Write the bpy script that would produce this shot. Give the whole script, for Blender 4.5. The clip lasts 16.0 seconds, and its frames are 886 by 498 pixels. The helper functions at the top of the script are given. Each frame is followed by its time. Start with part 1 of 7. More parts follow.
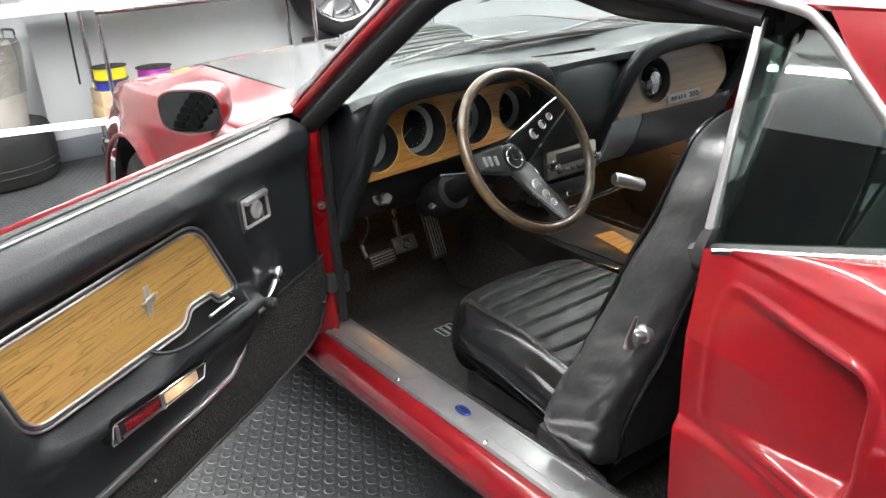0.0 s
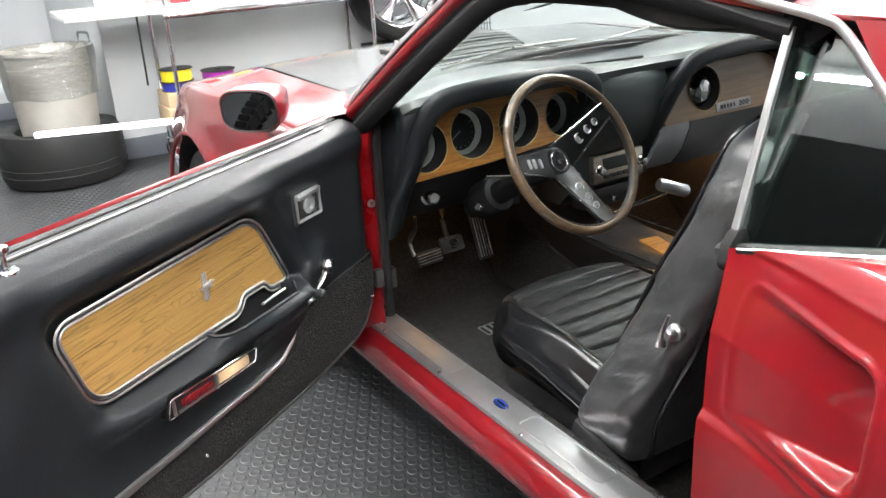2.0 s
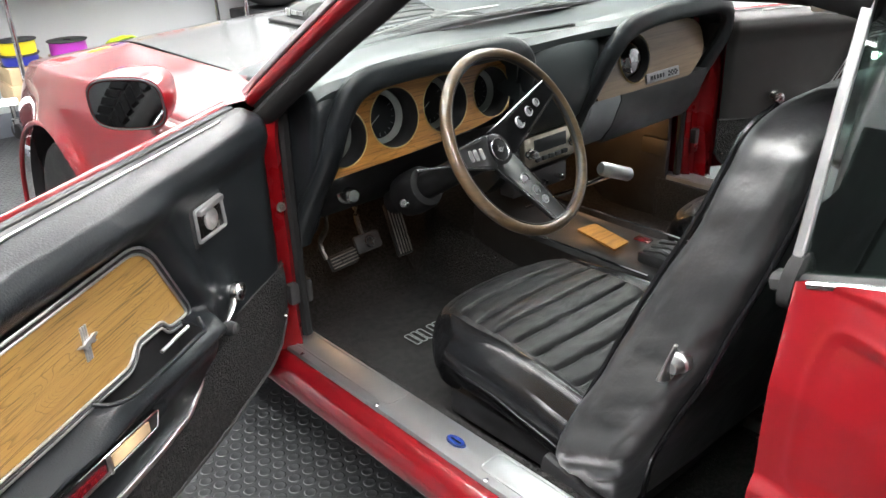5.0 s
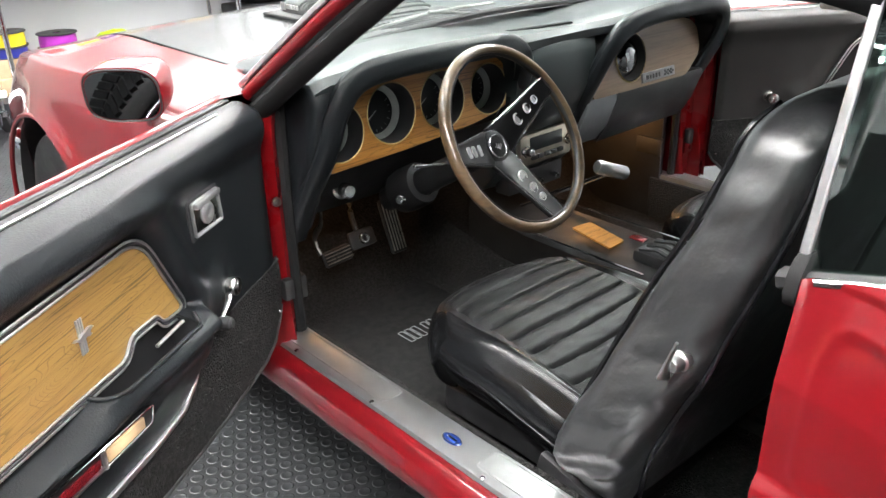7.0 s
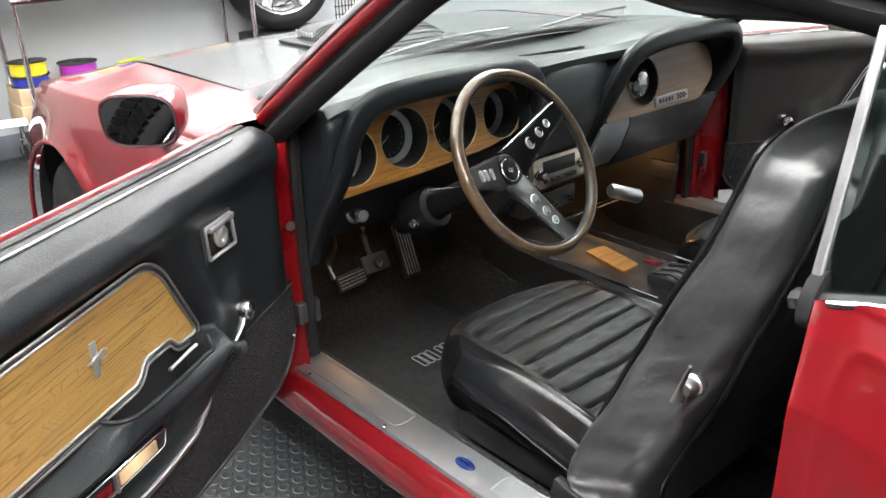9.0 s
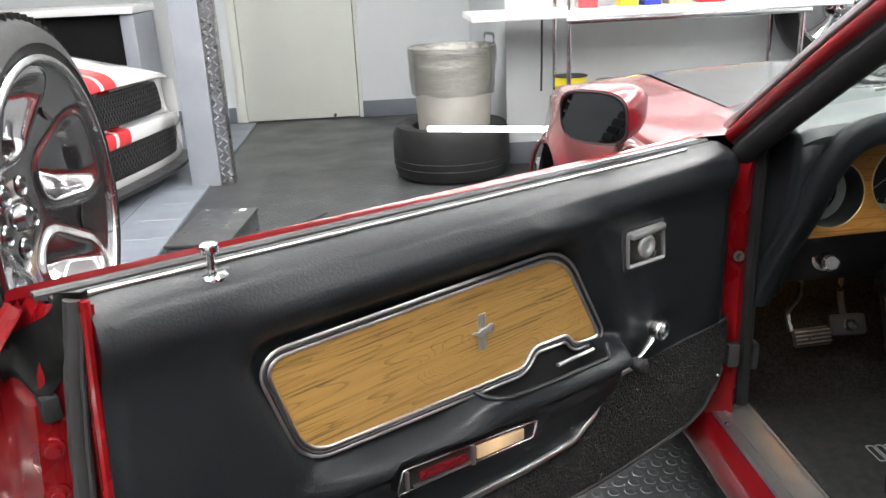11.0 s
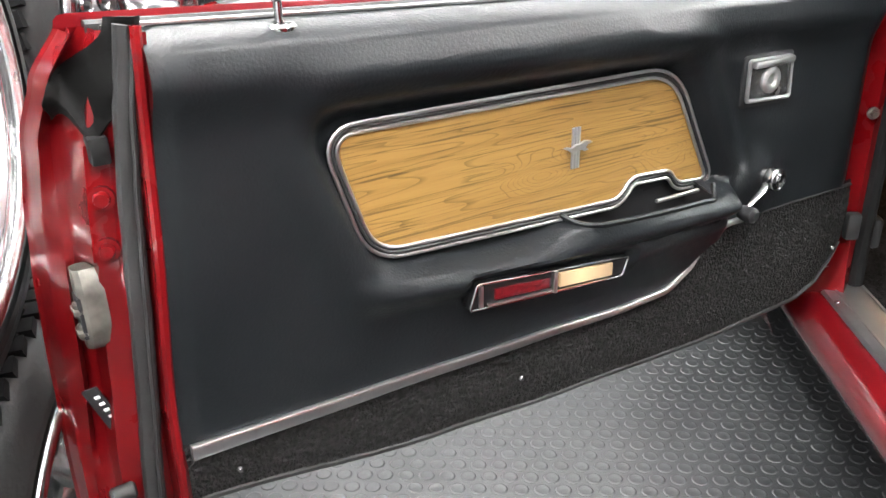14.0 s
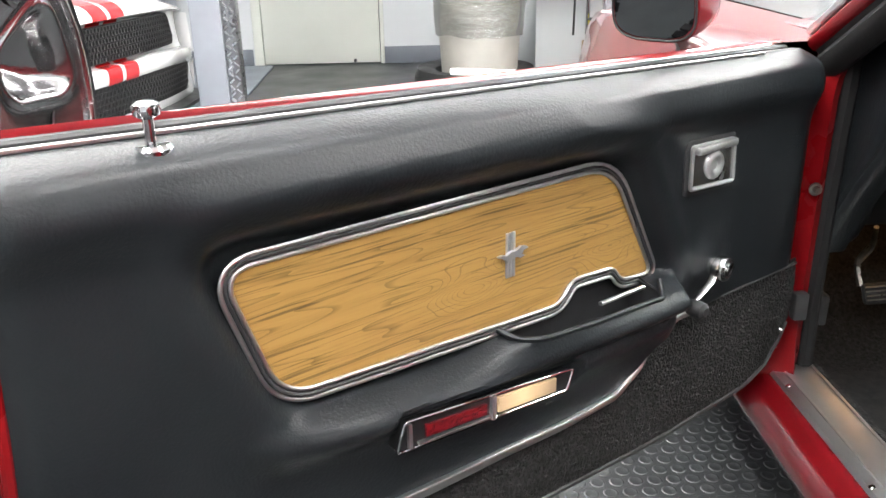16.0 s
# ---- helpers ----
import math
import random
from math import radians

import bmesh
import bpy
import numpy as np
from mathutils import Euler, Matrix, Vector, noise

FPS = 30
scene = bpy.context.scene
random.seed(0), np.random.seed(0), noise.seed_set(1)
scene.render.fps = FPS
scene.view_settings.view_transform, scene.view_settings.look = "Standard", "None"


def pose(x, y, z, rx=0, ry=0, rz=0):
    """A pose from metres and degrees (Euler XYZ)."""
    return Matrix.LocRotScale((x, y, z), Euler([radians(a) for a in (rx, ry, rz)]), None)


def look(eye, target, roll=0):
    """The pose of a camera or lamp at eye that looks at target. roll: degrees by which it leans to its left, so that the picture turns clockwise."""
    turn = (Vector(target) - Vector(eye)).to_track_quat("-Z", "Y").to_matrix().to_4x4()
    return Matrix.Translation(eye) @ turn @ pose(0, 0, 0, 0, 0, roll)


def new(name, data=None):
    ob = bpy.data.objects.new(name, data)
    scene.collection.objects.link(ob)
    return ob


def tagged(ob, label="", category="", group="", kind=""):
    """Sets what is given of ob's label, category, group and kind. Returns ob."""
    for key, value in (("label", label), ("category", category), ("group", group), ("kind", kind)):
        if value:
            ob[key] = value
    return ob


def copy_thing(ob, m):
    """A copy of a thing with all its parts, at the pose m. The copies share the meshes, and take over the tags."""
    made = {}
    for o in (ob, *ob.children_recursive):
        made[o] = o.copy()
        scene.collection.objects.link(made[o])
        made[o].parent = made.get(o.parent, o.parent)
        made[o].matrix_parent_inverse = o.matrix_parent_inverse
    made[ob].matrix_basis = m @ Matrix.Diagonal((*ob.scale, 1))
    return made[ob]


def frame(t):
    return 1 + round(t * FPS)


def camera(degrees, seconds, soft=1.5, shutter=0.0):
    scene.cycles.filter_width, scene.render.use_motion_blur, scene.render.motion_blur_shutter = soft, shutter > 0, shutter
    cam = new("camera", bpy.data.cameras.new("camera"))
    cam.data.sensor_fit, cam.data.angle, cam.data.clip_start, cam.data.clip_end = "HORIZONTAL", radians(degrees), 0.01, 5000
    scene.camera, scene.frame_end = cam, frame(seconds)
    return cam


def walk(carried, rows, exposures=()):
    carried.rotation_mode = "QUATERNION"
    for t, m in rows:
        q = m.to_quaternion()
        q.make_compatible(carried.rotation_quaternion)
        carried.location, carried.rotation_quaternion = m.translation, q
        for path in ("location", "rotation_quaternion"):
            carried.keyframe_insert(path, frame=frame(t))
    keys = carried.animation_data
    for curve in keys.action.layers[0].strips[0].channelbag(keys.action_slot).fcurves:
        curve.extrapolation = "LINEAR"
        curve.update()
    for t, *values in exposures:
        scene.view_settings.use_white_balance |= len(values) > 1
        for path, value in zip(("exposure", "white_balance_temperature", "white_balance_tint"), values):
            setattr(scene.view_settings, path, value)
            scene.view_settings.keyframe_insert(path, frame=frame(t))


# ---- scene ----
cam = camera(56.4, 16.0)
PATH = [
    (0, (-1.516, -1.6, 1.254), (-0.444, -0.093, 0.492), -3.2),
    (0.5, (-1.541, -1.647, 1.268), (-0.533, -0.095, 0.507), -3.4),
    (1, (-1.543, -1.658, 1.273), (-0.564, -0.079, 0.533), -3.3),
    (1.5, (-1.536, -1.662, 1.266), (-0.569, -0.073, 0.531), -3.3),
    (2, (-1.534, -1.664, 1.26), (-0.566, -0.079, 0.519), -3.2),
    (2.5, (-1.532, -1.657, 1.262), (-0.556, -0.076, 0.52), -3.1),
    (3, (-1.524, -1.628, 1.257), (-0.537, -0.058, 0.508), -3.2),
    (3.5, (-1.497, -1.534, 1.265), (-0.479, 0.001, 0.486), -3.1),
    (4, (-1.479, -1.443, 1.261), (-0.378, 0.022, 0.46), -2.7),
    (4.5, (-1.466, -1.386, 1.248), (-0.3, 0.017, 0.428), -2.5),
    (4.7, (-1.464, -1.371, 1.244), (-0.283, 0.012, 0.413), -2.6),
    (7, (-1.473, -1.347, 1.233), (-0.264, 0.009, 0.396), -1.4),
    (7.5, (-1.473, -1.348, 1.235), (-0.261, 0.006, 0.399), -1.3),
    (8, (-1.472, -1.349, 1.235), (-0.253, 0.0, 0.402), -1.4),
    (8.2, (-1.473, -1.35, 1.234), (-0.252, -0.001, 0.404), -1.4),
    (10.3, (-1.431, -1.354, 1.208), (-0.689, 0.386, 0.558), -2.4),
    (10.5, (-1.408, -1.341, 1.193), (-0.868, 0.471, 0.54), -2.9),
    (11, (-1.323, -1.346, 1.164), (-1.203, 0.54, 0.51), -2.6),
    (11.5, (-1.289, -1.361, 1.121), (-1.402, 0.513, 0.433), -1.1),
    (12, (-1.29, -1.347, 1.079), (-1.474, 0.489, 0.308), -0.6),
    (12.5, (-1.297, -1.312, 1.034), (-1.485, 0.511, 0.233), -0.1),
    (13, (-1.311, -1.315, 1.01), (-1.488, 0.504, 0.197), -0.2),
    (13.5, (-1.325, -1.32, 1.001), (-1.47, 0.496, 0.176), -0.4),
    (14, (-1.322, -1.305, 1.002), (-1.42, 0.515, 0.179), -1.1),
    (14.5, (-1.328, -1.287, 0.998), (-1.368, 0.534, 0.174), -0.7),
    (15, (-1.309, -1.246, 1.0), (-1.273, 0.582, 0.19), -0.1),
    (15.5, (-1.28, -1.219, 1.015), (-1.237, 0.628, 0.248), -0.6),
    (16, (-1.315, -1.163, 1.033), (-1.244, 0.695, 0.295), -1.1),
]
walk(cam, [(t, look(eye, target, roll)) for t, eye, target, roll in PATH], exposures=[(0.0, 0.77), (8.0, 0.95), (10.5, 0.4), (11.5, 0.45), (12.5, 0.75), (13.5, 1.0), (15.5, 1.0), (16.0, 0.85)])

# ---- world, light, exposure ----
world = bpy.data.worlds.new("world")
scene.world = world
world.use_nodes = True
world.node_tree.nodes["Background"].inputs[0].default_value = (0.8, 0.9, 1.0, 1)
world.node_tree.nodes["Background"].inputs[1].default_value = 0.05


# ---- materials ----
def material(name, base, rough=0.5, metal=0.0, vary=0.0, vary_scale=6.0, bump=0.0, bump_scale=200.0, coat=0.0, rough_vary=0.0,
             fine=0.0, second=None, spec=0.5, stretch=(1, 1, 1)):
    """A surface with variation at two scales, in object space."""
    m = bpy.data.materials.new(name)
    m.use_nodes = True
    nt = m.node_tree
    b = nt.nodes["Principled BSDF"]
    b.inputs["Base Color"].default_value = (*base, 1)
    b.inputs["Roughness"].default_value = rough
    b.inputs["Metallic"].default_value = metal
    b.inputs["Specular IOR Level"].default_value = spec
    b.inputs["Coat Weight"].default_value = coat
    b.inputs["Coat Roughness"].default_value = 0.04
    tc = nt.nodes.new("ShaderNodeTexCoord")
    mp = nt.nodes.new("ShaderNodeMapping")
    mp.inputs["Scale"].default_value = stretch
    nt.links.new(tc.outputs["Object"], mp.inputs[0])
    if vary or rough_vary:
        big = nt.nodes.new("ShaderNodeTexNoise")
        big.inputs["Scale"].default_value = vary_scale
        big.inputs["Detail"].default_value = 6
        nt.links.new(mp.outputs[0], big.inputs["Vector"])
        if vary:
            ramp = nt.nodes.new("ShaderNodeMixRGB")
            other = second or tuple(max(0.0, c * (1 - vary)) for c in base)
            ramp.inputs[1].default_value = (*base, 1)
            ramp.inputs[2].default_value = (*other, 1)
            sharp = nt.nodes.new("ShaderNodeMapRange")
            sharp.inputs[1].default_value, sharp.inputs[2].default_value = 0.35, 0.65
            nt.links.new(big.outputs[0], sharp.inputs[0])
            nt.links.new(sharp.outputs[0], ramp.inputs[0])
            nt.links.new(ramp.outputs[0], b.inputs["Base Color"])
        if rough_vary:
            mr = nt.nodes.new("ShaderNodeMapRange")
            mr.inputs[1].default_value, mr.inputs[2].default_value = 0.3, 0.7
            mr.inputs[3].default_value, mr.inputs[4].default_value = max(0, rough - rough_vary), min(1, rough + rough_vary)
            nt.links.new(big.outputs[0], mr.inputs[0])
            nt.links.new(mr.outputs[0], b.inputs["Roughness"])
    if bump:
        small = nt.nodes.new("ShaderNodeTexNoise")
        small.inputs["Scale"].default_value = bump_scale
        small.inputs["Detail"].default_value = 4
        nt.links.new(mp.outputs[0], small.inputs["Vector"])
        bn = nt.nodes.new("ShaderNodeBump")
        bn.inputs["Strength"].default_value = bump
        bn.inputs["Distance"].default_value = fine or 0.002
        nt.links.new(small.outputs[0], bn.inputs["Height"])
        nt.links.new(bn.outputs[0], b.inputs["Normal"])
    return m


def wood_material(name, light, dark, rough=0.3, along="X", coat=0.3, knots=(), streaks=0.76):
    """Straight-grained wood with a few knots, grain along one axis of the object."""
    m = bpy.data.materials.new(name)
    m.use_nodes = True
    nt = m.node_tree
    b = nt.nodes["Principled BSDF"]
    tc = nt.nodes.new("ShaderNodeTexCoord")
    warp = nt.nodes.new("ShaderNodeTexNoise")
    warp.inputs["Scale"].default_value = 7.0
    warp.inputs["Detail"].default_value = 2.0
    nt.links.new(tc.outputs["Object"], warp.inputs["Vector"])
    sub = nt.nodes.new("ShaderNodeVectorMath")
    sub.operation = "MULTIPLY_ADD"
    sub.inputs[1].default_value = (0.007, 0.007, 0.007)
    nt.links.new(warp.outputs["Color"], sub.inputs[0])
    nt.links.new(tc.outputs["Object"], sub.inputs[2])
    mp = nt.nodes.new("ShaderNodeMapping")
    mp.inputs["Scale"].default_value = (1.5, 40, 40) if along == "X" else (40, 1.5, 40)
    nt.links.new(sub.outputs[0], mp.inputs[0])
    grain = nt.nodes.new("ShaderNodeTexNoise")
    grain.inputs["Scale"].default_value = 1.6
    grain.inputs["Detail"].default_value = 5
    grain.inputs["Roughness"].default_value = 0.65
    nt.links.new(mp.outputs[0], grain.inputs["Vector"])
    mp2 = nt.nodes.new("ShaderNodeMapping")
    mp2.inputs["Scale"].default_value = (14, 330, 330) if along == "X" else (330, 14, 330)
    nt.links.new(sub.outputs[0], mp2.inputs[0])
    pores = nt.nodes.new("ShaderNodeTexNoise")
    pores.inputs["Scale"].default_value = 1.0
    pores.inputs["Detail"].default_value = 3
    nt.links.new(mp2.outputs[0], pores.inputs["Vector"])
    ramp = nt.nodes.new("ShaderNodeValToRGB")
    ramp.color_ramp.elements[0].position, ramp.color_ramp.elements[0].color = 0.25, (*dark, 1)
    ramp.color_ramp.elements[1].position, ramp.color_ramp.elements[1].color = 0.56, (*light, 1)
    e = ramp.color_ramp.elements.new(0.42)
    e.color = (*[0.35 * d + 0.65 * l for d, l in zip(dark, light)], 1)
    nt.links.new(grain.outputs[0], ramp.inputs[0])
    pr = nt.nodes.new("ShaderNodeMapRange")
    pr.inputs[1].default_value, pr.inputs[2].default_value, pr.inputs[3].default_value, pr.inputs[4].default_value = 0.30, 0.48, 0.72, 1.0
    nt.links.new(pores.outputs[0], pr.inputs[0])
    mul = nt.nodes.new("ShaderNodeMixRGB")
    mul.blend_type = "MULTIPLY"
    mul.inputs[0].default_value = 0.55
    nt.links.new(ramp.outputs[0], mul.inputs[1])
    nt.links.new(pr.outputs[0], mul.inputs[2])
    mp3 = nt.nodes.new("ShaderNodeMapping")
    mp3.inputs["Scale"].default_value = (0.9, 17, 17) if along == "X" else (17, 0.9, 17)
    nt.links.new(sub.outputs[0], mp3.inputs[0])
    figure = nt.nodes.new("ShaderNodeTexNoise")
    figure.inputs["Scale"].default_value = 1.5
    figure.inputs["Detail"].default_value = 1.2
    nt.links.new(mp3.outputs[0], figure.inputs["Vector"])
    swirl = figure.outputs[0]
    for kx, kz, kr in knots:
        off = nt.nodes.new("ShaderNodeVectorMath")
        off.operation = "MULTIPLY_ADD"
        off.inputs[1].default_value = (0.55 / kr, 0.0, 1.0 / kr)
        off.inputs[2].default_value = (-0.55 * kx / kr, 0.0, -kz / kr)
        nt.links.new(sub.outputs[0], off.inputs[0])
        ln = nt.nodes.new("ShaderNodeVectorMath")
        ln.operation = "LENGTH"
        nt.links.new(off.outputs[0], ln.inputs[0])
        hill = nt.nodes.new("ShaderNodeMapRange")
        hill.interpolation_type = "SMOOTHSTEP"
        hill.inputs[3].default_value, hill.inputs[4].default_value = 0.26, 0.0
        nt.links.new(ln.outputs["Value"], hill.inputs[0])
        plus = nt.nodes.new("ShaderNodeMath")
        nt.links.new(swirl, plus.inputs[0])
        nt.links.new(hill.outputs[0], plus.inputs[1])
        swirl = plus.outputs[0]
    rings = nt.nodes.new("ShaderNodeMath")
    rings.operation = "MULTIPLY"
    rings.inputs[1].default_value = 24.0
    nt.links.new(swirl, rings.inputs[0])
    saw = nt.nodes.new("ShaderNodeMath")
    saw.operation = "FRACT"
    nt.links.new(rings.outputs[0], saw.inputs[0])
    lines = nt.nodes.new("ShaderNodeMapRange")
    lines.inputs[1].default_value, lines.inputs[2].default_value, lines.inputs[3].default_value, lines.inputs[4].default_value = 0.0, 0.18, 0.30, 1.0
    nt.links.new(saw.outputs[0], lines.inputs[0])
    mul2 = nt.nodes.new("ShaderNodeMixRGB")
    mul2.blend_type = "MULTIPLY"
    mul2.inputs[0].default_value = 0.8 * streaks
    nt.links.new(mul.outputs[0], mul2.inputs[1])
    nt.links.new(lines.outputs[0], mul2.inputs[2])
    mp4 = nt.nodes.new("ShaderNodeMapping")
    mp4.inputs["Scale"].default_value = (3.0, 390, 390) if along == "X" else (390, 3.0, 390)
    nt.links.new(sub.outputs[0], mp4.inputs[0])
    streak = nt.nodes.new("ShaderNodeTexNoise")
    streak.inputs["Scale"].default_value = 1.0
    streak.inputs["Detail"].default_value = 2
    nt.links.new(mp4.outputs[0], streak.inputs["Vector"])
    dark_line = nt.nodes.new("ShaderNodeMapRange")
    dark_line.inputs[1].default_value, dark_line.inputs[2].default_value, dark_line.inputs[3].default_value, dark_line.inputs[4].default_value = 0.36, 0.42, 0.28, 1.0
    nt.links.new(streak.outputs[0], dark_line.inputs[0])
    mul3 = nt.nodes.new("ShaderNodeMixRGB")
    mul3.blend_type = "MULTIPLY"
    mul3.inputs[0].default_value = streaks
    nt.links.new(mul2.outputs[0], mul3.inputs[1])
    nt.links.new(dark_line.outputs[0], mul3.inputs[2])
    mul = mul3
    nt.links.new(mul.outputs[0], b.inputs["Base Color"])
    b.inputs["Roughness"].default_value = rough
    b.inputs["Coat Weight"].default_value = coat
    b.inputs["Coat Roughness"].default_value = 0.2
    return m


def glass_material(name, tint, rough=0.0, least=0.05):
    """Thin clear sheet: tinted, with a gloss that grows towards the edge-on view."""
    m = bpy.data.materials.new(name)
    m.use_nodes = True
    nt = m.node_tree
    nt.nodes.remove(nt.nodes["Principled BSDF"])
    tr = nt.nodes.new("ShaderNodeBsdfTransparent")
    tr.inputs[0].default_value = (*tint, 1)
    gl = nt.nodes.new("ShaderNodeBsdfGlossy")
    gl.inputs["Roughness"].default_value = rough
    lw = nt.nodes.new("ShaderNodeLayerWeight")
    po = nt.nodes.new("ShaderNodeMath")
    po.operation = "POWER"
    po.inputs[1].default_value = 4.5
    nt.links.new(lw.outputs["Facing"], po.inputs[0])
    mr = nt.nodes.new("ShaderNodeMapRange")
    mr.inputs[3].default_value, mr.inputs[4].default_value = least, 0.9
    nt.links.new(po.outputs[0], mr.inputs[0])
    mix = nt.nodes.new("ShaderNodeMixShader")
    nt.links.new(mr.outputs[0], mix.inputs[0])
    nt.links.new(tr.outputs[0], mix.inputs[1])
    nt.links.new(gl.outputs[0], mix.inputs[2])
    nt.links.new(mix.outputs[0], nt.nodes["Material Output"].inputs[0])
    return m


def glow_material(name, colour, strength):
    m = bpy.data.materials.new(name)
    m.use_nodes = True
    b = m.node_tree.nodes["Principled BSDF"]
    b.inputs["Base Color"].default_value = (*[min(1, c) for c in colour], 1)
    b.inputs["Emission Color"].default_value = (*colour, 1)
    b.inputs["Emission Strength"].default_value = strength
    b.inputs["Roughness"].default_value = 0.3
    return m


RED = material("red_paint", (0.168, 0.0035, 0.0070), 0.34, 0.0, 0.15, 3.0, 0.03, 900, coat=1.0, rough_vary=0.05, spec=0.25)
RED_JAMB = material("red_jamb_paint", (0.165, 0.0034, 0.0055), 0.30, 0.0, 0.25, 9.0, 0.08, 45, coat=0.55, rough_vary=0.08, fine=0.003, spec=0.25)
ALLOY = material("polished_alloy", (0.48, 0.48, 0.49), 0.11, 0.97, 0.12, 20.0, 0.02, 200, rough_vary=0.06)
CONSOLE_BLACK = material("black_console_plastic", (0.018, 0.018, 0.019), 0.5, 0.0, 0.3, 14.0, 0.15, 300, rough_vary=0.08, spec=0.3)
VINYL = material("black_vinyl", (0.0085, 0.0100, 0.0118), 0.33, 0.0, 0.35, 5.0, 0.38, 330, rough_vary=0.04, spec=0.26, second=(0.0130, 0.0150, 0.0168), fine=0.0014)
SEAT_VINYL = material("seat_vinyl", (0.0078, 0.0082, 0.0092), 0.20, 0.0, 0.3, 8.0, 0.12, 160, rough_vary=0.05, fine=0.0015, spec=0.45)
# smooth backrest vinyl, its colour lightened in place of lamp sheen
BACK_VINYL = material("lightened_backrest_vinyl", (0.030, 0.031, 0.033), 0.36, 0.0, 0.3, 8.0, 0.35, 16, rough_vary=0.08, fine=0.012, spec=0.85)
PERFORATED = material("perforated_vinyl", (0.0085, 0.0086, 0.0092), 0.40, 0.0, 0.3, 30.0, 0.7, 420, fine=0.0016, spec=0.30)
DASH_PAD = material("dash_pad_vinyl", (0.030, 0.036, 0.038), 0.36, 0.0, 0.3, 5.0, 0.15, 420, rough_vary=0.05, fine=0.0012, spec=0.5)
BLACK_PLASTIC = material("black_plastic", (0.028, 0.028, 0.030), 0.48, 0.0, 0.3, 14.0, 0.1, 300, rough_vary=0.08, spec=0.4)
BOX_PLASTIC = material("dark_box_plastic", (0.055, 0.058, 0.060), 0.32, 0.0, 0.3, 14.0, 0.08, 300, rough_vary=0.06)
CLOCK_DOME = material("clock_dome", (0.62, 0.63, 0.64), 0.07, 1.0, 0.7, 40.0)
CEILING_DARK = material("darkened_ceiling", (0.06, 0.065, 0.065), 0.7, 0.0, 0.15, 2.0)
GREY_DASH = material("grey_lower_dash", (0.20, 0.21, 0.225), 0.38, 0.0, 0.2, 12.0, 0.15, 400, rough_vary=0.05)
DARK_DASH = material("dark_glovebox_door", (0.030, 0.031, 0.033), 0.42, 0.0, 0.2, 12.0, 0.15, 400, rough_vary=0.05)
CARPET = material("black_loop_carpet", (0.037, 0.036, 0.036), 0.95, 0.0, 0.5, 140.0, 1.0, 230, fine=0.010, spec=0.1)
MAT = material("black_floor_mat", (0.031, 0.031, 0.031), 0.9, 0.0, 0.4, 60.0, 0.8, 500, fine=0.004, spec=0.15)
RUBBER = material("black_rubber", (0.026, 0.026, 0.027), 0.6, 0.0, 0.4, 12.0, 0.3, 120, rough_vary=0.12)
SEAL_BLACK = material("dull_black_seal", (0.010, 0.010, 0.0105), 0.75, 0.0, 0.3, 30.0, 0.2, 150, spec=0.25)
TYRE = material("tyre_rubber", (0.012, 0.0125, 0.013), 0.50, 0.0, 0.5, 9.0, 0.3, 160, rough_vary=0.12, second=(0.014, 0.014, 0.014), spec=0.28)
CHROME = material("chrome", (0.78, 0.78, 0.79), 0.08, 1.0, 0.12, 25.0, 0.03, 200, rough_vary=0.05)
DULL_CHROME = material("worn_chrome", (0.62, 0.62, 0.62), 0.2, 1.0, 0.25, 40.0, 0.06, 300, rough_vary=0.1)
ALU = material("brushed_aluminium", (0.58, 0.59, 0.60), 0.38, 0.95, 0.18, 9.0, 0.08, 200, rough_vary=0.08)
BRIGHT = material("bright_anodised_trim", (0.74, 0.745, 0.75), 0.34, 1.0, 0.15, 30.0, 0.03, 200, rough_vary=0.06)
STEEL = material("dull_steel", (0.42, 0.40, 0.36), 0.35, 1.0, 0.35, 60.0, 0.1, 300, rough_vary=0.1)
WOOD = wood_material("teak_grain_applique", (0.375, 0.221, 0.066), (0.25, 0.136, 0.038), 0.36, knots=((0.424, 0.686, 0.042), (0.640, 0.694, 0.036)))
WOOD_DASH = wood_material("dash_teak_applique", (0.36, 0.165, 0.036), (0.18, 0.070, 0.013), 0.34)
WOOD_GLOVE = wood_material("grey_brown_dash_applique", (0.20, 0.132, 0.074), (0.13, 0.080, 0.042), 0.34, coat=0.25, streaks=0.3)
RIM_WOOD = material("rim_wood", (0.085, 0.053, 0.027), 0.30, 0.0, 0.45, 30.0, 0.05, 100, coat=0.45, stretch=(1, 1, 4))
HOOD_BLACK = material("satin_black_hood", (0.040, 0.042, 0.043), 0.15, 0.0, 0.2, 8.0, 0.03, 500, rough_vary=0.04, spec=1.0)
GAUGE_FACE = material("gauge_face", (0.012, 0.014, 0.016), 0.4, 0.0, 0.2, 40)
GAUGE_MARK = material("gauge_marking", (0.35, 0.37, 0.38), 0.5, 0.0, 0.1, 40)
GAUGE_RING = material("gauge_inner_ring", (0.42, 0.45, 0.43), 0.35, 0.3, 0.1, 30)
GOLD_LINE = material("gauge_bezel_line", (0.40, 0.30, 0.13), 0.4, 0.6, 0.1, 30)
GLASS = glass_material("clear_glass", (0.86, 0.92, 0.90), 0.0, 0.035)
TINTED = glass_material("green_tinted_glass", (0.55, 0.68, 0.63), 0.0, 0.23)
WHEEL_BLACK = material("glossy_black_spoke", (0.009, 0.009, 0.010), 0.33, 0.0, 0.3, 20.0, 0.06, 300, rough_vary=0.06, spec=0.3)
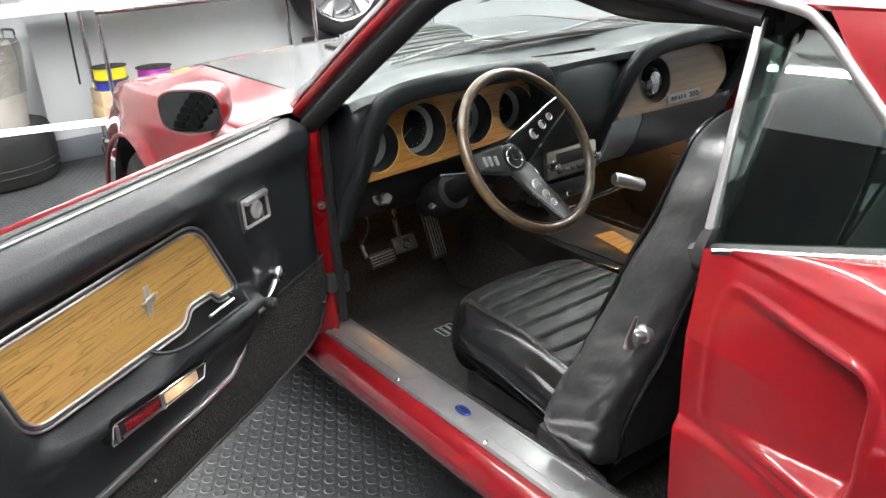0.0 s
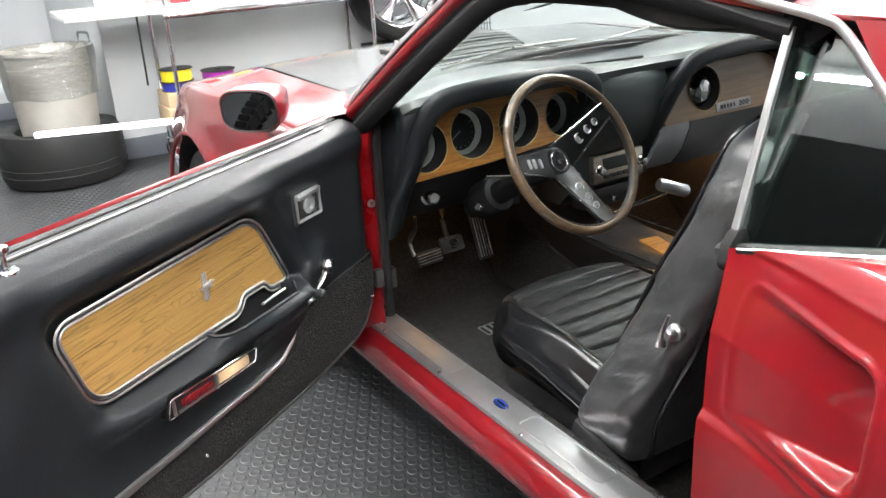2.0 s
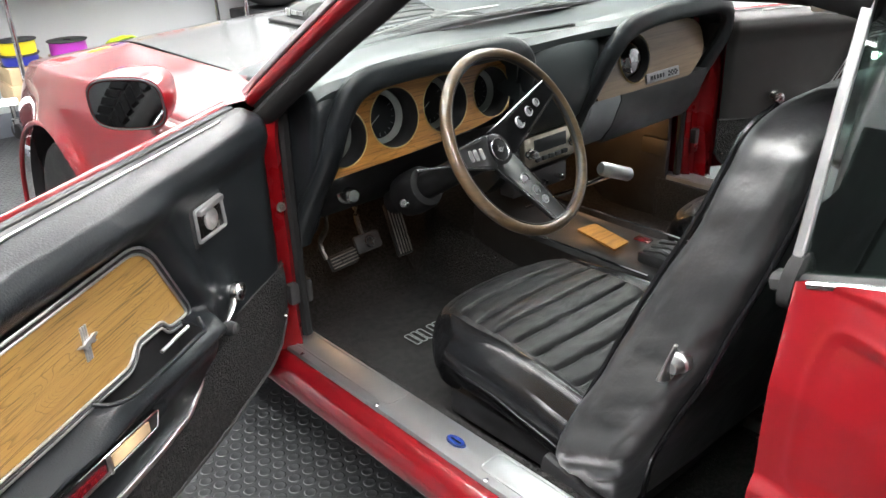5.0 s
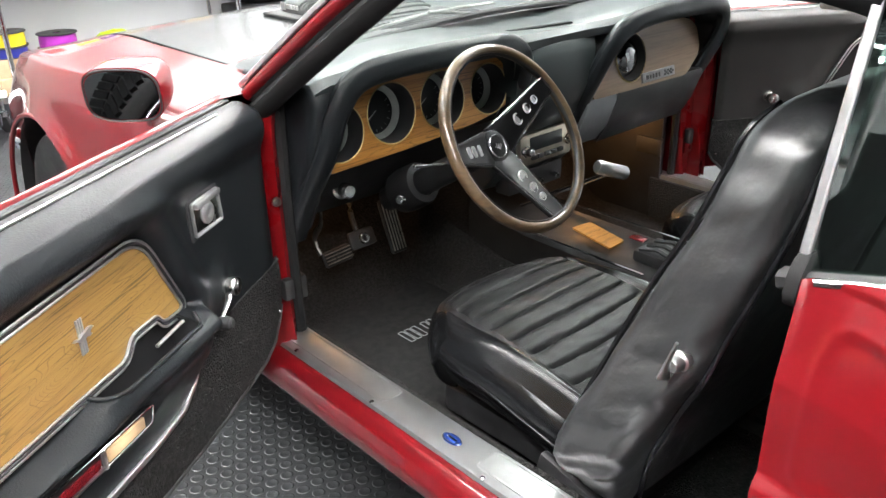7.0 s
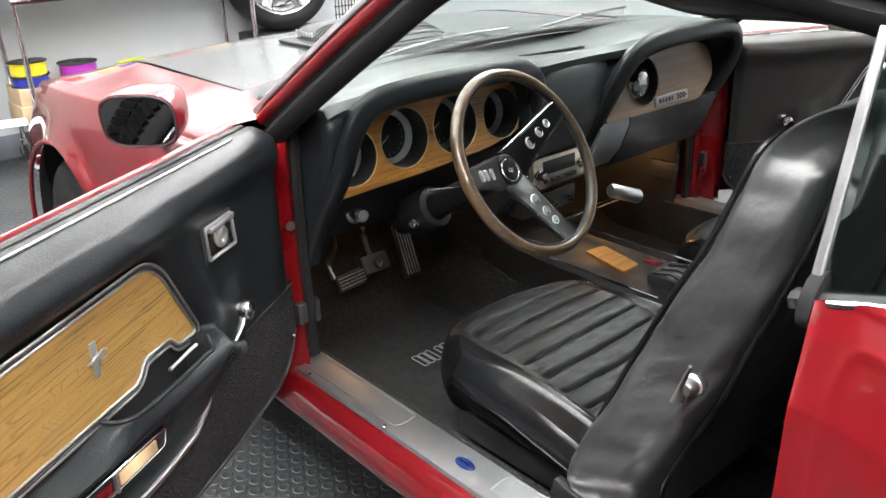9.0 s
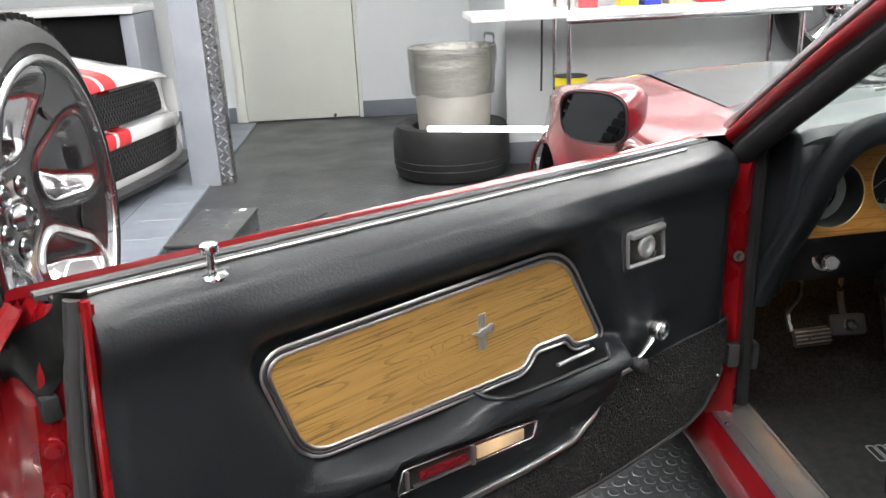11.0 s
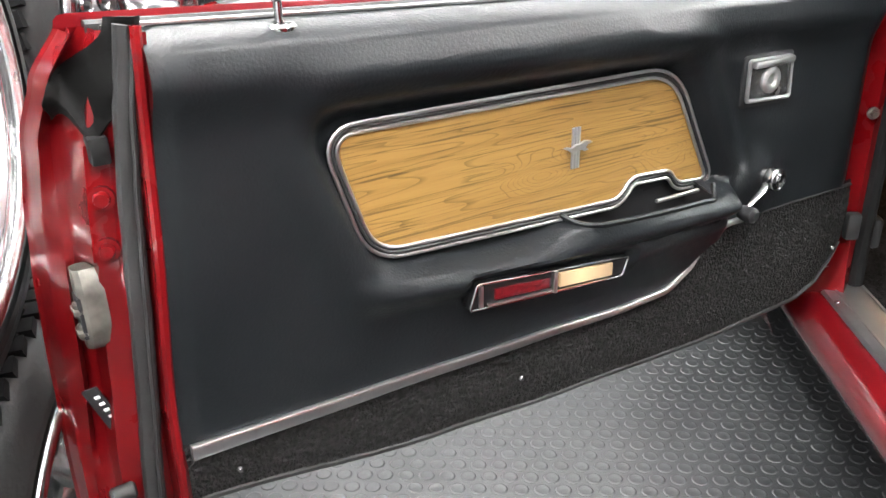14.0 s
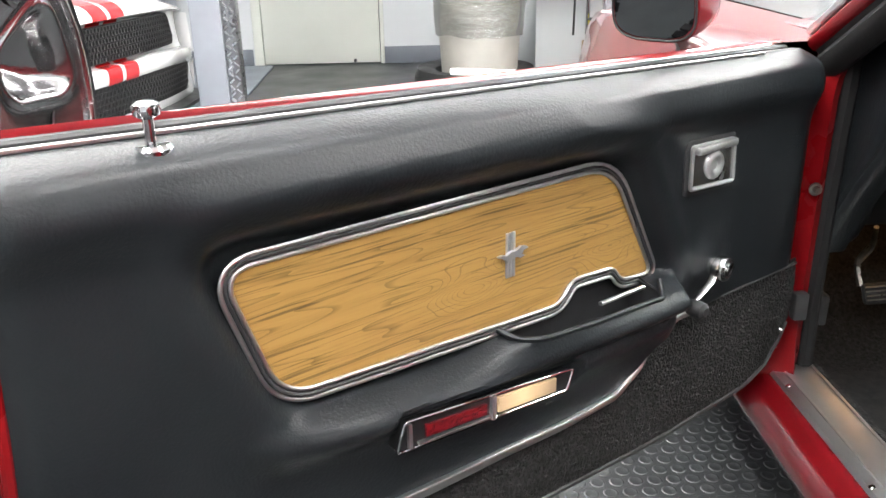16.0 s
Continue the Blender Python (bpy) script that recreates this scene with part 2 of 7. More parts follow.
COLUMN_BLACK = material("black_column_plastic", (0.011, 0.011, 0.012), 0.46, 0.0, 0.3, 14.0, 0.1, 300, rough_vary=0.06, spec=0.3)
WIPER = material("satin_wiper_steel", (0.30, 0.30, 0.29), 0.38, 0.9, 0.25, 40.0, 0.05, 300)
SATIN_DISC = material("satin_grey_disc", (0.30, 0.30, 0.31), 0.42, 0.6, 0.2, 60.0)
RADIO_FACE = material("champagne_radio_face", (0.50, 0.45, 0.37), 0.30, 0.9, 0.2, 60.0, 0.04, 300)
# door vinyl with a lighter colour, standing in for light on the passenger side
LIGHTENED_VINYL = material("lightened_door_vinyl", (0.021, 0.0205, 0.020), 0.45, 0.0, 0.4, 7.0, 0.25, 260, rough_vary=0.08, fine=0.0014, spec=0.4)
TREAD = material("dry_tread_rubber", (0.0085, 0.0085, 0.009), 0.8, 0.0, 0.4, 30.0, 0.3, 160, spec=0.12)
HEADLINER = material("black_headliner", (0.020, 0.0195, 0.0195), 0.8, 0.0, 0.4, 14.0, 0.3, 150)
RED_LENS = material("red_reflector_lens", (0.14, 0.006, 0.010), 0.2, 0.0, 0.35, 200.0, 0.3, 500, coat=0.6)
LAMP_LENS = glow_material("lit_courtesy_lens", (1.0, 0.68, 0.36), 1.0)
EL = LAMP_LENS.node_tree
EL.nodes["Principled BSDF"].inputs["Base Color"].default_value = (0.34, 0.24, 0.15, 1)
co_, ds_, mr_ = EL.nodes.new("ShaderNodeTexCoord"), EL.nodes.new("ShaderNodeVectorMath"), EL.nodes.new("ShaderNodeMapRange")
ds_.operation = "DISTANCE"
ds_.inputs[1].default_value = (0.600, 0.037, 0.567)
mr_.inputs[1].default_value, mr_.inputs[2].default_value, mr_.inputs[3].default_value, mr_.inputs[4].default_value = 0.003, 0.044, 0.46, 0.05
EL.links.new(co_.outputs["Object"], ds_.inputs[0])
EL.links.new(ds_.outputs["Value"], mr_.inputs[0])
EL.links.new(mr_.outputs[0], EL.nodes["Principled BSDF"].inputs["Emission Strength"])
EMBLEM = material("satin_chrome_emblem", (0.78, 0.78, 0.78), 0.30, 0.9, 0.1, 60.0)
SCOOP = material("matte_black_scoop", (0.030, 0.032, 0.032), 0.5, 0.0, 0.3, 20.0, 0.1, 300, rough_vary=0.06)
BLUE = material("blue_enamel", (0.010, 0.030, 0.16), 0.25, 0.0, 0.1, 30, coat=0.6)
WHITE = material("white_enamel", (0.78, 0.78, 0.78), 0.35, 0.0, 0.05, 20)
WALL_WHITE = material("white_wall_paint", (0.56, 0.585, 0.60), 0.5, 0.0, 0.06, 1.5, 0.08, 90, rough_vary=0.08)
DOOR_CREAM = material("cream_door_paint", (0.62, 0.64, 0.59), 0.4, 0.0, 0.05, 2.0, 0.05, 70, rough_vary=0.08)
CEILING_WHITE = material("white_ceiling", (0.78, 0.79, 0.80), 0.8, 0.0, 0.05, 2.0)
BASE_GREY = material("grey_baseboard", (0.13, 0.145, 0.17), 0.5, 0.0, 0.15, 5.0, 0.05, 90)
FLOOR_RUBBER = material("black_coin_floor", (0.033, 0.035, 0.037), 0.36, 0.0, 0.25, 3.5, 0.2, 140, rough_vary=0.08, second=(0.034, 0.036, 0.038))
POST_GREY = material("grey_lift_paint", (0.30, 0.32, 0.36), 0.45, 0.0, 0.1, 6.0, 0.06, 100)
DIAMOND = material("diamond_plate", (0.42, 0.42, 0.43), 0.30, 1.0, 0.2, 30.0, 0.05, 200, rough_vary=0.08)
LUG = material("diamond_plate_lug", (0.85, 0.85, 0.86), 0.25, 1.0, 0.1, 30.0)
TRASH = material("grey_bin_plastic", (0.40, 0.385, 0.345), 0.5, 0.0, 0.15, 6.0, 0.08, 120, rough_vary=0.08)
LINER = glass_material("milky_bin_liner", (0.80, 0.81, 0.80), 0.30, 0.22)
LN = LINER.node_tree
ln_noise, ln_bump = LN.nodes.new("ShaderNodeTexNoise"), LN.nodes.new("ShaderNodeBump")
ln_noise.inputs["Scale"].default_value = 10.0
ln_noise.inputs["Detail"].default_value = 3.0
ln_bump.inputs["Strength"].default_value = 0.7
ln_bump.inputs["Distance"].default_value = 0.03
LN.links.new(ln_noise.outputs[0], ln_bump.inputs["Height"])
LN.links.new(ln_bump.outputs[0], [n for n in LN.nodes if n.type == "BSDF_GLOSSY"][0].inputs["Normal"])
SHELF_WHITE = material("white_shelf_board", (0.74, 0.74, 0.74), 0.3, 0.0, 0.04, 10)
YELLOW = material("yellow_filament", (0.75, 0.62, 0.02), 0.4, 0.0, 0.1, 60, 0.3, 300)
BLUE_FIL = material("blue_filament", (0.02, 0.03, 0.30), 0.4, 0.0, 0.1, 60, 0.3, 300)
PURPLE = material("purple_filament", (0.36, 0.03, 0.38), 0.4, 0.0, 0.1, 60, 0.3, 300)
LIME = material("lime_cloth", (0.45, 0.62, 0.02), 0.7, 0.0, 0.2, 30)
CARDBOARD = material("cardboard", (0.52, 0.39, 0.24), 0.8, 0.0, 0.15, 12, 0.15, 200)
CAR_WHITE = material("white_car_paint", (0.80, 0.80, 0.80), 0.25, 0.0, 0.03, 5, coat=1.0)
STRIPE_RED = material("red_stripe_paint", (0.62, 0.025, 0.03), 0.25, 0.0, 0.05, 5, coat=1.0)
GRILLE = material("black_grille", (0.005, 0.005, 0.0055), 0.75, 0.0, 0.3, 30, spec=0.15)
GREY_TILE = material("grey_floor_tile", (0.20, 0.225, 0.26), 0.4, 0.0, 0.2, 6, 0.2, 60)
LED = glow_material("led_tube", (1.0, 0.985, 0.962), 85.0)
LED_SMALL = glow_material("led_bar", (0.96, 0.98, 1.0), 2.2)
MIRROR_GLASS = material("mirror_glass", (0.34, 0.35, 0.36), 0.02, 1.0)
GREASE_GREY = material("latch_zinc", (0.26, 0.25, 0.22), 0.5, 0.6, 0.5, 40, 0.1, 300)
SEALER = material("torn_black_liner", (0.006, 0.006, 0.006), 0.6, 0.0, 0.5, 20, 0.3, 60, spec=0.1)


# ---- geometry helpers ----
def part(name, bm, mat, parent=None, label="", smooth=True, m=None, angle=35, kind="", category="", group=""):
    """Links a bmesh as one mesh object, under a thing or a part."""
    if m is not None:
        bm.transform(m)
    bmesh.ops.recalc_face_normals(bm, faces=bm.faces)
    me = bpy.data.meshes.new(name)
    bm.to_mesh(me)
    bm.free()
    me.materials.append(mat)
    if smooth:
        me.shade_smooth()
        me.set_sharp_from_angle(angle=radians(angle))
    ob = new(name, me)
    if parent is not None:
        ob.parent = parent
    return tagged(ob, label, category, group, kind)


def empty(name, label="", category="", group="", m=None):
    ob = new(name)
    ob.empty_display_size = 0.1
    if m is not None:
        ob.matrix_world = m
    return tagged(ob, label, category, group)


def aim(p, z, x=(1, 0, 0)):
    """A frame at p whose z axis runs along z."""
    z = Vector(z).normalized()
    y = z.cross(Vector(x))
    if y.length < 1e-4:
        y = z.cross(Vector((0, 1, 0)))
    y.normalize()
    x = y.cross(z)
    r = Matrix((x, y, z)).transposed().to_4x4()
    return Matrix.Translation(p) @ r


def box(bm, size, at=(0, 0, 0), bevel=0.0, m=None, seg=2):
    mm = Matrix.Translation(at) @ Matrix.Diagonal((*size, 1))
    if m is not None:
        mm = m @ mm
    g = bmesh.ops.create_cube(bm, size=1.0, matrix=mm)
    if bevel:
        es = list({e for v in g["verts"] for e in v.link_edges})
        bmesh.ops.bevel(bm, geom=es, offset=bevel, segments=seg, affect="EDGES", profile=0.5)
    return bm


def lathe(bm, profile, m=None, seg=32, closed=False):
    """Turns a profile of (radius, height) about z."""
    rings = []
    for k in range(seg):
        a = 2 * math.pi * k / seg
        ring = []
        for r, z in profile:
            v = Vector((r * math.cos(a), r * math.sin(a), z))
            ring.append(bm.verts.new(m @ v if m is not None else v))
        rings.append(ring)
    n = len(profile)
    for k in range(seg):
        a, b = rings[k], rings[(k + 1) % seg]
        for i in range(n if closed else n - 1):
            j = (i + 1) % n
            bm.faces.new((a[i], b[i], b[j], a[j]))
    bmesh.ops.remove_doubles(bm, verts=[v for r in rings for v in r], dist=1e-5)
    return bm


def rod(bm, a, b, r, seg=12, r2=None, cap=True):
    a, b = Vector(a), Vector(b)
    m = aim(a, b - a)
    h = (b - a).length
    r2 = r if r2 is None else r2
    prof = [(r, 0), (r2, h)]
    if cap:
        c = min(r, r2) * 0.25
        prof = [(0, 0), (r - c, 0), (r, c), (r2, h - c), (r2 - c, h), (0, h)]
    return lathe(bm, prof, m, seg)


def grid(bm, fn, nu, nv):
    """A sheet of nu x nv cells from fn(u, v), both 0 to 1."""
    vs = [[bm.verts.new(fn(i / nu, j / nv)) for j in range(nv + 1)] for i in range(nu + 1)]
    for i in range(nu):
        for j in range(nv):
            bm.faces.new((vs[i][j], vs[i + 1][j], vs[i + 1][j + 1], vs[i][j + 1]))
    return bm


def solidify(bm, t):
    """Gives an open sheet a thickness."""
    bmesh.ops.recalc_face_normals(bm, faces=bm.faces)
    bmesh.ops.solidify(bm, geom=bm.faces[:], thickness=t)
    return bm


def catmull(pts, n=8, closed=False):
    """A smooth line through the points."""
    pts = [Vector(p) for p in pts]
    out = []
    k = len(pts)
    for i in range(k if closed else k - 1):
        if closed:
            p0, p1, p2, p3 = pts[i - 1], pts[i], pts[(i + 1) % k], pts[(i + 2) % k]
        else:
            p0, p1, p2, p3 = pts[max(i - 1, 0)], pts[i], pts[i + 1], pts[min(i + 2, k - 1)]
        for s in range(n):
            t = s / n
            out.append(0.5 * ((2 * p1) + (p2 - p0) * t + (2 * p0 - 5 * p1 + 4 * p2 - p3) * t * t + (3 * p1 - p0 - 3 * p2 + p3) * t ** 3))
    if not closed:
        out.append(pts[-1])
    return out


def ring_profile(w, h, n=8, power=2.0):
    """A rounded cross-section w wide and h high."""
    out = []
    for k in range(n):
        a = 2 * math.pi * (k + 0.5) / n
        c, s = math.cos(a), math.sin(a)
        out.append((0.5 * w * math.copysign(abs(c) ** (2 / power), c), 0.5 * h * math.copysign(abs(s) ** (2 / power), s)))
    return out


def sweep(bm, pts, prof, up=(0, 0, 1), closed=False, caps=True):
    """Carries a cross-section of (across, up) along a line."""
    pts = [Vector(p) for p in pts]
    up = Vector(up)
    k = len(pts)
    rings = []
    for i, p in enumerate(pts):
        if closed:
            d = pts[(i + 1) % k] - pts[i - 1]
        else:
            d = pts[min(i + 1, k - 1)] - pts[max(i - 1, 0)]
        d.normalize()
        side = d.cross(up)
        if side.length < 1e-5:
            side = d.cross(Vector((0.3, 1, 0.1)))
        side.normalize()
        u = side.cross(d)
        pr = prof(i / max(1, k - 1)) if callable(prof) else prof
        rings.append([bm.verts.new(p + side * a + u * b) for a, b in pr])
    n = len(rings[0])
    for i in range(k if closed else k - 1):
        a, b = rings[i], rings[(i + 1) % k]
        for j in range(n):
            bm.faces.new((a[j], a[(j + 1) % n], b[(j + 1) % n], b[j]))
    if caps and not closed:
        bm.faces.new(rings[0][::-1])
        bm.faces.new(rings[-1])
    return bm


def tube(bm, pts, r, seg=8, up=(0, 0, 1), closed=False):
    return sweep(bm, pts, ring_profile(2 * r, 2 * r, seg), up, closed)


def loft(bm, sections, cap=True, closed_ring=True):
    """Skins rings of equal length."""
    rings = [[bm.verts.new(p) for p in s] for s in sections]
    n = len(rings[0])
    for a, b in zip(rings, rings[1:]):
        for j in range(n if closed_ring else n - 1):
            bm.faces.new((a[j], a[(j + 1) % n], b[(j + 1) % n], b[j]))
    if cap and closed_ring:
        bm.faces.new(rings[0][::-1])
        bm.faces.new(rings[-1])
    return bm


def prism(bm, poly, lo, hi, m=None, bevel=0.0):
    """A flat shape of (x, z) points, from y = lo to y = hi."""
    a = [bm.verts.new((x, lo, z)) for x, z in poly]
    b = [bm.verts.new((x, hi, z)) for x, z in poly]
    n = len(poly)
    fs = [bm.faces.new(a), bm.faces.new(b[::-1])]
    for i in range(n):
        fs.append(bm.faces.new((a[i], b[i], b[(i + 1) % n], a[(i + 1) % n])))
    if bevel:
        es = [e for e in fs[1].edges] + [e for e in fs[0].edges]
        bmesh.ops.bevel(bm, geom=es, offset=bevel, segments=2, affect="EDGES", profile=0.5)
    if m is not None:
        bmesh.ops.transform(bm, matrix=m, verts=[v for v in bm.verts])
    return bm


def rounded(poly, radii, n=6):
    """A polygon with its corners rounded."""
    out = []
    k = len(poly)
    for i in range(k):
        p = Vector(poly[i])
        a, b = Vector(poly[i - 1]) - p, Vector(poly[(i + 1) % k]) - p
        r = radii[i] if isinstance(radii, (list, tuple)) else radii
        r = min(r, 0.45 * a.length, 0.45 * b.length)
        if r <= 1e-5:
            out.append(tuple(p))
            continue
        s, e = p + a.normalized() * r, p + b.normalized() * r
        for j in range(n + 1):
            t = j / n
            out.append(tuple((1 - t) ** 2 * s + 2 * t * (1 - t) * p + t * t * e))
    return out


def inside_dist(p, poly):
    """Signed distance to a polygon's edge, positive inside."""
    x, y = p
    best, inn = 1e9, False
    k = len(poly)
    for i in range(k):
        x1, y1 = poly[i]
        x2, y2 = poly[(i + 1) % k]
        dx, dy = x2 - x1, y2 - y1
        t = max(0, min(1, ((x - x1) * dx + (y - y1) * dy) / (dx * dx + dy * dy + 1e-12)))
        best = min(best, math.hypot(x - x1 - t * dx, y - y1 - t * dy))
        if (y1 > y) != (y2 > y) and x < (x2 - x1) * (y - y1) / (y2 - y1) + x1:
            inn = not inn
    return best if inn else -best


def step(a, b, x):
    t = max(0.0, min(1.0, (x - a) / (b - a)))
    return t * t * (3 - 2 * t)


def lerp_table(table, x):
    """Linear look-up in rows of (x, values...)."""
    if x <= table[0][0]:
        return table[0][1:]
    for a, b in zip(table, table[1:]):
        if x <= b[0]:
            t = (x - a[0]) / (b[0] - a[0])
            t = t * t * (3 - 2 * t) * 0.5 + t * 0.5
            return tuple(p + (q - p) * t for p, q in zip(a[1:], b[1:]))
    return table[-1][1:]


# ---- the room ----
NORTH, STEP_Y, STEP_X = 5.45, 3.50, -0.60


def slab(name, lo, hi, mat, parent=None, label="", kind="structure", bevel=0.0):
    bm = bmesh.new()
    c = [(a + b) / 2 for a, b in zip(lo, hi)]
    box(bm, [b - a for a, b in zip(lo, hi)], c, bevel)
    return part(name, bm, mat, parent, label, smooth=bool(bevel), kind=kind)


floor = slab("floor", (-9, -6, -0.1), (5, 5.6, 0.0), FLOOR_RUBBER, label="black rubber garage floor with raised coin studs")
slab("ceiling", (-4.3, -6, 3.1), (5, 5.6, 3.2), CEILING_WHITE, label="plain white garage ceiling")
# far bay's ceiling is unseen; its dark colour gives the window a dark reflection
slab("ceiling_west", (-9, -6, 3.1), (-4.3, 5.6, 3.2), CEILING_DARK, label="unseen ceiling over the far bay, darkened in its colour")
slab("wall_north", (-1.49, NORTH, 0), (STEP_X, NORTH + 0.15, 3.1), WALL_WHITE, label="white painted wall behind the bin")
slab("wall_north_west", (-9, NORTH, 0), (-2.50, NORTH + 0.15, 3.1), WALL_WHITE, label="white painted garage wall")
slab("wall_north_lintel", (-2.50, NORTH, 2.12), (-1.49, NORTH + 0.15, 3.1), WALL_WHITE, label="white wall over the cream door")
slab("wall_step", (STEP_X, STEP_Y, 0), (5, STEP_Y + 0.15, 3.1), WALL_WHITE, label="white projecting wall behind the wire rack")
slab("wall_return", (STEP_X, STEP_Y + 0.15, 0), (STEP_X + 0.12, NORTH + 0.15, 3.1), WALL_WHITE, label="white wall return beside the bin")
slab("wall_east", (5, -6, 0), (5.15, STEP_Y, 3.1), WALL_WHITE, label="plain white side wall")
slab("wall_west", (-9.15, -6, 0), (-9, 5.6, 3.1), WALL_WHITE, label="plain white far side wall")
slab("wall_south", (-9, -6.15, 0), (5, -6, 3.1), WALL_WHITE, label="plain white wall behind the camera")
slab("baseboard_north", (-1.49, NORTH - 0.012, 0), (STEP_X - 0.002, NORTH - 0.002, 0.13), BASE_GREY, label="grey rubber baseboard", bevel=0.003)
slab("baseboard_step", (STEP_X + 0.002, STEP_Y - 0.012, 0), (4.99, STEP_Y - 0.002, 0.13), BASE_GREY, label="grey rubber baseboard", bevel=0.003)
slab("baseboard_return", (STEP_X - 0.012, STEP_Y, 0), (STEP_X - 0.002, NORTH - 0.014, 0.13), BASE_GREY, label="grey rubber baseboard", bevel=0.003)
slab("baseboard_west", (-8.99, NORTH - 0.012, 0), (-2.51, NORTH - 0.002, 0.13), BASE_GREY, label="grey rubber baseboard", bevel=0.003)

# pale tile field under the white car
pale = slab("floor_tiled", (-7.75, 0.60, 0.001), (-2.35, 5.40, 0.006), BASE_GREY, label="pale grey ribbed garage floor tiles under the white car")
tile_mesh = None
for i in range(18):
    for j in range(16):
        if tile_mesh is None:
            first = part("tile", box(bmesh.new(), (0.296, 0.296, 0.010), (0, 0, 0), 0.002, seg=1), GREY_TILE, pale, smooth=False)
            tile_mesh = first.data
            ob = first
        else:
            ob = new("tile", tile_mesh)
            ob.parent = pale
        ob.location = (-7.6 + i * 0.3, 0.75 + j * 0.3, 0.0075)

# raised coins of the rubber floor; those beside the open door are pieces of their own
COIN, PITCH = 0.0150, 0.0380


def stud_shape(x, y, verts, faces):
    k0 = len(verts)
    for r, z in ((COIN, 0.0002), (COIN - 0.0011, 0.0013), (COIN - 0.0030, 0.0016), (COIN - 0.0044, 0.0013)):
        for s in range(12):
            a = 2 * math.pi * s / 12
            verts.append((x + r * math.cos(a), y + r * math.sin(a), z))
    for q in range(3):
        for s in range(12):
            a, b = k0 + q * 12 + s, k0 + q * 12 + (s + 1) % 12
            faces.append((a, b, b + 12, a + 12))
    faces.append(tuple(k0 + 36 + s for s in range(12)))


def stud_mesh(name, verts, faces):
    me = bpy.data.meshes.new(name)
    me.from_pydata(verts, [], faces)
    me.materials.append(FLOOR_RUBBER)
    me.shade_smooth()
    return me


verts, faces, near = [], [], []
for j in range(-28, 112):
    y = j * PITCH * 0.866
    for i in range(-66, -2):
        x = (i + (0.5 if j % 2 else 0)) * PITCH
        if x < -2.05 or (x > -0.46 and y < 1.7) or x > -0.10:
            continue
        if -1.36 < x < -0.80 and -0.66 < y < -0.06:
            near.append((x, y))
        else:
            stud_shape(x, y, verts, faces)
coins = new("floor_studs", stud_mesh("floor_studs", verts, faces))
coins.parent = floor
tagged(coins, "round raised studs of the black rubber floor", "", "", "stuff")
one_v, one_f = [], []
stud_shape(0, 0, one_v, one_f)
one = stud_mesh("stud", one_v, one_f)
for x, y in near:
    ob = new("stud", one)
    ob.parent = floor
    ob.location = (x, y, 0)

# cream door
door_1 = empty("door_1", "closed cream painted steel door in its frame", "door")
door_1["kind"] = "structure"
bm = box(bmesh.new(), (0.90, 0.045, 2.04), (-1.975, NORTH + 0.02, 1.03), 0.004)
part("leaf", bm, DOOR_CREAM, door_1)
bm = bmesh.new()
for x0, x1 in ((-2.50, -2.43), (-1.52, -1.49)):
    box(bm, (x1 - x0, 0.11, 2.12), ((x0 + x1) / 2, NORTH + 0.045, 1.06), 0.004)
box(bm, (1.01, 0.11, 0.06), (-1.995, NORTH + 0.045, 2.09), 0.004)
part("door_frame", bm, DOOR_CREAM, door_1)
bm = rod(bmesh.new(), (-1.60, NORTH - 0.002, 1.0), (-1.60, NORTH - 0.055, 1.0), 0.012)
lathe(bm, [(0, 0), (0.02, 0.002), (0.027, 0.014), (0.026, 0.028), (0.016, 0.038), (0, 0.04)], aim((-1.60, NORTH - 0.05, 1.0), (0, -1, 0)))
part("door_knob", bm, DULL_CHROME, door_1, "round metal door knob")
bm = rod(bmesh.new(), (-1.72, NORTH - 0.006, 0.03), (-1.72, NORTH - 0.05, 0.03), 0.012)
part("door_stop", bm, RUBBER, door_1)

# ceiling strip lights, unseen; those at x 2.75 and -0.42 are added fill
for k, (x, y, lx, ly) in enumerate(((-2.55, 0.0, 0.07, 5.2), (-1.75, -0.6, 0.07, 4.8), (-0.9, -3.4, 4.6, 0.07), (1.75, 0.8, 0.07, 4.6), (2.75, -0.4, 0.07, 5.2), (0.0, 2.4, 3.6, 0.07), (-3.46, 2.1, 0.028, 3.6), (-0.42, -0.9, 0.07, 2.4))):
    lamp = empty("ceiling_light", "unseen white LED strip light fixed under the ceiling", "ceiling light", "ceiling strip lights")
    part("housing", box(bmesh.new(), (lx + 0.04, ly + 0.04, 0.05), (x, y, 3.07), 0.006), WHITE, lamp)
    part("diffuser", box(bmesh.new(), (lx, ly, 0.03), (x, y, 3.03), 0.01), LED, lamp, "glowing white diffuser")


# ---- the red car ----
car = empty("sports_car", "red vintage fastback coupe with its doors open", "car", m=pose(0, 0, 0))


def hood_edge(y):
    """Height of the hood's side edge."""
    return 0.868 - 0.125 * step(0.72, 1.55, y)


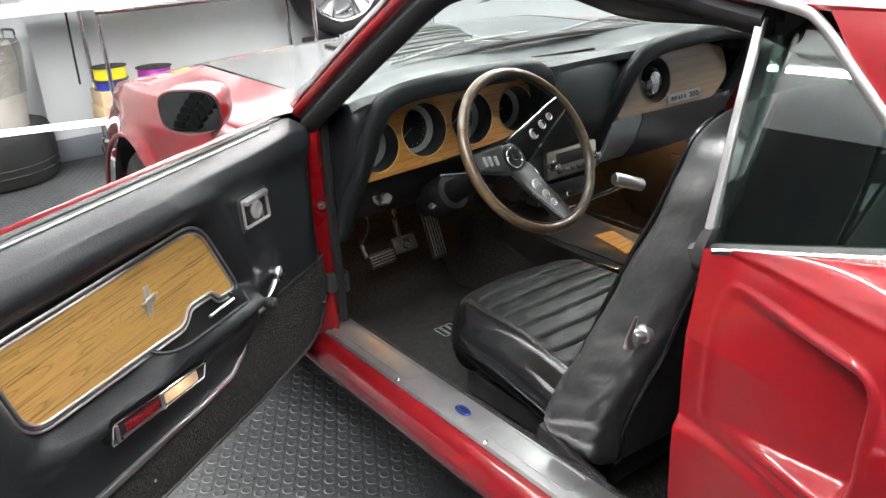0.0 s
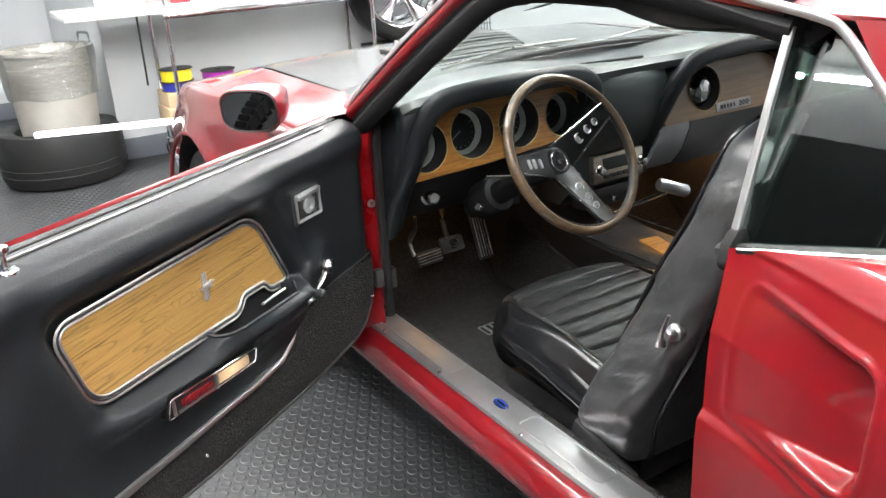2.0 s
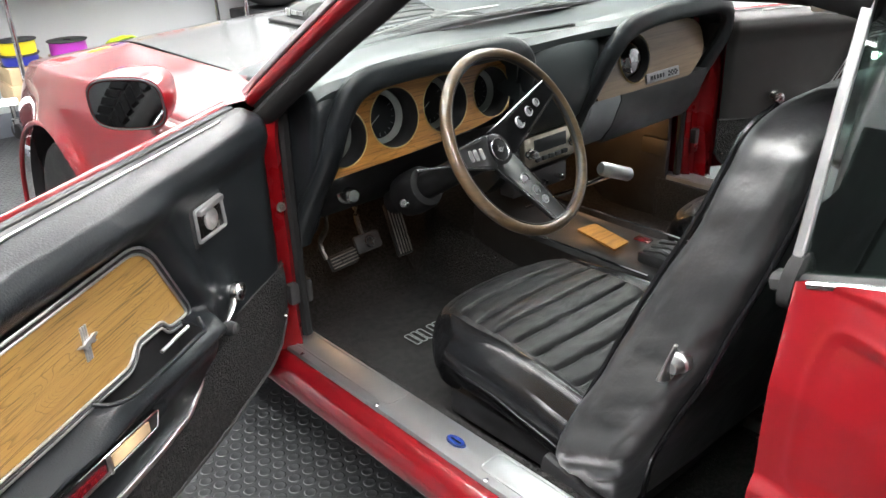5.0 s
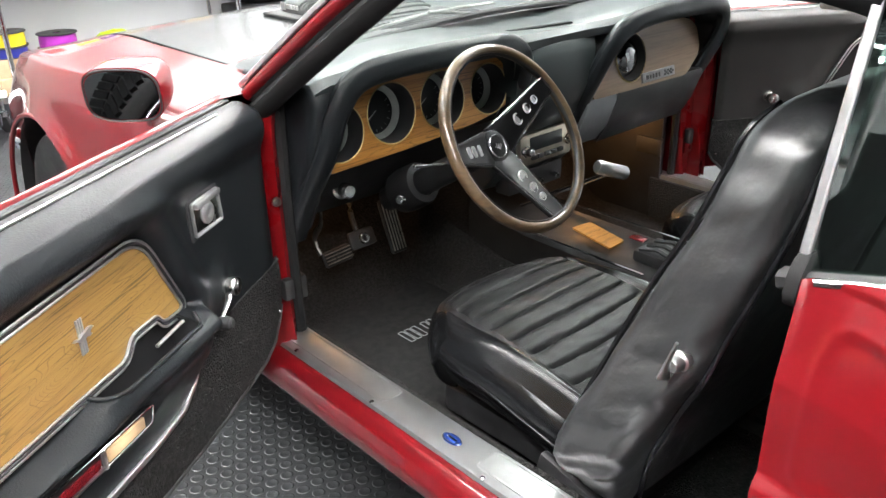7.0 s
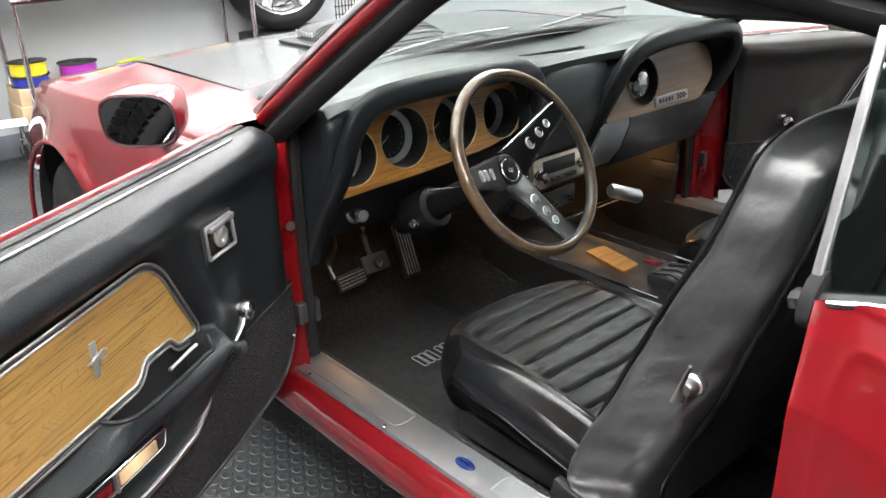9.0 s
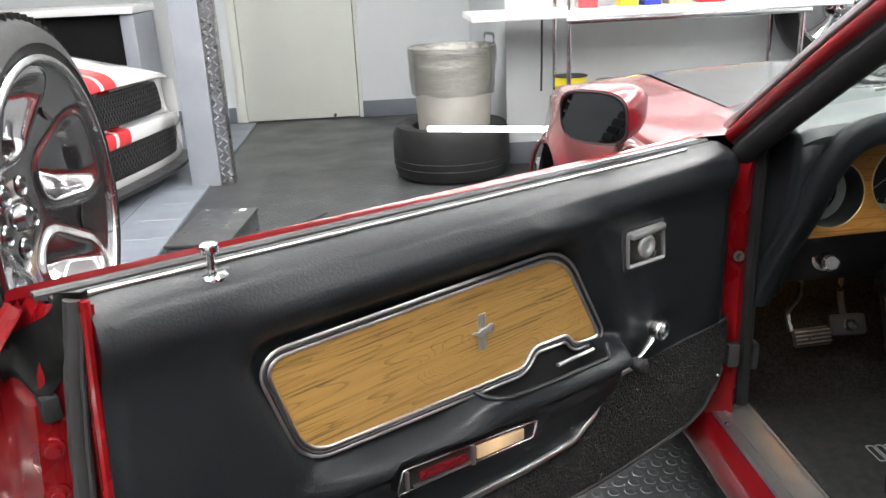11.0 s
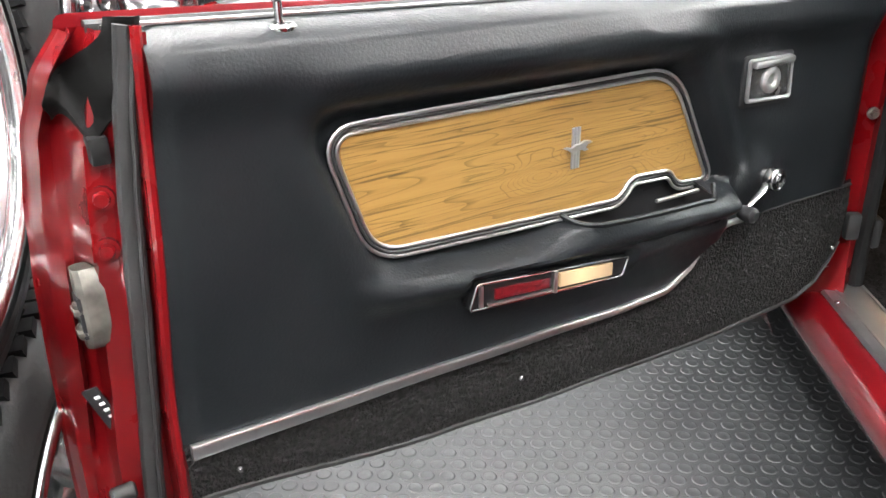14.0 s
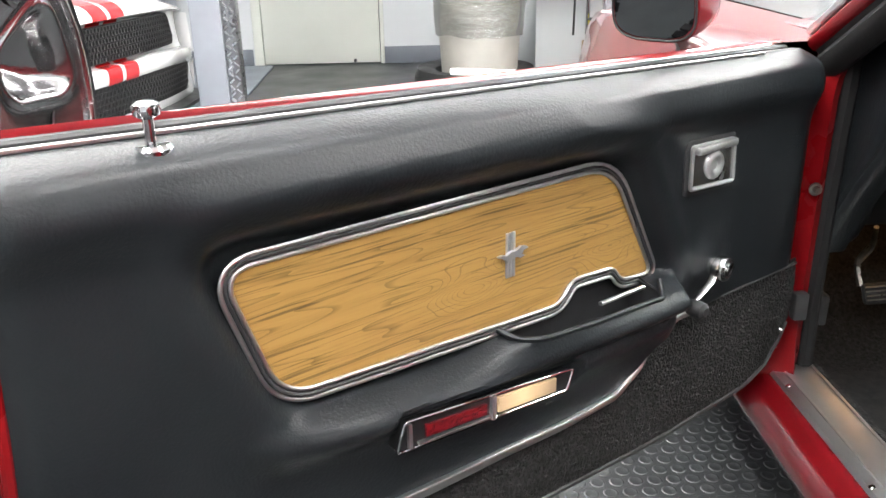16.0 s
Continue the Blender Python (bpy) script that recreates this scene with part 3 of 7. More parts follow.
def side_profile(y):
    """Half section of the body's flank: (half width, height) from the sill up to the hood or window line."""
    if y > -0.5:
        f = step(0.60, 1.60, y)
        w = 0.885 - 0.105 * f
        zc = float(np.interp(y, [0.0, 0.50, 0.95, 1.13, 1.28, 1.43], [0.856, 0.850, 0.820, 0.797, 0.738, 0.655]))
        low = min(0.76, zc - 0.05)
        return [(w - 0.085, 0.24), (w - 0.035, 0.36), (w - 0.008, 0.52), (w, 0.5 * (0.52 + low)), (w - 0.003, low), (w - 0.018, zc - 0.014), (w - 0.034, zc + 0.002),
                (w - 0.10, 0.6 * zc + 0.4 * hood_edge(y) + 0.003), (0.646 - 0.02 * f, hood_edge(y))]
    q = -1.05 - y
    zb = 0.856 + 0.26 * min(q, 0.26) + 0.10 * max(0.0, min(q - 0.26, 0.5))
    hip = 0.03 * step(0.1, 0.7, q)
    tail = 0.10 * step(1.2, 1.9, q)
    return [(0.775 + hip - tail, 0.24), (0.815 + hip - tail, 0.36), (0.838 + hip - tail, 0.52), (0.848 + hip - tail, 0.66), (0.850 + hip - tail, 0.76),
            (0.845 + hip - tail, 0.83 + 0.05 * min(q, 0.5)), (0.825 + hip - tail, zb - 0.012), (0.790 + hip * 0.5 - tail, zb + 0.012), (0.745 - tail, zb)]


def flank_point(y, v):
    pr = side_profile(y)
    s = v * (len(pr) - 1)
    i = min(int(s), len(pr) - 2)
    t = s - i
    p = [pr[max(i - 1, 0)], pr[i], pr[i + 1], pr[min(i + 2, len(pr) - 1)]]
    out = []
    for k in range(2):
        a, b, c, d = (q[k] for q in p)
        out.append(0.5 * (2 * b + (c - a) * t + (2 * a - 5 * b + 4 * c - d) * t * t + (3 * b - a - 3 * c + d) * t ** 3) * 0.8 + (b + (c - b) * t) * 0.2)
    return out


ARCH_Y, ARCH_Z, ARCH_R = 0.81, 0.335, 0.362
REAR_ARCH_Y = -1.94


def fender(sign):
    bm = bmesh.new()
    grid(bm, lambda u, v: Vector((sign * flank_point(0.015 + 1.41 * u, v)[0], 0.015 + 1.41 * u, flank_point(0.015 + 1.41 * u, v)[1])), 110, 56)
    gone = [f for f in bm.faces if math.hypot(f.calc_center_median().y - ARCH_Y, f.calc_center_median().z - ARCH_Z) < ARCH_R]
    bmesh.ops.delete(bm, geom=gone, context="FACES")
    for v in bm.verts:
        d = math.hypot(v.co.y - ARCH_Y, v.co.z - ARCH_Z)
        if ARCH_R - 0.03 < d < ARCH_R + 0.012:
            k = ARCH_R / d
            v.co.y, v.co.z = ARCH_Y + (v.co.y - ARCH_Y) * k, ARCH_Z + (v.co.z - ARCH_Z) * k
        v.co.x += sign * 0.020 * math.exp(-((d - ARCH_R) / 0.040) ** 2)
    return part("fender", bm, RED, car)


RECESS = rounded([(-1.090, 0.668), (-1.092, 0.800), (-1.102, 0.836), (-1.20, 0.837), (-1.306, 0.841), (-1.302, 0.73), (-1.292, 0.692), (-1.19, 0.680)], [0.010, 0.02, 0.014, 0.05, 0.026, 0.03, 0.02, 0.04])


def taper(y, x, z):
    """How far the quarter panel draws in towards the door gap."""
    edge = float(np.interp(z, [0.24, 0.36, 0.50, 0.605, 0.637, 0.652, 0.72, 0.76, 0.79, 0.826, 0.87], [0.765, 0.780, 0.786, 0.788, 0.786, 0.775, 0.774, 0.772, 0.765, 0.757, 0.748]))
    return max(0.0, x - edge) * (1 - step(0.0, 0.30, -1.05 - y))


def quarter(sign):
    bm = bmesh.new()

    def at(u, v):
        y = -1.050 - 0.69 * u if u < 0.6 else -1.464 - 3.635 * (u - 0.6)
        x, z = flank_point(y, v)
        if u < 0.62:
            d = inside_dist((y, z), RECESS)
            x -= 0.038 * step(-0.001, 0.009, d) * (0.22 + 0.78 * step(0.03, 0.25, -1.05 - y))
            x -= taper(y, x, z)
            x += 0.0035 * math.exp(-((d + 0.006) / 0.005) ** 2) * (0.25 + 0.75 * step(0.06, 0.14, -1.05 - y))
            q = step(0.01, 0.10, -1.05 - y)
            x += q * (0.004 * math.exp(-((z - 0.655 - 0.03 * (-1.05 - y)) / 0.005) ** 2) + 0.0020 * math.exp(-((z - 0.876 - 0.075 * (-1.10 - y)) / 0.005) ** 2))
        return Vector((sign * x, y, z))

    grid(bm, at, 220, 240)
    gone = [f for f in bm.faces if math.hypot(f.calc_center_median().y - REAR_ARCH_Y, f.calc_center_median().z - ARCH_Z) < ARCH_R]
    bmesh.ops.delete(bm, geom=gone, context="FACES")
    return part("quarter_panel", bm, RED, car, "glossy red quarter panel with a sculpted recess", angle=85)


for s in (-1, 1):
    fender(s)
    quarter(s)
    # wheel arch lips
    bm = bmesh.new()
    pts = [Vector((s * 0.888, ARCH_Y + ARCH_R * math.cos(a), ARCH_Z + ARCH_R * math.sin(a))) for a in np.linspace(-0.15, math.pi + 0.15, 40)]
    tube(bm, pts, 0.007, 8, (1, 0, 0))
    part("arch_lip", bm, RED, car)
    # dark wheel wells
    bm = bmesh.new()
    grid(bm, lambda u, v: Vector((s * (0.86 - 0.30 * v), ARCH_Y + (ARCH_R + 0.015) * math.cos(math.pi * (1.1 * u - 0.05)), ARCH_Z + (ARCH_R + 0.015) * math.sin(math.pi * (1.1 * u - 0.05)))), 24, 2)
    part("wheel_well", bm, BLACK_PLASTIC, car)
    bm = bmesh.new()
    grid(bm, lambda u, v: Vector((s * 0.55, ARCH_Y - 0.42 + 0.84 * u, 0.2 + 0.55 * v)), 2, 2)
    part("inner_apron", bm, BLACK_PLASTIC, car)
    # rear edge of the door opening
    bm = bmesh.new()
    loop = [(x - taper(-1.05, x, z), z) for x, z in (flank_point(-1.050, k / 60) for k in range(61))]
    grid(bm, lambda u, v: Vector((s * (loop[round(u * 60)][0] - 0.13 * v * (1 - 0.7 * step(0.80, 0.88, loop[round(u * 60)][1]))), -1.050 - 0.018 * step(0, 0.5, v), loop[round(u * 60)][1])), 60, 4)
    part("door_opening_edge", bm, RED_JAMB, car)
    # rocker panel
    rock = [(0.735, 0.336), (0.752, 0.336), (0.770, 0.322), (0.781, 0.296), (0.780, 0.275), (0.764, 0.245), (0.735, 0.205), (0.66, 0.195), (0.66, 0.330)]
    bm = loft(bmesh.new(), [[Vector((s * x, y, z)) for x, z in rounded(rock, 0.008, 3)] for y in np.linspace(0.13, -1.10, 14)])
    part("rocker_panel", bm, RED, car)
    # sill plate
    prof = [(0.664, 0.331), (0.666, 0.345), (0.690, 0.347), (0.722, 0.347), (0.738, 0.343), (0.742, 0.337), (0.735, 0.3355), (0.69, 0.3355)]
    bm = loft(bmesh.new(), [[Vector((s * x, y, z)) for x, z in prof] for y in np.linspace(0.035, -1.06, 24)])
    sill = part("sill_plate", bm, ALU, car, "ribbed bare aluminium sill plate")
    for y0, y1 in ((0.005, -0.33), (-0.57, -0.80)):
        path = rounded([(0.672, y0), (0.722, y0), (0.722, y1), (0.672, y1)], 0.015, 5)
        part("embossing", sweep(bmesh.new(), [Vector((s * x, y, 0.3475)) for x, y in path], ring_profile(0.005, 0.0026, 6), closed=True), ALU, sill)
    for y in (-0.06, -0.31, -0.60, -0.95):
        bm = lathe(bmesh.new(), [(0, 0.0022), (0.003, 0.002), (0.0055, 0.0), (0.0055, -0.001)], Matrix.Translation((s * 0.733, y, 0.3435)), 12)
        part("screw", bm, DULL_CHROME, sill)
    bm = lathe(bmesh.new(), [(0, 0.0022), (0.9, 0.002), (1.0, 0.0), (1.0, -0.001)], Matrix.Translation((s * 0.706, -0.498, 0.3485)) @ Matrix.Diagonal((0.011, 0.022, 1, 1)), 28)
    badge = part("oval_badge", bm, BLUE, sill, "small blue oval badge")
    bm = bmesh.new()
    sweep(bm, [Vector((s * 0.706 + 0.0095 * math.cos(a), -0.498 + 0.0198 * math.sin(a), 0.3508)) for a in np.linspace(0, 2 * math.pi, 28)[:-1]], ring_profile(0.0012, 0.0008, 4), closed=True)
    box(bm, (0.004, 0.024, 0.0006), (s * 0.706, -0.498, 0.3509))
    part("badge_mark", bm, DULL_CHROME, sill)

def roof_z(x, y):
    edge = 1.160 - 0.02 * step(-0.8, -1.1, y) - 0.30 * step(-1.15, -3.4, y)
    crown = 0.085 - 0.04 * step(-0.75, -0.40, y)
    return edge + crown * (1 - min(1, abs(x) / 0.672) ** 2.4) - 0.025 * step(-0.62, -0.44, y)


# left and right hinge pillars, with their rubber seals
for s in (-1, 1):
    prof = lambda z: (0.735 - 0.004 * step(0.45, 0.80, z) - 0.034 * step(0.80, 0.875, z), 0.701 - 0.016 * step(0.79, 0.875, z))
    bm = bmesh.new()
    rings = []
    for z in np.linspace(0.325, 0.875, 20):
        a, b = prof(z)
        flare = 0.03 * math.exp(-((z - 0.325) / 0.05) ** 2)
        rings.append([Vector((s * (a + flare), 0.005, z)), Vector((s * (a + flare), 0.07, z)), Vector((s * b, 0.07, z)), Vector((s * b, -0.012, z)), Vector((s * (b + 0.012), -0.020 - flare * 0.5, z)), Vector((s * (a - 0.012), -0.012 - flare * 0.5, z))])
    loft(bm, rings)
    hp = part("hinge_pillar", bm, RED_JAMB, car, "red painted door jamb pillar")
    bm = lathe(bmesh.new(), [(0, 0.012), (0.005, 0.012), (0.006, 0.004), (0.010, 0.003), (0.010, 0)], aim((s * 0.719, -0.020, 0.655), (0, -1, 0)), 10)
    part("striker_bolt", bm, STEEL, hp, "brass-coloured bolt")
    bm = box(bmesh.new(), (0.022, 0.020, 0.045), (s * 0.722, -0.032, 0.470), 0.004)
    part("door_check", bm, RUBBER, hp, "black rubber door check")
    # door seal round the opening
    line = [(0.684, -0.004, 0.350), (0.686, -0.004, 0.42), (0.687, -0.004, 0.60), (0.684, -0.006, 0.80), (0.680, -0.015, 0.87), (0.672, -0.12, 0.945), (0.655, -0.32, 1.065), (0.632, -0.48, 1.125), (0.622, -0.70, 1.132), (0.615, -0.90, 1.122), (0.62, -1.05, 1.118)]
    bm = bmesh.new()
    sweep(bm, catmull([(s * x, y, z) for x, y, z in line], 8), ring_profile(0.022, 0.026, 8), up=(s, 0, 0.01))
    part("door_seal", bm, SEAL_BLACK, car, "black rubber door opening seal")
    # windscreen pillar and roof rail
    line = [(0.738, 0.02, 0.862), (0.728, -0.12, 0.955), (0.712, -0.30, 1.070), (0.698, -0.46, 1.160), (0.684, -0.62, 1.190), (0.673, -0.85, 1.176), (0.670, -0.99, 1.152), (0.669, -1.085, 1.136), (0.671, -1.118, 1.122), (0.680, -1.165, 1.078), (0.690, -1.212, 1.034), (0.712, -1.325, 0.922)]
    bm = bmesh.new()
    sweep(bm, catmull([(s * (x - 0.014), y + 0.006, z + 0.001) for x, y, z in line[:5]], 8), ring_profile(0.034, 0.026, 12, 3), up=(s * 0.4, 0.2, 0.5))
    part("windscreen_pillar", bm, RED, car)
    bm = bmesh.new()
    sweep(bm, catmull([(s * (x - 0.030), y - 0.014, z - 0.026) for x, y, z in [(0.738, 0.06, 0.835)] + line[:7] + [(0.6695, -1.028, 1.146)]], 8), ring_profile(0.046, 0.042, 12, 3), up=(s * 0.4, 0.2, 0.5))
    part("pillar_weatherstrip", bm, SEAL_BLACK, car)
    bm = bmesh.new()
    sweep(bm, catmull([(s * (x - 0.024), y - 0.004, z - 0.010) for x, y, z in line[:7] + [(0.6695, -1.028, 1.146)]], 8), ring_profile(0.030, 0.034, 10, 3), up=(s * 0.4, 0.2, 0.5))
    part("pillar_trim", bm, SEAL_BLACK, car, "black inner windscreen pillar trim")
    bm = bmesh.new()
    sweep(bm, catmull(line[4:] if s > 0 else [(-x, y, z) for x, y, z in line[4:]], 8), ring_profile(0.008, 0.012, 8, 3))
    part("drip_moulding", bm, BRIGHT, car, "bright chrome drip moulding")
    bm = bmesh.new()
    sweep(bm, catmull([(s * (x - 0.004), y + 0.014, z + 0.014) for x, y, z in line[:5]], 8), ring_profile(0.010, 0.012, 8, 3))
    part("windscreen_moulding", bm, BRIGHT, car, "bright chrome windscreen moulding")
    # dark inner roof rail
    bm = bmesh.new()
    sweep(bm, catmull([(s * 0.60, -0.40, 1.150), (s * 0.600, -0.50, 1.172), (s * 0.600, -0.636, 1.170), (s * 0.598, -0.81, 1.136), (s * 0.597, -0.99, 1.134), (s * 0.57, -1.12, 1.08), (s * 0.55, -1.3, 1.02)], 8), ring_profile(0.085, 0.074, 12, 3))
    part("inner_roof_rail", bm, HEADLINER, car)

    # quarter window
    front = [(0.735, -1.040, 0.850), (0.711, -1.039, 0.93), (0.682, -1.038, 1.03), (0.652, -1.037, 1.125)]
    bm = bmesh.new()
    sweep(bm, catmull([(s * x, y, z) for x, y, z in front], 6), ring_profile(0.010, 0.011, 8, 4), up=(0, 1, 0.1))
    part("quarter_window_post", bm, BRIGHT, car, "bright chrome quarter window edge")
    bm = bmesh.new()
    rear = [(0.737, -1.385, 0.92), (0.710, -1.275, 0.975), (0.690, -1.208, 1.034), (0.664, -1.118, 1.118)]
    flat = lambda p: Vector((0.737 - (0.08 * (p.y + 1.04) + 0.39 * (p.z - 0.85)) / 0.92, p.y, p.z))
    post_line, sail_line = catmull(front, 6), catmull(rear, 6)
    f2, r2 = [flat(p) for p in catmull(front, 6)], [flat(p) for p in catmull(rear, 6)]

    def pane(u, v):
        k = round(v * 18)
        p = post_line[k].lerp(f2[k], 1.0 if u > 0.03 else 0.0).lerp(r2[k], u)
        return Vector((s * (p.x - 0.004), p.y, p.z))

    grid(bm, pane, 24, 18)
    solidify(bm, 0.004)
    part("quarter_window", bm, TINTED, car, "green tinted quarter window glass")
    # window sill mouldings
    base = [Vector((s * (flank_point(y, 1)[0] + 0.004 - 0.003 * (1 - step(0.0, 0.12, -1.06 - y))), y, flank_point(y, 1)[1] + 0.008)) for y in np.linspace(-1.062, -1.62, 24)]
    bm = sweep(bmesh.new(), base, ring_profile(0.009, 0.009, 8, 3))
    part("window_sill_moulding", bm, DULL_CHROME, car, "bright chrome window sill moulding")
    base = [Vector((s * (flank_point(y, 1)[0] - 0.022), y, flank_point(y, 1)[1] + 0.002)) for y in np.linspace(-1.02, -1.60, 20)]
    bm = sweep(bmesh.new(), base, ring_profile(0.030, 0.020, 8, 3))
    part("window_slot_rubber", bm, RUBBER, car)
    plate_line = rounded([(0.700, 0.846), (0.703, 0.884), (0.728, 0.888), (0.746, 0.868), (0.752, 0.842), (0.735, 0.826)], [0.012, 0.014, 0.010, 0.008, 0.006, 0.012], 5)
    block = part("seal_block", prism(bmesh.new(), [(s * x, z) for x, z in plate_line], -1.048, -1.034, bevel=0.002), SEAL_BLACK, car, "grey rubber seal plate")
    part("seal_screw", lathe(bmesh.new(), [(0, 0.003), (0.004, 0.0025), (0.0055, 0)], aim((s * 0.711, -1.047, 0.852), (0, -1, 0)), 12), BLACK_PLASTIC, block)
    # flank between window and roof
    bm = bmesh.new()
    low = [Vector((s * (0.745 - 0.08 * step(-1.9, -2.9, y)), y, flank_point(max(y, -1.9), 1)[1])) for y in np.linspace(-1.40, -2.86, 20)]
    top = [Vector((s * (0.6725 - 0.02 * (0.69 + 1.512 * u) / 2.2), -1.128 - 1.512 * u, roof_z(0.672, -1.128 - 1.512 * u) - 0.003)) for u in np.linspace(0, 1, 20)]
    grid(bm, lambda u, v: (low[round(u * 19)].lerp(top[round(u * 19)], v) if u > 0 else Vector((s * sail_line[round(v * 18)].x, sail_line[round(v * 18)].y - 0.004, sail_line[round(v * 18)].z + 0.018 * step(0.75, 1.0, v)))) + Vector((s * 0.012 * math.sin(math.pi * v), 0, 0)) * min(1, u * 6), 19, 18)
    part("sail_panel", bm, RED, car)
    # trim panel inside, beside the back seat
    bm = box(bmesh.new(), (0.02, 1.0, 0.60), (s * 0.655, -1.60, 0.55), 0.006)
    part("rear_trim_panel", bm, VINYL, car)

# roof skin and headliner
bm = bmesh.new()
grid(bm, lambda u, v: Vector(((2 * u - 1) * (0.672 - 0.02 * v), -0.44 - 2.2 * v, roof_z((2 * u - 1) * 0.672, -0.44 - 2.2 * v))), 40, 60)
solidify(bm, 0.006)
part("roof", bm, RED, car, "glossy red roof")
bm = bmesh.new()
grid(bm, lambda u, v: Vector(((2 * u - 1) * 0.61, -0.46 - 1.3 * v, roof_z((2 * u - 1) * 0.61, -0.46 - 1.3 * v) - 0.045)), 24, 24)
part("headliner", bm, HEADLINER, car, "black cloth headliner")
# header
bm = sweep(bmesh.new(), catmull([(-0.63, -0.475, 1.128), (-0.35, -0.435, 1.168), (0, -0.425, 1.178), (0.35, -0.435, 1.168), (0.63, -0.475, 1.128)], 8), ring_profile(0.06, 0.03, 10, 3))
part("windscreen_header", bm, HEADLINER, car)
# tail closing
bm = bmesh.new()
grid(bm, lambda u, v: Vector(((2 * u - 1) * (0.72 - 0.04 * v), -2.88 + 0.04 * math.sin(math.pi * u), 0.3 + 0.58 * v)), 12, 6)
part("tail_panel", bm, RED, car)
bm = bmesh.new()
grid(bm, lambda u, v: Vector(((2 * u - 1) * 0.69, -2.55 - 0.33 * v, 0.93 - 0.05 * v)), 8, 4)
part("boot_lid", bm, RED, car)
bm = box(bmesh.new(), (1.28, 4.3, 0.03), (0, -0.68, 0.185), 0.01)
part("floor_pan", bm, BLACK_PLASTIC, car)

# hood, cowl, scoop
def hood_z(x, y):
    return hood_edge(y) + 0.016 * (1 - (abs(x) / 0.66) ** 2.2)


bm = bmesh.new()
grid(bm, lambda u, v: Vector(((2 * u - 1) * (0.642 - 0.02 * v), 0.240 + 0.05 * (1 - (2 * u - 1) ** 2) * (1 - v) + 1.14 * v, hood_z((2 * u - 1) * 0.655, 0.240 + 1.14 * v))), 40, 40)
solidify(bm, 0.012)
part("hood", bm, HOOD_BLACK, car, "satin black hood")
for k in (-1, 1):
    edge = [Vector((k * (0.642 - 0.02 * v), 0.240 + 1.14 * v, hood_z(0.655, 0.240 + 1.14 * v) + 0.0005)) for v in np.linspace(0, 1, 30)]
    rear_edge = [Vector((k * 0.642 * (1 - q), 0.240 + 0.05 * (1 - (1 - q) ** 2) - 0.003, hood_z(0.655 * (1 - q), 0.240) + 0.0005)) for q in np.linspace(0, 1, 24)]
    part("hood_gap", sweep(bmesh.new(), edge[::-1] + rear_edge[1:], ring_profile(0.0016, 0.0014, 6)), RUBBER, car)


def cowl_point(x, v):
    q = x / 0.69
    return Vector((x, 0.234 + 0.05 * (1 - q * q) * v - 0.235 * v + 0.045 * (1 - q * q), 0.866 + 0.036 * (1 - abs(q) ** 2.2) + 0.004 * v))


bm = grid(bmesh.new(), lambda u, v: cowl_point(-0.53 + 1.06 * u, v), 30, 6)
cowl = part("cowl", bm, HOOD_BLACK, car, "black cowl panel with air slots")
for k in (-1, 1):
    bm = grid(bmesh.new(), lambda u, v: cowl_point(k * (0.53 + 0.16 * u), v), 8, 6)
    part("cowl_end", bm, RED, car)
for k in range(30):
    x = -0.46 + k * 0.0165
    bm = box(bmesh.new(), (0.007, 0.085, 0.007), (x, 0.165 + 0.02 * (1 - (x / 0.6) ** 2), 0.8695 + 0.038 * (1 - (abs(x) / 0.69) ** 2.2)), 0.002, seg=1)
    part("slat", bm, BLACK_PLASTIC, cowl)
for s, x0, x1 in ((0, -0.44, 0.02), (1, 0.06, 0.52)):
    blade = [(x0, 0.075 + 0.03 * (1 - (x0 / 0.6) ** 2), 0.915), ((x0 + x1) / 2, 0.115, 0.932), (x1, 0.115 + 0.02 * s, 0.932)]
    wiper = part("wiper", sweep(bmesh.new(), catmull(blade, 8), ring_profile(0.004, 0.007, 6)), WIPER, car, "bright metal wiper arm")
    bm = rod(bmesh.new(), (x1 - 0.02, 0.15, 0.905), (x1 - 0.22, 0.11, 0.936), 0.004)
    part("wiper_arm", bm, WIPER, wiper)
# scoop
SC_X = -0.10
sc_sections = []
for y, w, h in ((0.372, 0.28, 0.008), (0.40, 0.30, 0.024), (0.45, 0.30, 0.034), (0.53, 0.305, 0.040), (0.64, 0.30, 0.042), (0.665, 0.29, 0.040), (0.675, 0.27, 0.034)):
    z0 = hood_z(0, y) + 0.002
    sc_sections.append([Vector((w / 2 * math.copysign(abs(math.cos(a)) ** 0.5, math.cos(a)) + SC_X, y, z0 + h * max(0.0, math.sin(a)) ** 0.55)) for a in np.linspace(0, math.pi, 25)])
bm = loft(bmesh.new(), [r + [Vector((r[-1].x, r[0].y, r[0].z - 0.01)), Vector((r[0].x, r[0].y, r[0].z - 0.01))] for r in sc_sections])
scoop = part("hood_scoop", bm, SCOOP, car, "black louvred hood scoop")
bm = box(bmesh.new(), (0.38, 0.34, 0.008), (0, 0, 0), 0.003, pose(SC_X, 0.522, hood_z(0, 0.52) + 0.002, 0, 0, 0))
part("scoop_base", bm, SCOOP, scoop)
bm = box(bmesh.new(), (0.24, 0.006, 0.026), (SC_X, 0.677, hood_z(0, 0.64) + 0.020), 0.003)
part("scoop_mouth", bm, GRILLE, scoop)
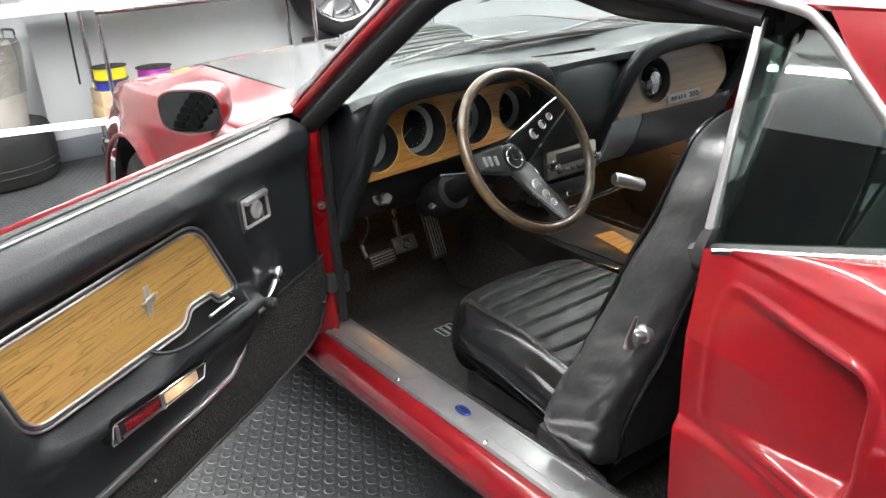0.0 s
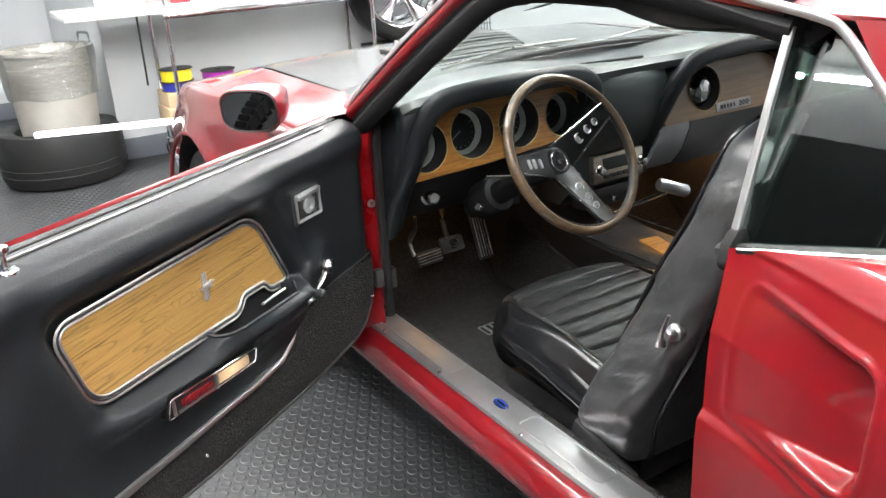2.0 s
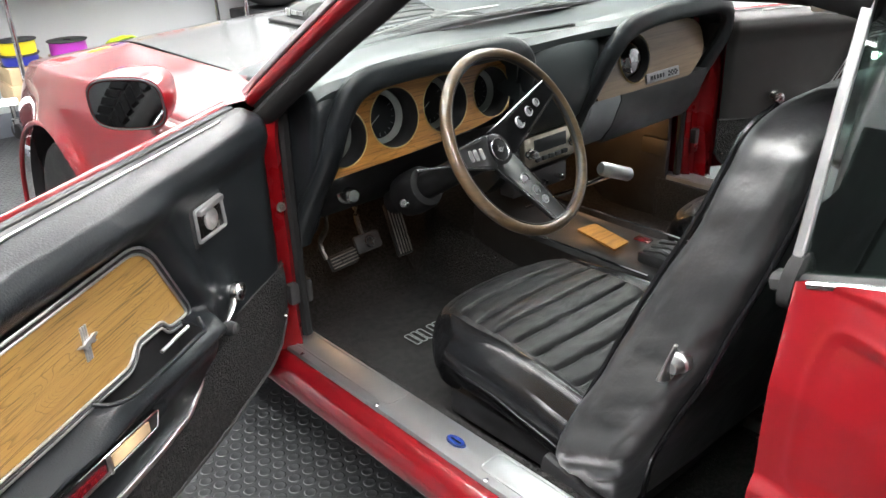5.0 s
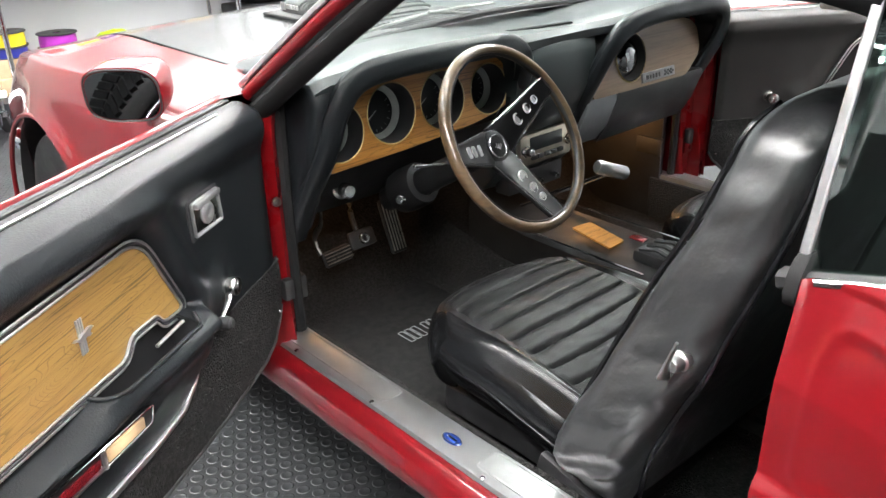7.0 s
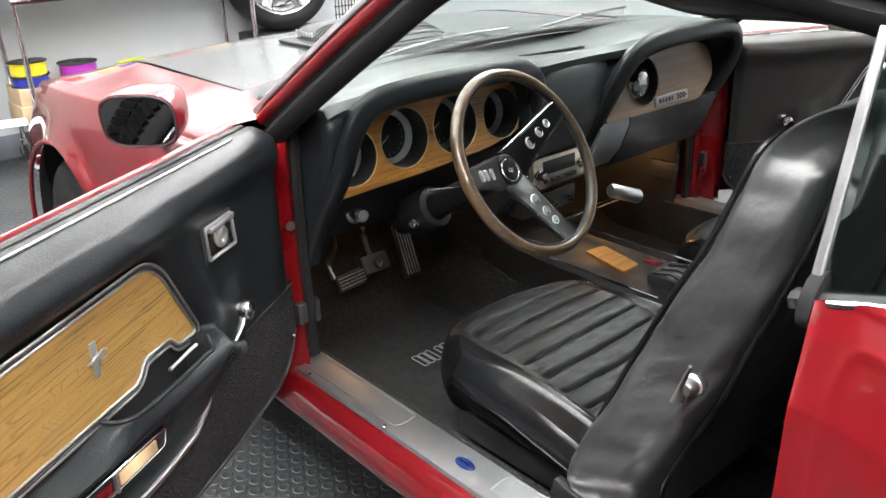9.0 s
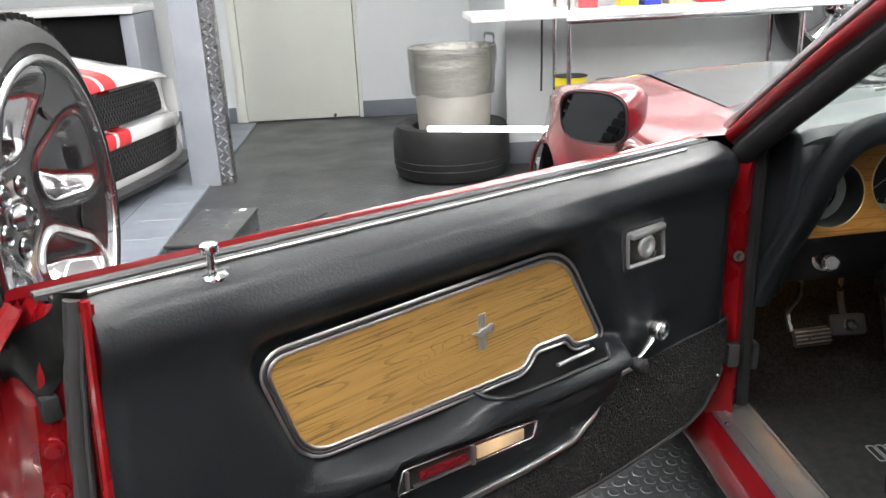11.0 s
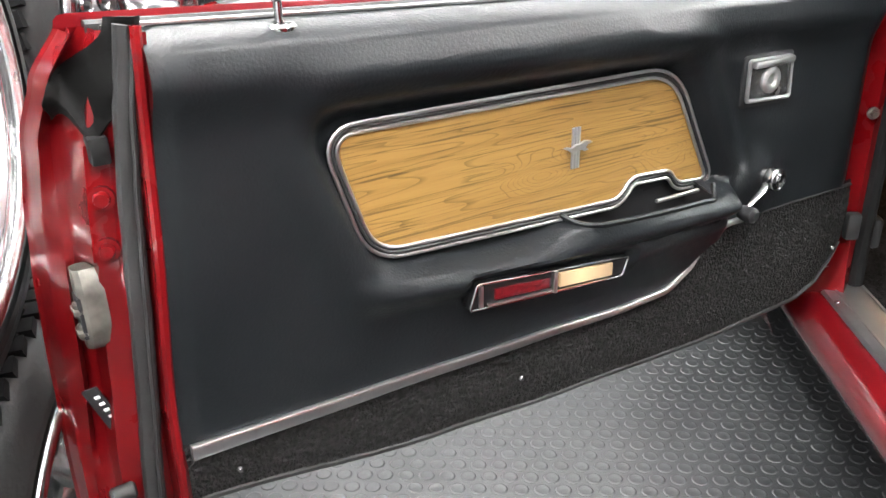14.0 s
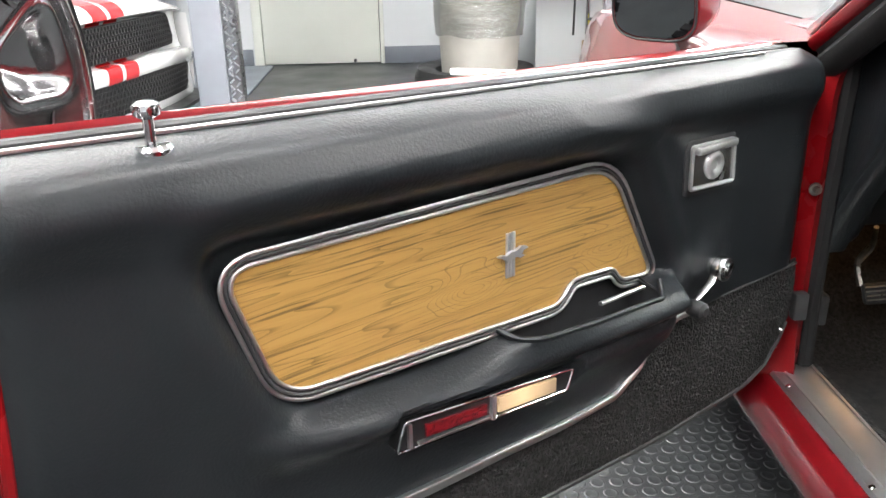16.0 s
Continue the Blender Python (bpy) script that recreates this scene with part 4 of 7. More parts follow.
for k in range(12):
    y = 0.388 + k * 0.0165
    h = 0.008 + 0.032 * step(0.36, 0.46, y)
    bm = sweep(bmesh.new(), [Vector((SC_X + 0.149 * math.copysign(abs(math.cos(a)) ** 0.55, math.cos(a)), y, hood_z(0, y) + h * max(0.02, math.sin(a)) ** 0.5 + 0.005)) for a in np.linspace(0.12, math.pi - 0.12, 18)], ring_profile(0.006, 0.008, 6))
    part("louvre", bm, SCOOP, scoop)
bm = bmesh.new()
for k, (dy, ln) in enumerate(((0.0, 0.020), (0.022, 0.012), (0.037, 0.013), (0.053, 0.010), (0.067, 0.009))):
    box(bm, (0.003, ln, 0.020 if k == 0 else 0.012), (SC_X - 0.152, 0.645 - dy, hood_z(0, 0.6) + 0.022), 0.001, seg=1)
part("scoop_script", bm, EMBLEM, scoop, "bright script bars on the scoop", kind="stuff")

# windscreen and rear view: glass
ws_low = lambda a: Vector((0.70 * a, 0.015 + 0.075 * (1 - a * a), 0.880 + 0.035 * (1 - a * a)))
ws_top = lambda a: Vector((0.655 * a, -0.46 + 0.045 * (1 - a * a), 1.135 + 0.045 * (1 - a * a)))
bm = bmesh.new()
grid(bm, lambda u, v: ws_low(2 * u - 1).lerp(ws_top(2 * u - 1), v) + Vector((0, 0, 0.02 * math.sin(math.pi * v))), 24, 12)
part("windscreen", bm, GLASS, car, "clear curved windscreen")
bm = sweep(bmesh.new(), [ws_low(a) + Vector((0, 0.012, 0.0)) for a in np.linspace(-1, 1, 25)], ring_profile(0.016, 0.016, 8))
part("windscreen_rubber", bm, RUBBER, car)

# front end
bm = bmesh.new()
grid(bm, lambda u, v: Vector(((2 * u - 1) * 0.765, 1.41 - 0.04 * (2 * u - 1) ** 4, 0.30 + 0.40 * v)), 16, 6)
part("front_panel", bm, RED, car)
bm = bmesh.new()
path = [(-0.805, 1.26, 0.475), (-0.815, 1.34, 0.475), (-0.79, 1.42, 0.475), (-0.70, 1.47, 0.475), (-0.3, 1.50, 0.475), (0.3, 1.50, 0.475), (0.70, 1.47, 0.475), (0.79, 1.42, 0.475), (0.815, 1.34, 0.475), (0.805, 1.26, 0.475)]
sweep(bm, catmull(path, 6), ring_profile(0.03, 0.09, 10, 3))
part("front_bumper", bm, CHROME, car, "chrome front bumper")


# ---- wheels ----
def wheel_parts(thing, m, r_tyre, width, r_rim, spokes, metal, tread=True):
    """Tyre and spoked rim turning about local z, face at +z."""
    w = width / 2
    prof = [(r_rim - 0.01, -w * 0.8), (r_rim + 0.008, -w * 0.95), (r_rim + 0.03, -w), (r_tyre - 0.045, -w * 1.02), (r_tyre - 0.014, -w * 0.90), (r_tyre, -w * 0.70), (r_tyre + 0.002, 0),
            (r_tyre, w * 0.70), (r_tyre - 0.014, w * 0.90), (r_tyre - 0.045, w * 1.02), (r_rim + 0.03, w), (r_rim + 0.008, w * 0.95), (r_rim - 0.01, w * 0.8)]
    tyre = part("tyre", lathe(bmesh.new(), prof, m, 64, closed=True), TYRE, thing, "worn black tyre")
    if tread:
        bm = bmesh.new()
        for k in range(76):
            a = 2 * math.pi * k / 76
            for sgn in (-1, 1):
                mm = m @ pose(0, 0, 0, 0, 0, math.degrees(a)) @ pose(r_tyre - 0.0030, 0, sgn * w * 0.42, 0, 0, 0) @ pose(0, 0, 0, sgn * 16, 0, 0)
                box(bm, (0.018, r_tyre * 0.064, w * 0.74), m=mm)
        part("tread_block", bm, TREAD, tyre, kind="stuff")
    prof = [(r_rim - 0.045, -w * 0.8), (r_rim - 0.02, -w * 0.6), (r_rim - 0.03, 0), (r_rim - 0.022, w * 0.6), (r_rim - 0.006, w * 0.86), (r_rim + 0.004, w * 0.97), (r_rim + 0.012, w * 1.0), (r_rim + 0.010, w * 0.93), (r_rim, w * 0.8), (r_rim - 0.005, -w * 0.8)]
    rim = part("rim", lathe(bmesh.new(), prof, m, 64, closed=True), metal, thing, "bright chrome rim")
    lip = [(r_rim + 0.004 + 0.009 * math.cos(a), w * 0.985 + 0.008 * math.sin(a)) for a in np.linspace(0, 2 * math.pi, 13)[:-1]]
    part("rim_lip", lathe(bmesh.new(), lip, m, 64, closed=True), DULL_CHROME, rim, "bright rolled rim lip")
    deep = w * 0.28 if tread and spokes == 5 else w * 0.62
    hub = part("hub", lathe(bmesh.new(), [(0, deep + 0.020), (0.016, deep + 0.019), (0.024, deep + 0.012), (0.028, deep), (0.075, deep - 0.002), (0.090, deep - 0.012), (0.094, deep - 0.03), (0.082, -w * 0.2), (0, -w * 0.2)], m, 40), metal, rim)
    if tread and spokes == 5:
        def face_at(r, a):
            """Height of the cast face, dished at the hub and pocketed between the spokes."""
            t = (r - 0.060) / (r_rim - 0.064)
            z = deep - 0.002 + (w * 0.93 - deep) * t ** 1.5
            off = (a - math.pi / 5) % (2 * math.pi / 5) - math.pi / 5
            ins = (r - 0.40 * r_rim, 0.90 * r_rim - r, r * (0.36 - abs(off)))
            near, second_ = sorted(ins)[:2]
            rc = 0.034
            d = rc - math.hypot(rc - near, rc - second_) if near < rc and second_ < rc else near
            edge = 0.007 * math.exp(-((d + 0.006) / 0.008) ** 2)
            return z + edge * step(0.1, 0.25, t) - 0.042 * step(0.0, 0.022, d) - 0.034 * step(0.012, 0.055, d)

        bm = bmesh.new()
        rings_ = []
        for i in range(49):
            r = 0.060 + (r_rim - 0.064) * i / 48
            rings_.append([bm.verts.new(m @ Vector((r * math.cos(a), r * math.sin(a), face_at(r, a)))) for a in (2 * math.pi * k / 160 for k in range(160))])
        for p_, q_ in zip(rings_, rings_[1:]):
            for k in range(160):
                bm.faces.new((p_[k], p_[(k + 1) % 160], q_[(k + 1) % 160], q_[k]))
        face = part("wheel_face", bm, metal, rim, "polished cast face with five deep pockets", angle=60)
        for k in range(5):
            a = 2 * math.pi * (k + 0.5) / 5
            rr = 0.74 * r_rim
            bm = lathe(bmesh.new(), [(0, 0.0), (0.75, 0.0004), (1.0, 0.0016)], m @ Matrix.Translation((rr * math.cos(a), rr * math.sin(a), face_at(rr, a) + 0.001)) @ pose(0, 0, 0, 0, 0, math.degrees(a)) @ Matrix.Diagonal((0.010, 0.024, 1, 1)), 20)
            part("pocket_slot", bm, BLACK_PLASTIC, face)
    for k in range(0 if tread and spokes == 5 else spokes):
        mm = m @ pose(0, 0, 0, 0, 0, 360 * k / spokes + 18)
        secs = []
        for t in np.linspace(0, 1, 14):
            rr = 0.070 + (r_rim - 0.012 - 0.070) * t
            ww = (0.055 + 0.076 * t ** 1.6) * r_rim / 0.27 * (0.58 if spokes == 5 else 0.30)
            zz = deep - 0.004 + (w * 0.90 - deep) * t ** 1.6
            th = 0.034 - 0.012 * t
            secs.append([mm @ Vector((rr, cx, zz + cz)) for cx, cz in ((-ww, -th), (-ww, -0.010), (-ww * 0.90, 0.000), (-ww * 0.6, 0.010), (-ww * 0.25, 0.0155), (ww * 0.25, 0.0155), (ww * 0.6, 0.010), (ww * 0.90, 0.000), (ww, -0.010), (ww, -th), (0, -th))])
        part("spoke", loft(bmesh.new(), secs), metal, rim)
    for k in range(5):
        a = 2 * math.pi * (k + 0.5) / 5
        mm = m @ Matrix.Translation((0.060 * math.cos(a), 0.060 * math.sin(a), deep - 0.001))
        seat_ = part("lug_recess", lathe(bmesh.new(), [(0.011, 0.001), (0.014, 0.0016), (0.0175, 0.005), (0.021, 0.0016)], mm, 18), metal, rim)
        part("lug_nut", lathe(bmesh.new(), [(0, 0.010), (0.006, 0.010), (0.009, 0.004), (0.009, 0.0)], mm, 8), BLACK_PLASTIC, seat_)
    return thing


AX_LEFT, AX_RIGHT = pose(0, 0, 0, 0, -90, 0), pose(0, 0, 0, 0, 90, 0)
for s, y in ((-1, ARCH_Y), (1, ARCH_Y), (-1, REAR_ARCH_Y), (1, REAR_ARCH_Y)):
    m = Matrix.Translation((s * 0.755, y, 0.325)) @ (AX_LEFT if s < 0 else AX_RIGHT)
    bm = lathe(bmesh.new(), [(0.17, -0.09), (0.25, -0.105), (0.31, -0.095), (0.325, -0.07), (0.326, 0.0), (0.325, 0.07), (0.31, 0.095), (0.25, 0.105), (0.17, 0.09)], m, 48)
    road_wheel = part("road_wheel", bm, TYRE, car)
    for k in range(3):
        bm = lathe(bmesh.new(), [(0.3255, -0.045 + k * 0.04), (0.329, -0.043 + k * 0.04), (0.329, -0.020 + k * 0.04), (0.3255, -0.018 + k * 0.04)], m, 48, closed=True)
        part("tread_rib", bm, TYRE, road_wheel)
    bm = lathe(bmesh.new(), [(0, 0.07), (0.05, 0.07), (0.06, 0.05), (0.16, 0.06), (0.18, 0.09), (0.17, 0.09)], m, 40)
    part("rim", bm, DULL_CHROME, road_wheel)

# carpeted inner sides of the sills, and the passenger's wide hinge jamb
for s in (-1, 1):
    bm = box(bmesh.new(), (0.014, 1.13, 0.15), (s * 0.650, -0.52, 0.262), 0.004)
    part("sill_carpet", bm, CARPET, car)
secs = [[Vector((x, y, z)) for x, y in ((0.735, 0.02), (0.745, -0.004), (0.775, -0.004), (0.785, -0.03 + 0.012 * math.sin(14 * z)), (0.815, -0.034), (0.835, -0.010), (0.838, 0.06), (0.735, 0.06))] for z in np.linspace(0.32, 0.85, 24)]
wide_jamb = part("wide_jamb", loft(bmesh.new(), secs), RED_JAMB, car, "red painted hinge jamb with bolted plates")
for z in (0.44, 0.70):
    bm = box(bmesh.new(), (0.05, 0.008, 0.075), (0.766, -0.008, z), 0.003)
    hinge = part("hinge_plate", bm, RED_JAMB, wide_jamb)
    for dz in (-0.02, 0.02):
        bm = lathe(bmesh.new(), [(0, 0.006), (0.006, 0.006), (0.008, 0.002), (0.008, 0)], aim((0.766, -0.012, z + dz), (0, -1, 0)), 10)
        part("bolt", bm, RED_JAMB, wide_jamb)

bm = box(bmesh.new(), (0.016, 0.030, 0.012), (-0.622, -0.985, 1.104), 0.003)
part("window_guide", bm, BRIGHT, car, "small pale window guide under the roof rail")


# ---- the doors: local x runs from the hinge to the rear edge, y points inwards, z up ----
OPEN = radians(53.5)
M_DOOR = Matrix(((-math.sin(OPEN), math.cos(OPEN), 0, -0.745), (-math.cos(OPEN), -math.sin(OPEN), 0, -0.027), (0, 0, 1, 0), (0, 0, 0, 1)))
PANEL = rounded([(0.897, 0.779), (0.432, 0.775), (0.349, 0.626), (0.402, 0.631), (0.418, 0.652), (0.490, 0.657), (0.510, 0.632), (0.856, 0.652)], [0.028, 0.045, 0.012, 0.012, 0.014, 0.018, 0.016, 0.035], 7)
HOLD = rounded([(0.912, 0.795), (0.428, 0.787), (0.338, 0.616), (0.402, 0.612), (0.60, 0.612), (0.852, 0.640)], [0.03, 0.05, 0.02, 0.01, 0.01, 0.04], 6)


def belt(u):
    return 0.859 + 0.036 * u


def trim_line(u):
    """Height of the bright strip over the carpet."""
    return lerp_table([(0.0, 0.544), (0.25, 0.550), (0.305, 0.552), (0.345, 0.538), (0.382, 0.500), (0.42, 0.481), (0.50, 0.479), (0.633, 0.486), (0.874, 0.496), (1.08, 0.503)], u)[0]


def carpet_low(u):
    return lerp_table([(-0.01, 0.45), (0.012, 0.415), (0.05, 0.380), (0.10, 0.366), (0.29, 0.364), (0.60, 0.381), (0.79, 0.398), (1.08, 0.440)], u)[0]


def vinyl_edge(z):
    return lerp_table([(0.35, 1.079), (0.478, 1.078), (0.543, 1.077), (0.602, 1.073), (0.658, 1.068), (0.710, 1.064), (0.760, 1.061), (0.808, 1.058), (0.853, 1.055), (0.91, 1.052)], z)[0]


def seal_in(z):
    return lerp_table([(0.35, 1.112), (0.48, 1.100), (0.58, 1.092), (0.66, 1.085), (0.74, 1.078), (0.81, 1.069), (0.91, 1.056)], z)[0]


def seal_out(z):
    return lerp_table([(0.35, 1.126), (0.48, 1.116), (0.58, 1.105), (0.66, 1.098), (0.74, 1.091), (0.81, 1.085), (0.91, 1.068)], z)[0]


def ledge(u):
    """Height of the armrest's top edge."""
    return 0.612 + 0.028 * step(0.34, 0.95, u)


LAMP_Q = [(0.762, 0.566), (0.752, 0.596), (0.520, 0.568), (0.529, 0.544)]


def relief(u, z):
    """How far the vinyl stands out."""
    zt = belt(u)
    n = 0.012
    n += 0.013 * math.exp(-((z - zt + 0.045) / 0.030) ** 2)
    if z > zt - 0.022:
        n -= 0.035 * ((z - zt + 0.022) / 0.022) ** 2
    d = inside_dist((u, z), HOLD)
    n -= 0.020 * step(-0.024, 0.004, d)
    n += 0.007 * math.exp(-((d + 0.040) / 0.022) ** 2)
    soft = step(0.54, 0.70, u)
    top, ridge = ledge(u), ledge(u) - 0.024 * soft
    reach = step(0.930, 0.76, u) * step(0.315, 0.345, u) * (1 - 0.42 * soft)
    if z < ridge:
        bump = max(0.052 * math.exp(-((z - ridge + 0.006) / (0.030 - 0.012 * soft)) ** 2), 0.024 * (1 - 0.8 * soft) * math.exp(-((z - ridge + 0.045) / 0.050) ** 2))
    else:
        bump = 0.050 * step(top + 0.014 - 0.017 * soft, ridge + 0.002 - 0.004 * soft, z)
    n += reach * bump * (0.80 + 0.20 * step(0.8, 0.35, u))
    n += 0.012 * math.exp(-(((u - 0.246) / 0.035) ** 2 + ((z - 0.612) / 0.035) ** 2))
    if 0.45 < u < 0.80 and n > 0.028:
        n += (0.028 - n) * step(-0.016, -0.002, inside_dist((u, z), LAMP_Q))
    n -= 0.010 * step(0.028, 0.0, u)
    n -= 0.006 * step(vinyl_edge(z) - 0.018, vinyl_edge(z), u)
    n += 0.0009 * noise.noise(Vector((u * 7, z * 16, 0.3))) * step(0.78, 0.82, z) + 0.0042 * (1 - abs(noise.noise(Vector((u * 11 + z * 9, z * 30, 4.4))))) ** 3 * math.exp(-(((u - 0.52) / 0.16) ** 2 + ((z - 0.825) / 0.025) ** 2)) + 0.0008 * noise.noise(Vector((u * 11, z * 11, 1.7)))
    return n


def make_door():
    """The door with all that is fixed to it, in its own space."""
    # outer shell: skin, edges and bottom
    bm = bmesh.new()

    def skin(u, v):
        z = 0.355 + (belt(u * 1.1) - 0.004 - 0.355) * v
        top = step(0.80, 0.90, z)
        n = -0.060 - 0.068 * math.sin(math.pi * min(1, max(0, (z - 0.24) / 0.72))) ** 0.8 + 0.022 * top
        rear = lerp_table([(0.35, 1.172), (0.44, 1.170), (0.55, 1.165), (0.64, 1.161), (0.72, 1.155), (0.795, 1.146), (0.853, 1.131), (0.91, 1.100)], z)[0]
        return Vector((-0.012 + (rear + 0.012) * u, n, z))

    grid(bm, skin, 50, 40)
    shell = part("door_shell", bm, RED, car, "open red driver's door with black trim panel")
    shell.matrix_world = M_DOOR
    # top edge and rear edge
    bm = bmesh.new()
    grid(bm, lambda u, v: skin(u, 1.0).lerp(Vector((skin(u, 1).x - 0.03 * u * v, -0.062, skin(u, 1).z + 0.004)), v) + Vector((0, 0, 0.009 * math.sin(math.pi * v))), 50, 5)
    part("belt_flange", bm, RED, shell)
    bm = bmesh.new()

    def jamb(u, v):
        p = skin(1.0, u)
        e, low = vinyl_edge(p.z), seal_out(p.z) - 0.002
        w = p.x - low
        plate = step(0.690, 0.698, p.z) * step(0.812, 0.804, p.z)
        dip = 0.016 * step(0.70, 0.66, p.z) * step(0.44, 0.50, p.z)
        line = [(p.x, p.y), (p.x - 0.003, p.y + 0.006), (low + w * 0.93, p.y + 0.010), (low + w * 0.84, p.y + 0.034), (low + w * 0.66, -0.074 + 0.010 * math.sin(13 * p.z)), (low + w * 0.55, -0.066 - dip),
                (low + w * 0.40, -0.052 - dip + 0.022 * plate), (low + w * 0.34, -0.030 - 0.5 * dip), (low + w * 0.08, -0.024 - 0.004 * plate), (low, -0.018), (e + 0.013, -0.018), (e + 0.011, 0.0), (e - 0.002, 0.003)]
        s = v * (len(line) - 1)
        i = min(int(s), len(line) - 2)
        t = s - i
        return Vector((line[i][0] + (line[i + 1][0] - line[i][0]) * t, line[i][1] + (line[i + 1][1] - line[i][1]) * t, p.z))

    grid(bm, jamb, 130, 60)
    part("rear_edge", bm, RED_JAMB, shell, "red painted rear edge of the door")
    bm = bmesh.new()
    seal_mid = [((seal_in(z) + seal_out(z)) / 2, -0.008 + 0.0015 * math.sin(23 * z), z) for z in np.linspace(0.90, 0.37, 16)]
    sweep(bm, catmull(seal_mid, 5), ring_profile(0.020, 0.0155, 12, 2.6), up=(0, 1, 0))
    seal = part("edge_seal", bm, RUBBER, shell, "grey-black rubber door seal")
    bm = sweep(bmesh.new(), catmull([(x - 0.003, 0.0015, z) for x, y, z in seal_mid], 5), ring_profile(0.004, 0.004, 6), up=(0, 1, 0))
    part("seal_rib", bm, RUBBER, seal)
    bm = bmesh.new()
    sweep(bm, catmull([(vinyl_edge(z) + 0.006, 0.003, z) for z in np.linspace(0.900, 0.37, 12)], 5), ring_profile(0.010, 0.010, 8), up=(0, 1, 0))
    part("edge_bead", bm, RED_JAMB, shell, "narrow glossy red bead beside the trim panel")
    # front edge and bottom
    bm = bmesh.new()
    grid(bm, lambda u, v: Vector((-0.012 + 0.012 * v, skin(0, u).y * (1 - v) - 0.02 * v, skin(0, u).z)), 20, 3)
    part("front_edge", bm, RED_JAMB, shell)
    bm = bmesh.new()
    grid(bm, lambda u, v: Vector((skin(u, 0).x - 0.10 * u * v, skin(u, 0).y * (1 - v) - 0.004 * v, 0.355 + 0.035 * v + 0.06 * u * v)), 24, 2)
    part("bottom_edge", bm, RED_JAMB, shell)
    # latch, bolts, bumpers on the rear edge
    bm = bmesh.new()
    secs = []
    for z, w in ((0.612, 0.010), (0.618, 0.015), (0.635, 0.017), (0.665, 0.017), (0.684, 0.015), (0.691, 0.009)):
        secs.append([Vector((1.119 + x, -0.050 + y, z)) for x, y in ((0.012, -w), (0.017, -w * 0.6), (0.017, w * 0.6), (0.012, w), (-0.006, w), (-0.006, -w))])
    loft(bm, secs)
    latch = part("latch", bm, GREASE_GREY, shell, "dull grey zinc door latch")
    for z in (0.630, 0.652):
        bm = rod(bmesh.new(), (1.135, -0.046, z - 0.008), (1.135, -0.046, z + 0.008), 0.006)
        box(bm, (0.012, 0.018, 0.005), (1.136, -0.046, z), 0.001)
        part("latch_pawl", bm, STEEL, latch)
    bm = box(bmesh.new(), (0.004, 0.022, 0.042), (1.1355, -0.048, 0.645), 0.001)
    part("latch_slot", bm, BLACK_PLASTIC, latch)
    for z in (0.710, 0.757):
        x0 = seal_out(z) + 0.012
        bm = lathe(bmesh.new(), [(0, 0.007), (0.006, 0.007), (0.0075, 0.003), (0.0075, 0.001), (0.011, 0.001), (0.011, -0.004)], aim((x0, -0.026, z), (0.35, 0.9, 0)), 12)
        part("bolt", bm, RED_JAMB, shell)
    bm = box(bmesh.new(), (0.016, 0.020, 0.024), (seal_out(0.80) + 0.012, -0.026, 0.800), 0.002)
    part("rubber_buffer", bm, SEAL_BLACK, shell)
    bm = rod(bmesh.new(), (seal_out(0.45) + 0.006, -0.024, 0.458), (seal_out(0.45) + 0.030, -0.024, 0.458), 0.009)
    part("rubber_stop", bm, RUBBER, shell)
    m_tag = pose(1.131, -0.050, 0.535, 0, 20, 0) @ pose(0, 0, 0, 0, 0, -25)
    bm = box(bmesh.new(), (0.016, 0.003, 0.068), (0, 0, 0), 0.001, m_tag)
    part("edge_tag", bm, BLACK_PLASTIC, shell, "black tag with pale printed marks")
    for k in range(7):
        bm = box(bmesh.new(), (0.005, 0.002, 0.003), (-0.003, 0.002, -0.028 + k * 0.0085), 0.0, m_tag)
        part("edge_tag_mark", bm, WHITE, shell)
    bm = bmesh.new()

    def film(u, v):
        z = 0.906 - 0.088 * v + 0.010 * math.sin(7 * u + 2) * v
        x = seal_out(z) - 0.018 * (1 - v) + u * (0.026 + 0.026 * step(0.1, 0.7, v) - 0.012 * step(0.8, 1.0, v))
        f = max(0.0, (x - seal_out(z)) / 0.055)
        return Vector((x, -0.008 - 0.042 * min(1, f * 1.6) + 0.005 * math.sin(11 * v + 6 * u), z))

    grid(bm, film, 16, 22)
    solidify(bm, 0.002)
    part("torn_liner", bm, SEALER, shell, "torn black sealing film at the top corner")

    # trim panel
    bm = bmesh.new()

    def vinyl(a, b):
        zlow = trim_line(0.0 + 1.065 * a)
        z = zlow + (belt(1.05 * a) - zlow) * b
        u = vinyl_edge(z) * a + 0.002
        return Vector((u, relief(u, z), z))

    grid(bm, vinyl, 190, 110)
    cut = [f for f in bm.faces if 0.375 < f.calc_center_median().x < 0.598 and ledge(f.calc_center_median().x) + 0.0005 < f.calc_center_median().z < ledge(f.calc_center_median().x) + 0.0145]
    bmesh.ops.delete(bm, geom=cut, context="FACES")
    part("trim_panel", bm, VINYL, shell, "moulded black vinyl door panel with armrest")
    bm = bmesh.new()
    grid(bm, lambda a, b: Vector((-0.006 + 1.085 * a, 0.006 + 0.004 * math.sin(math.pi * b) + 0.0015 * noise.noise(Vector((a * 160, b * 30, 0))), carpet_low(-0.006 + 1.085 * a) + (trim_line(1.08 * a) + 0.006 - carpet_low(-0.006 + 1.085 * a)) * b)), 200, 22)
    carpet = part("carpet_panel", bm, CARPET, shell, "black loop carpet along the door's foot")
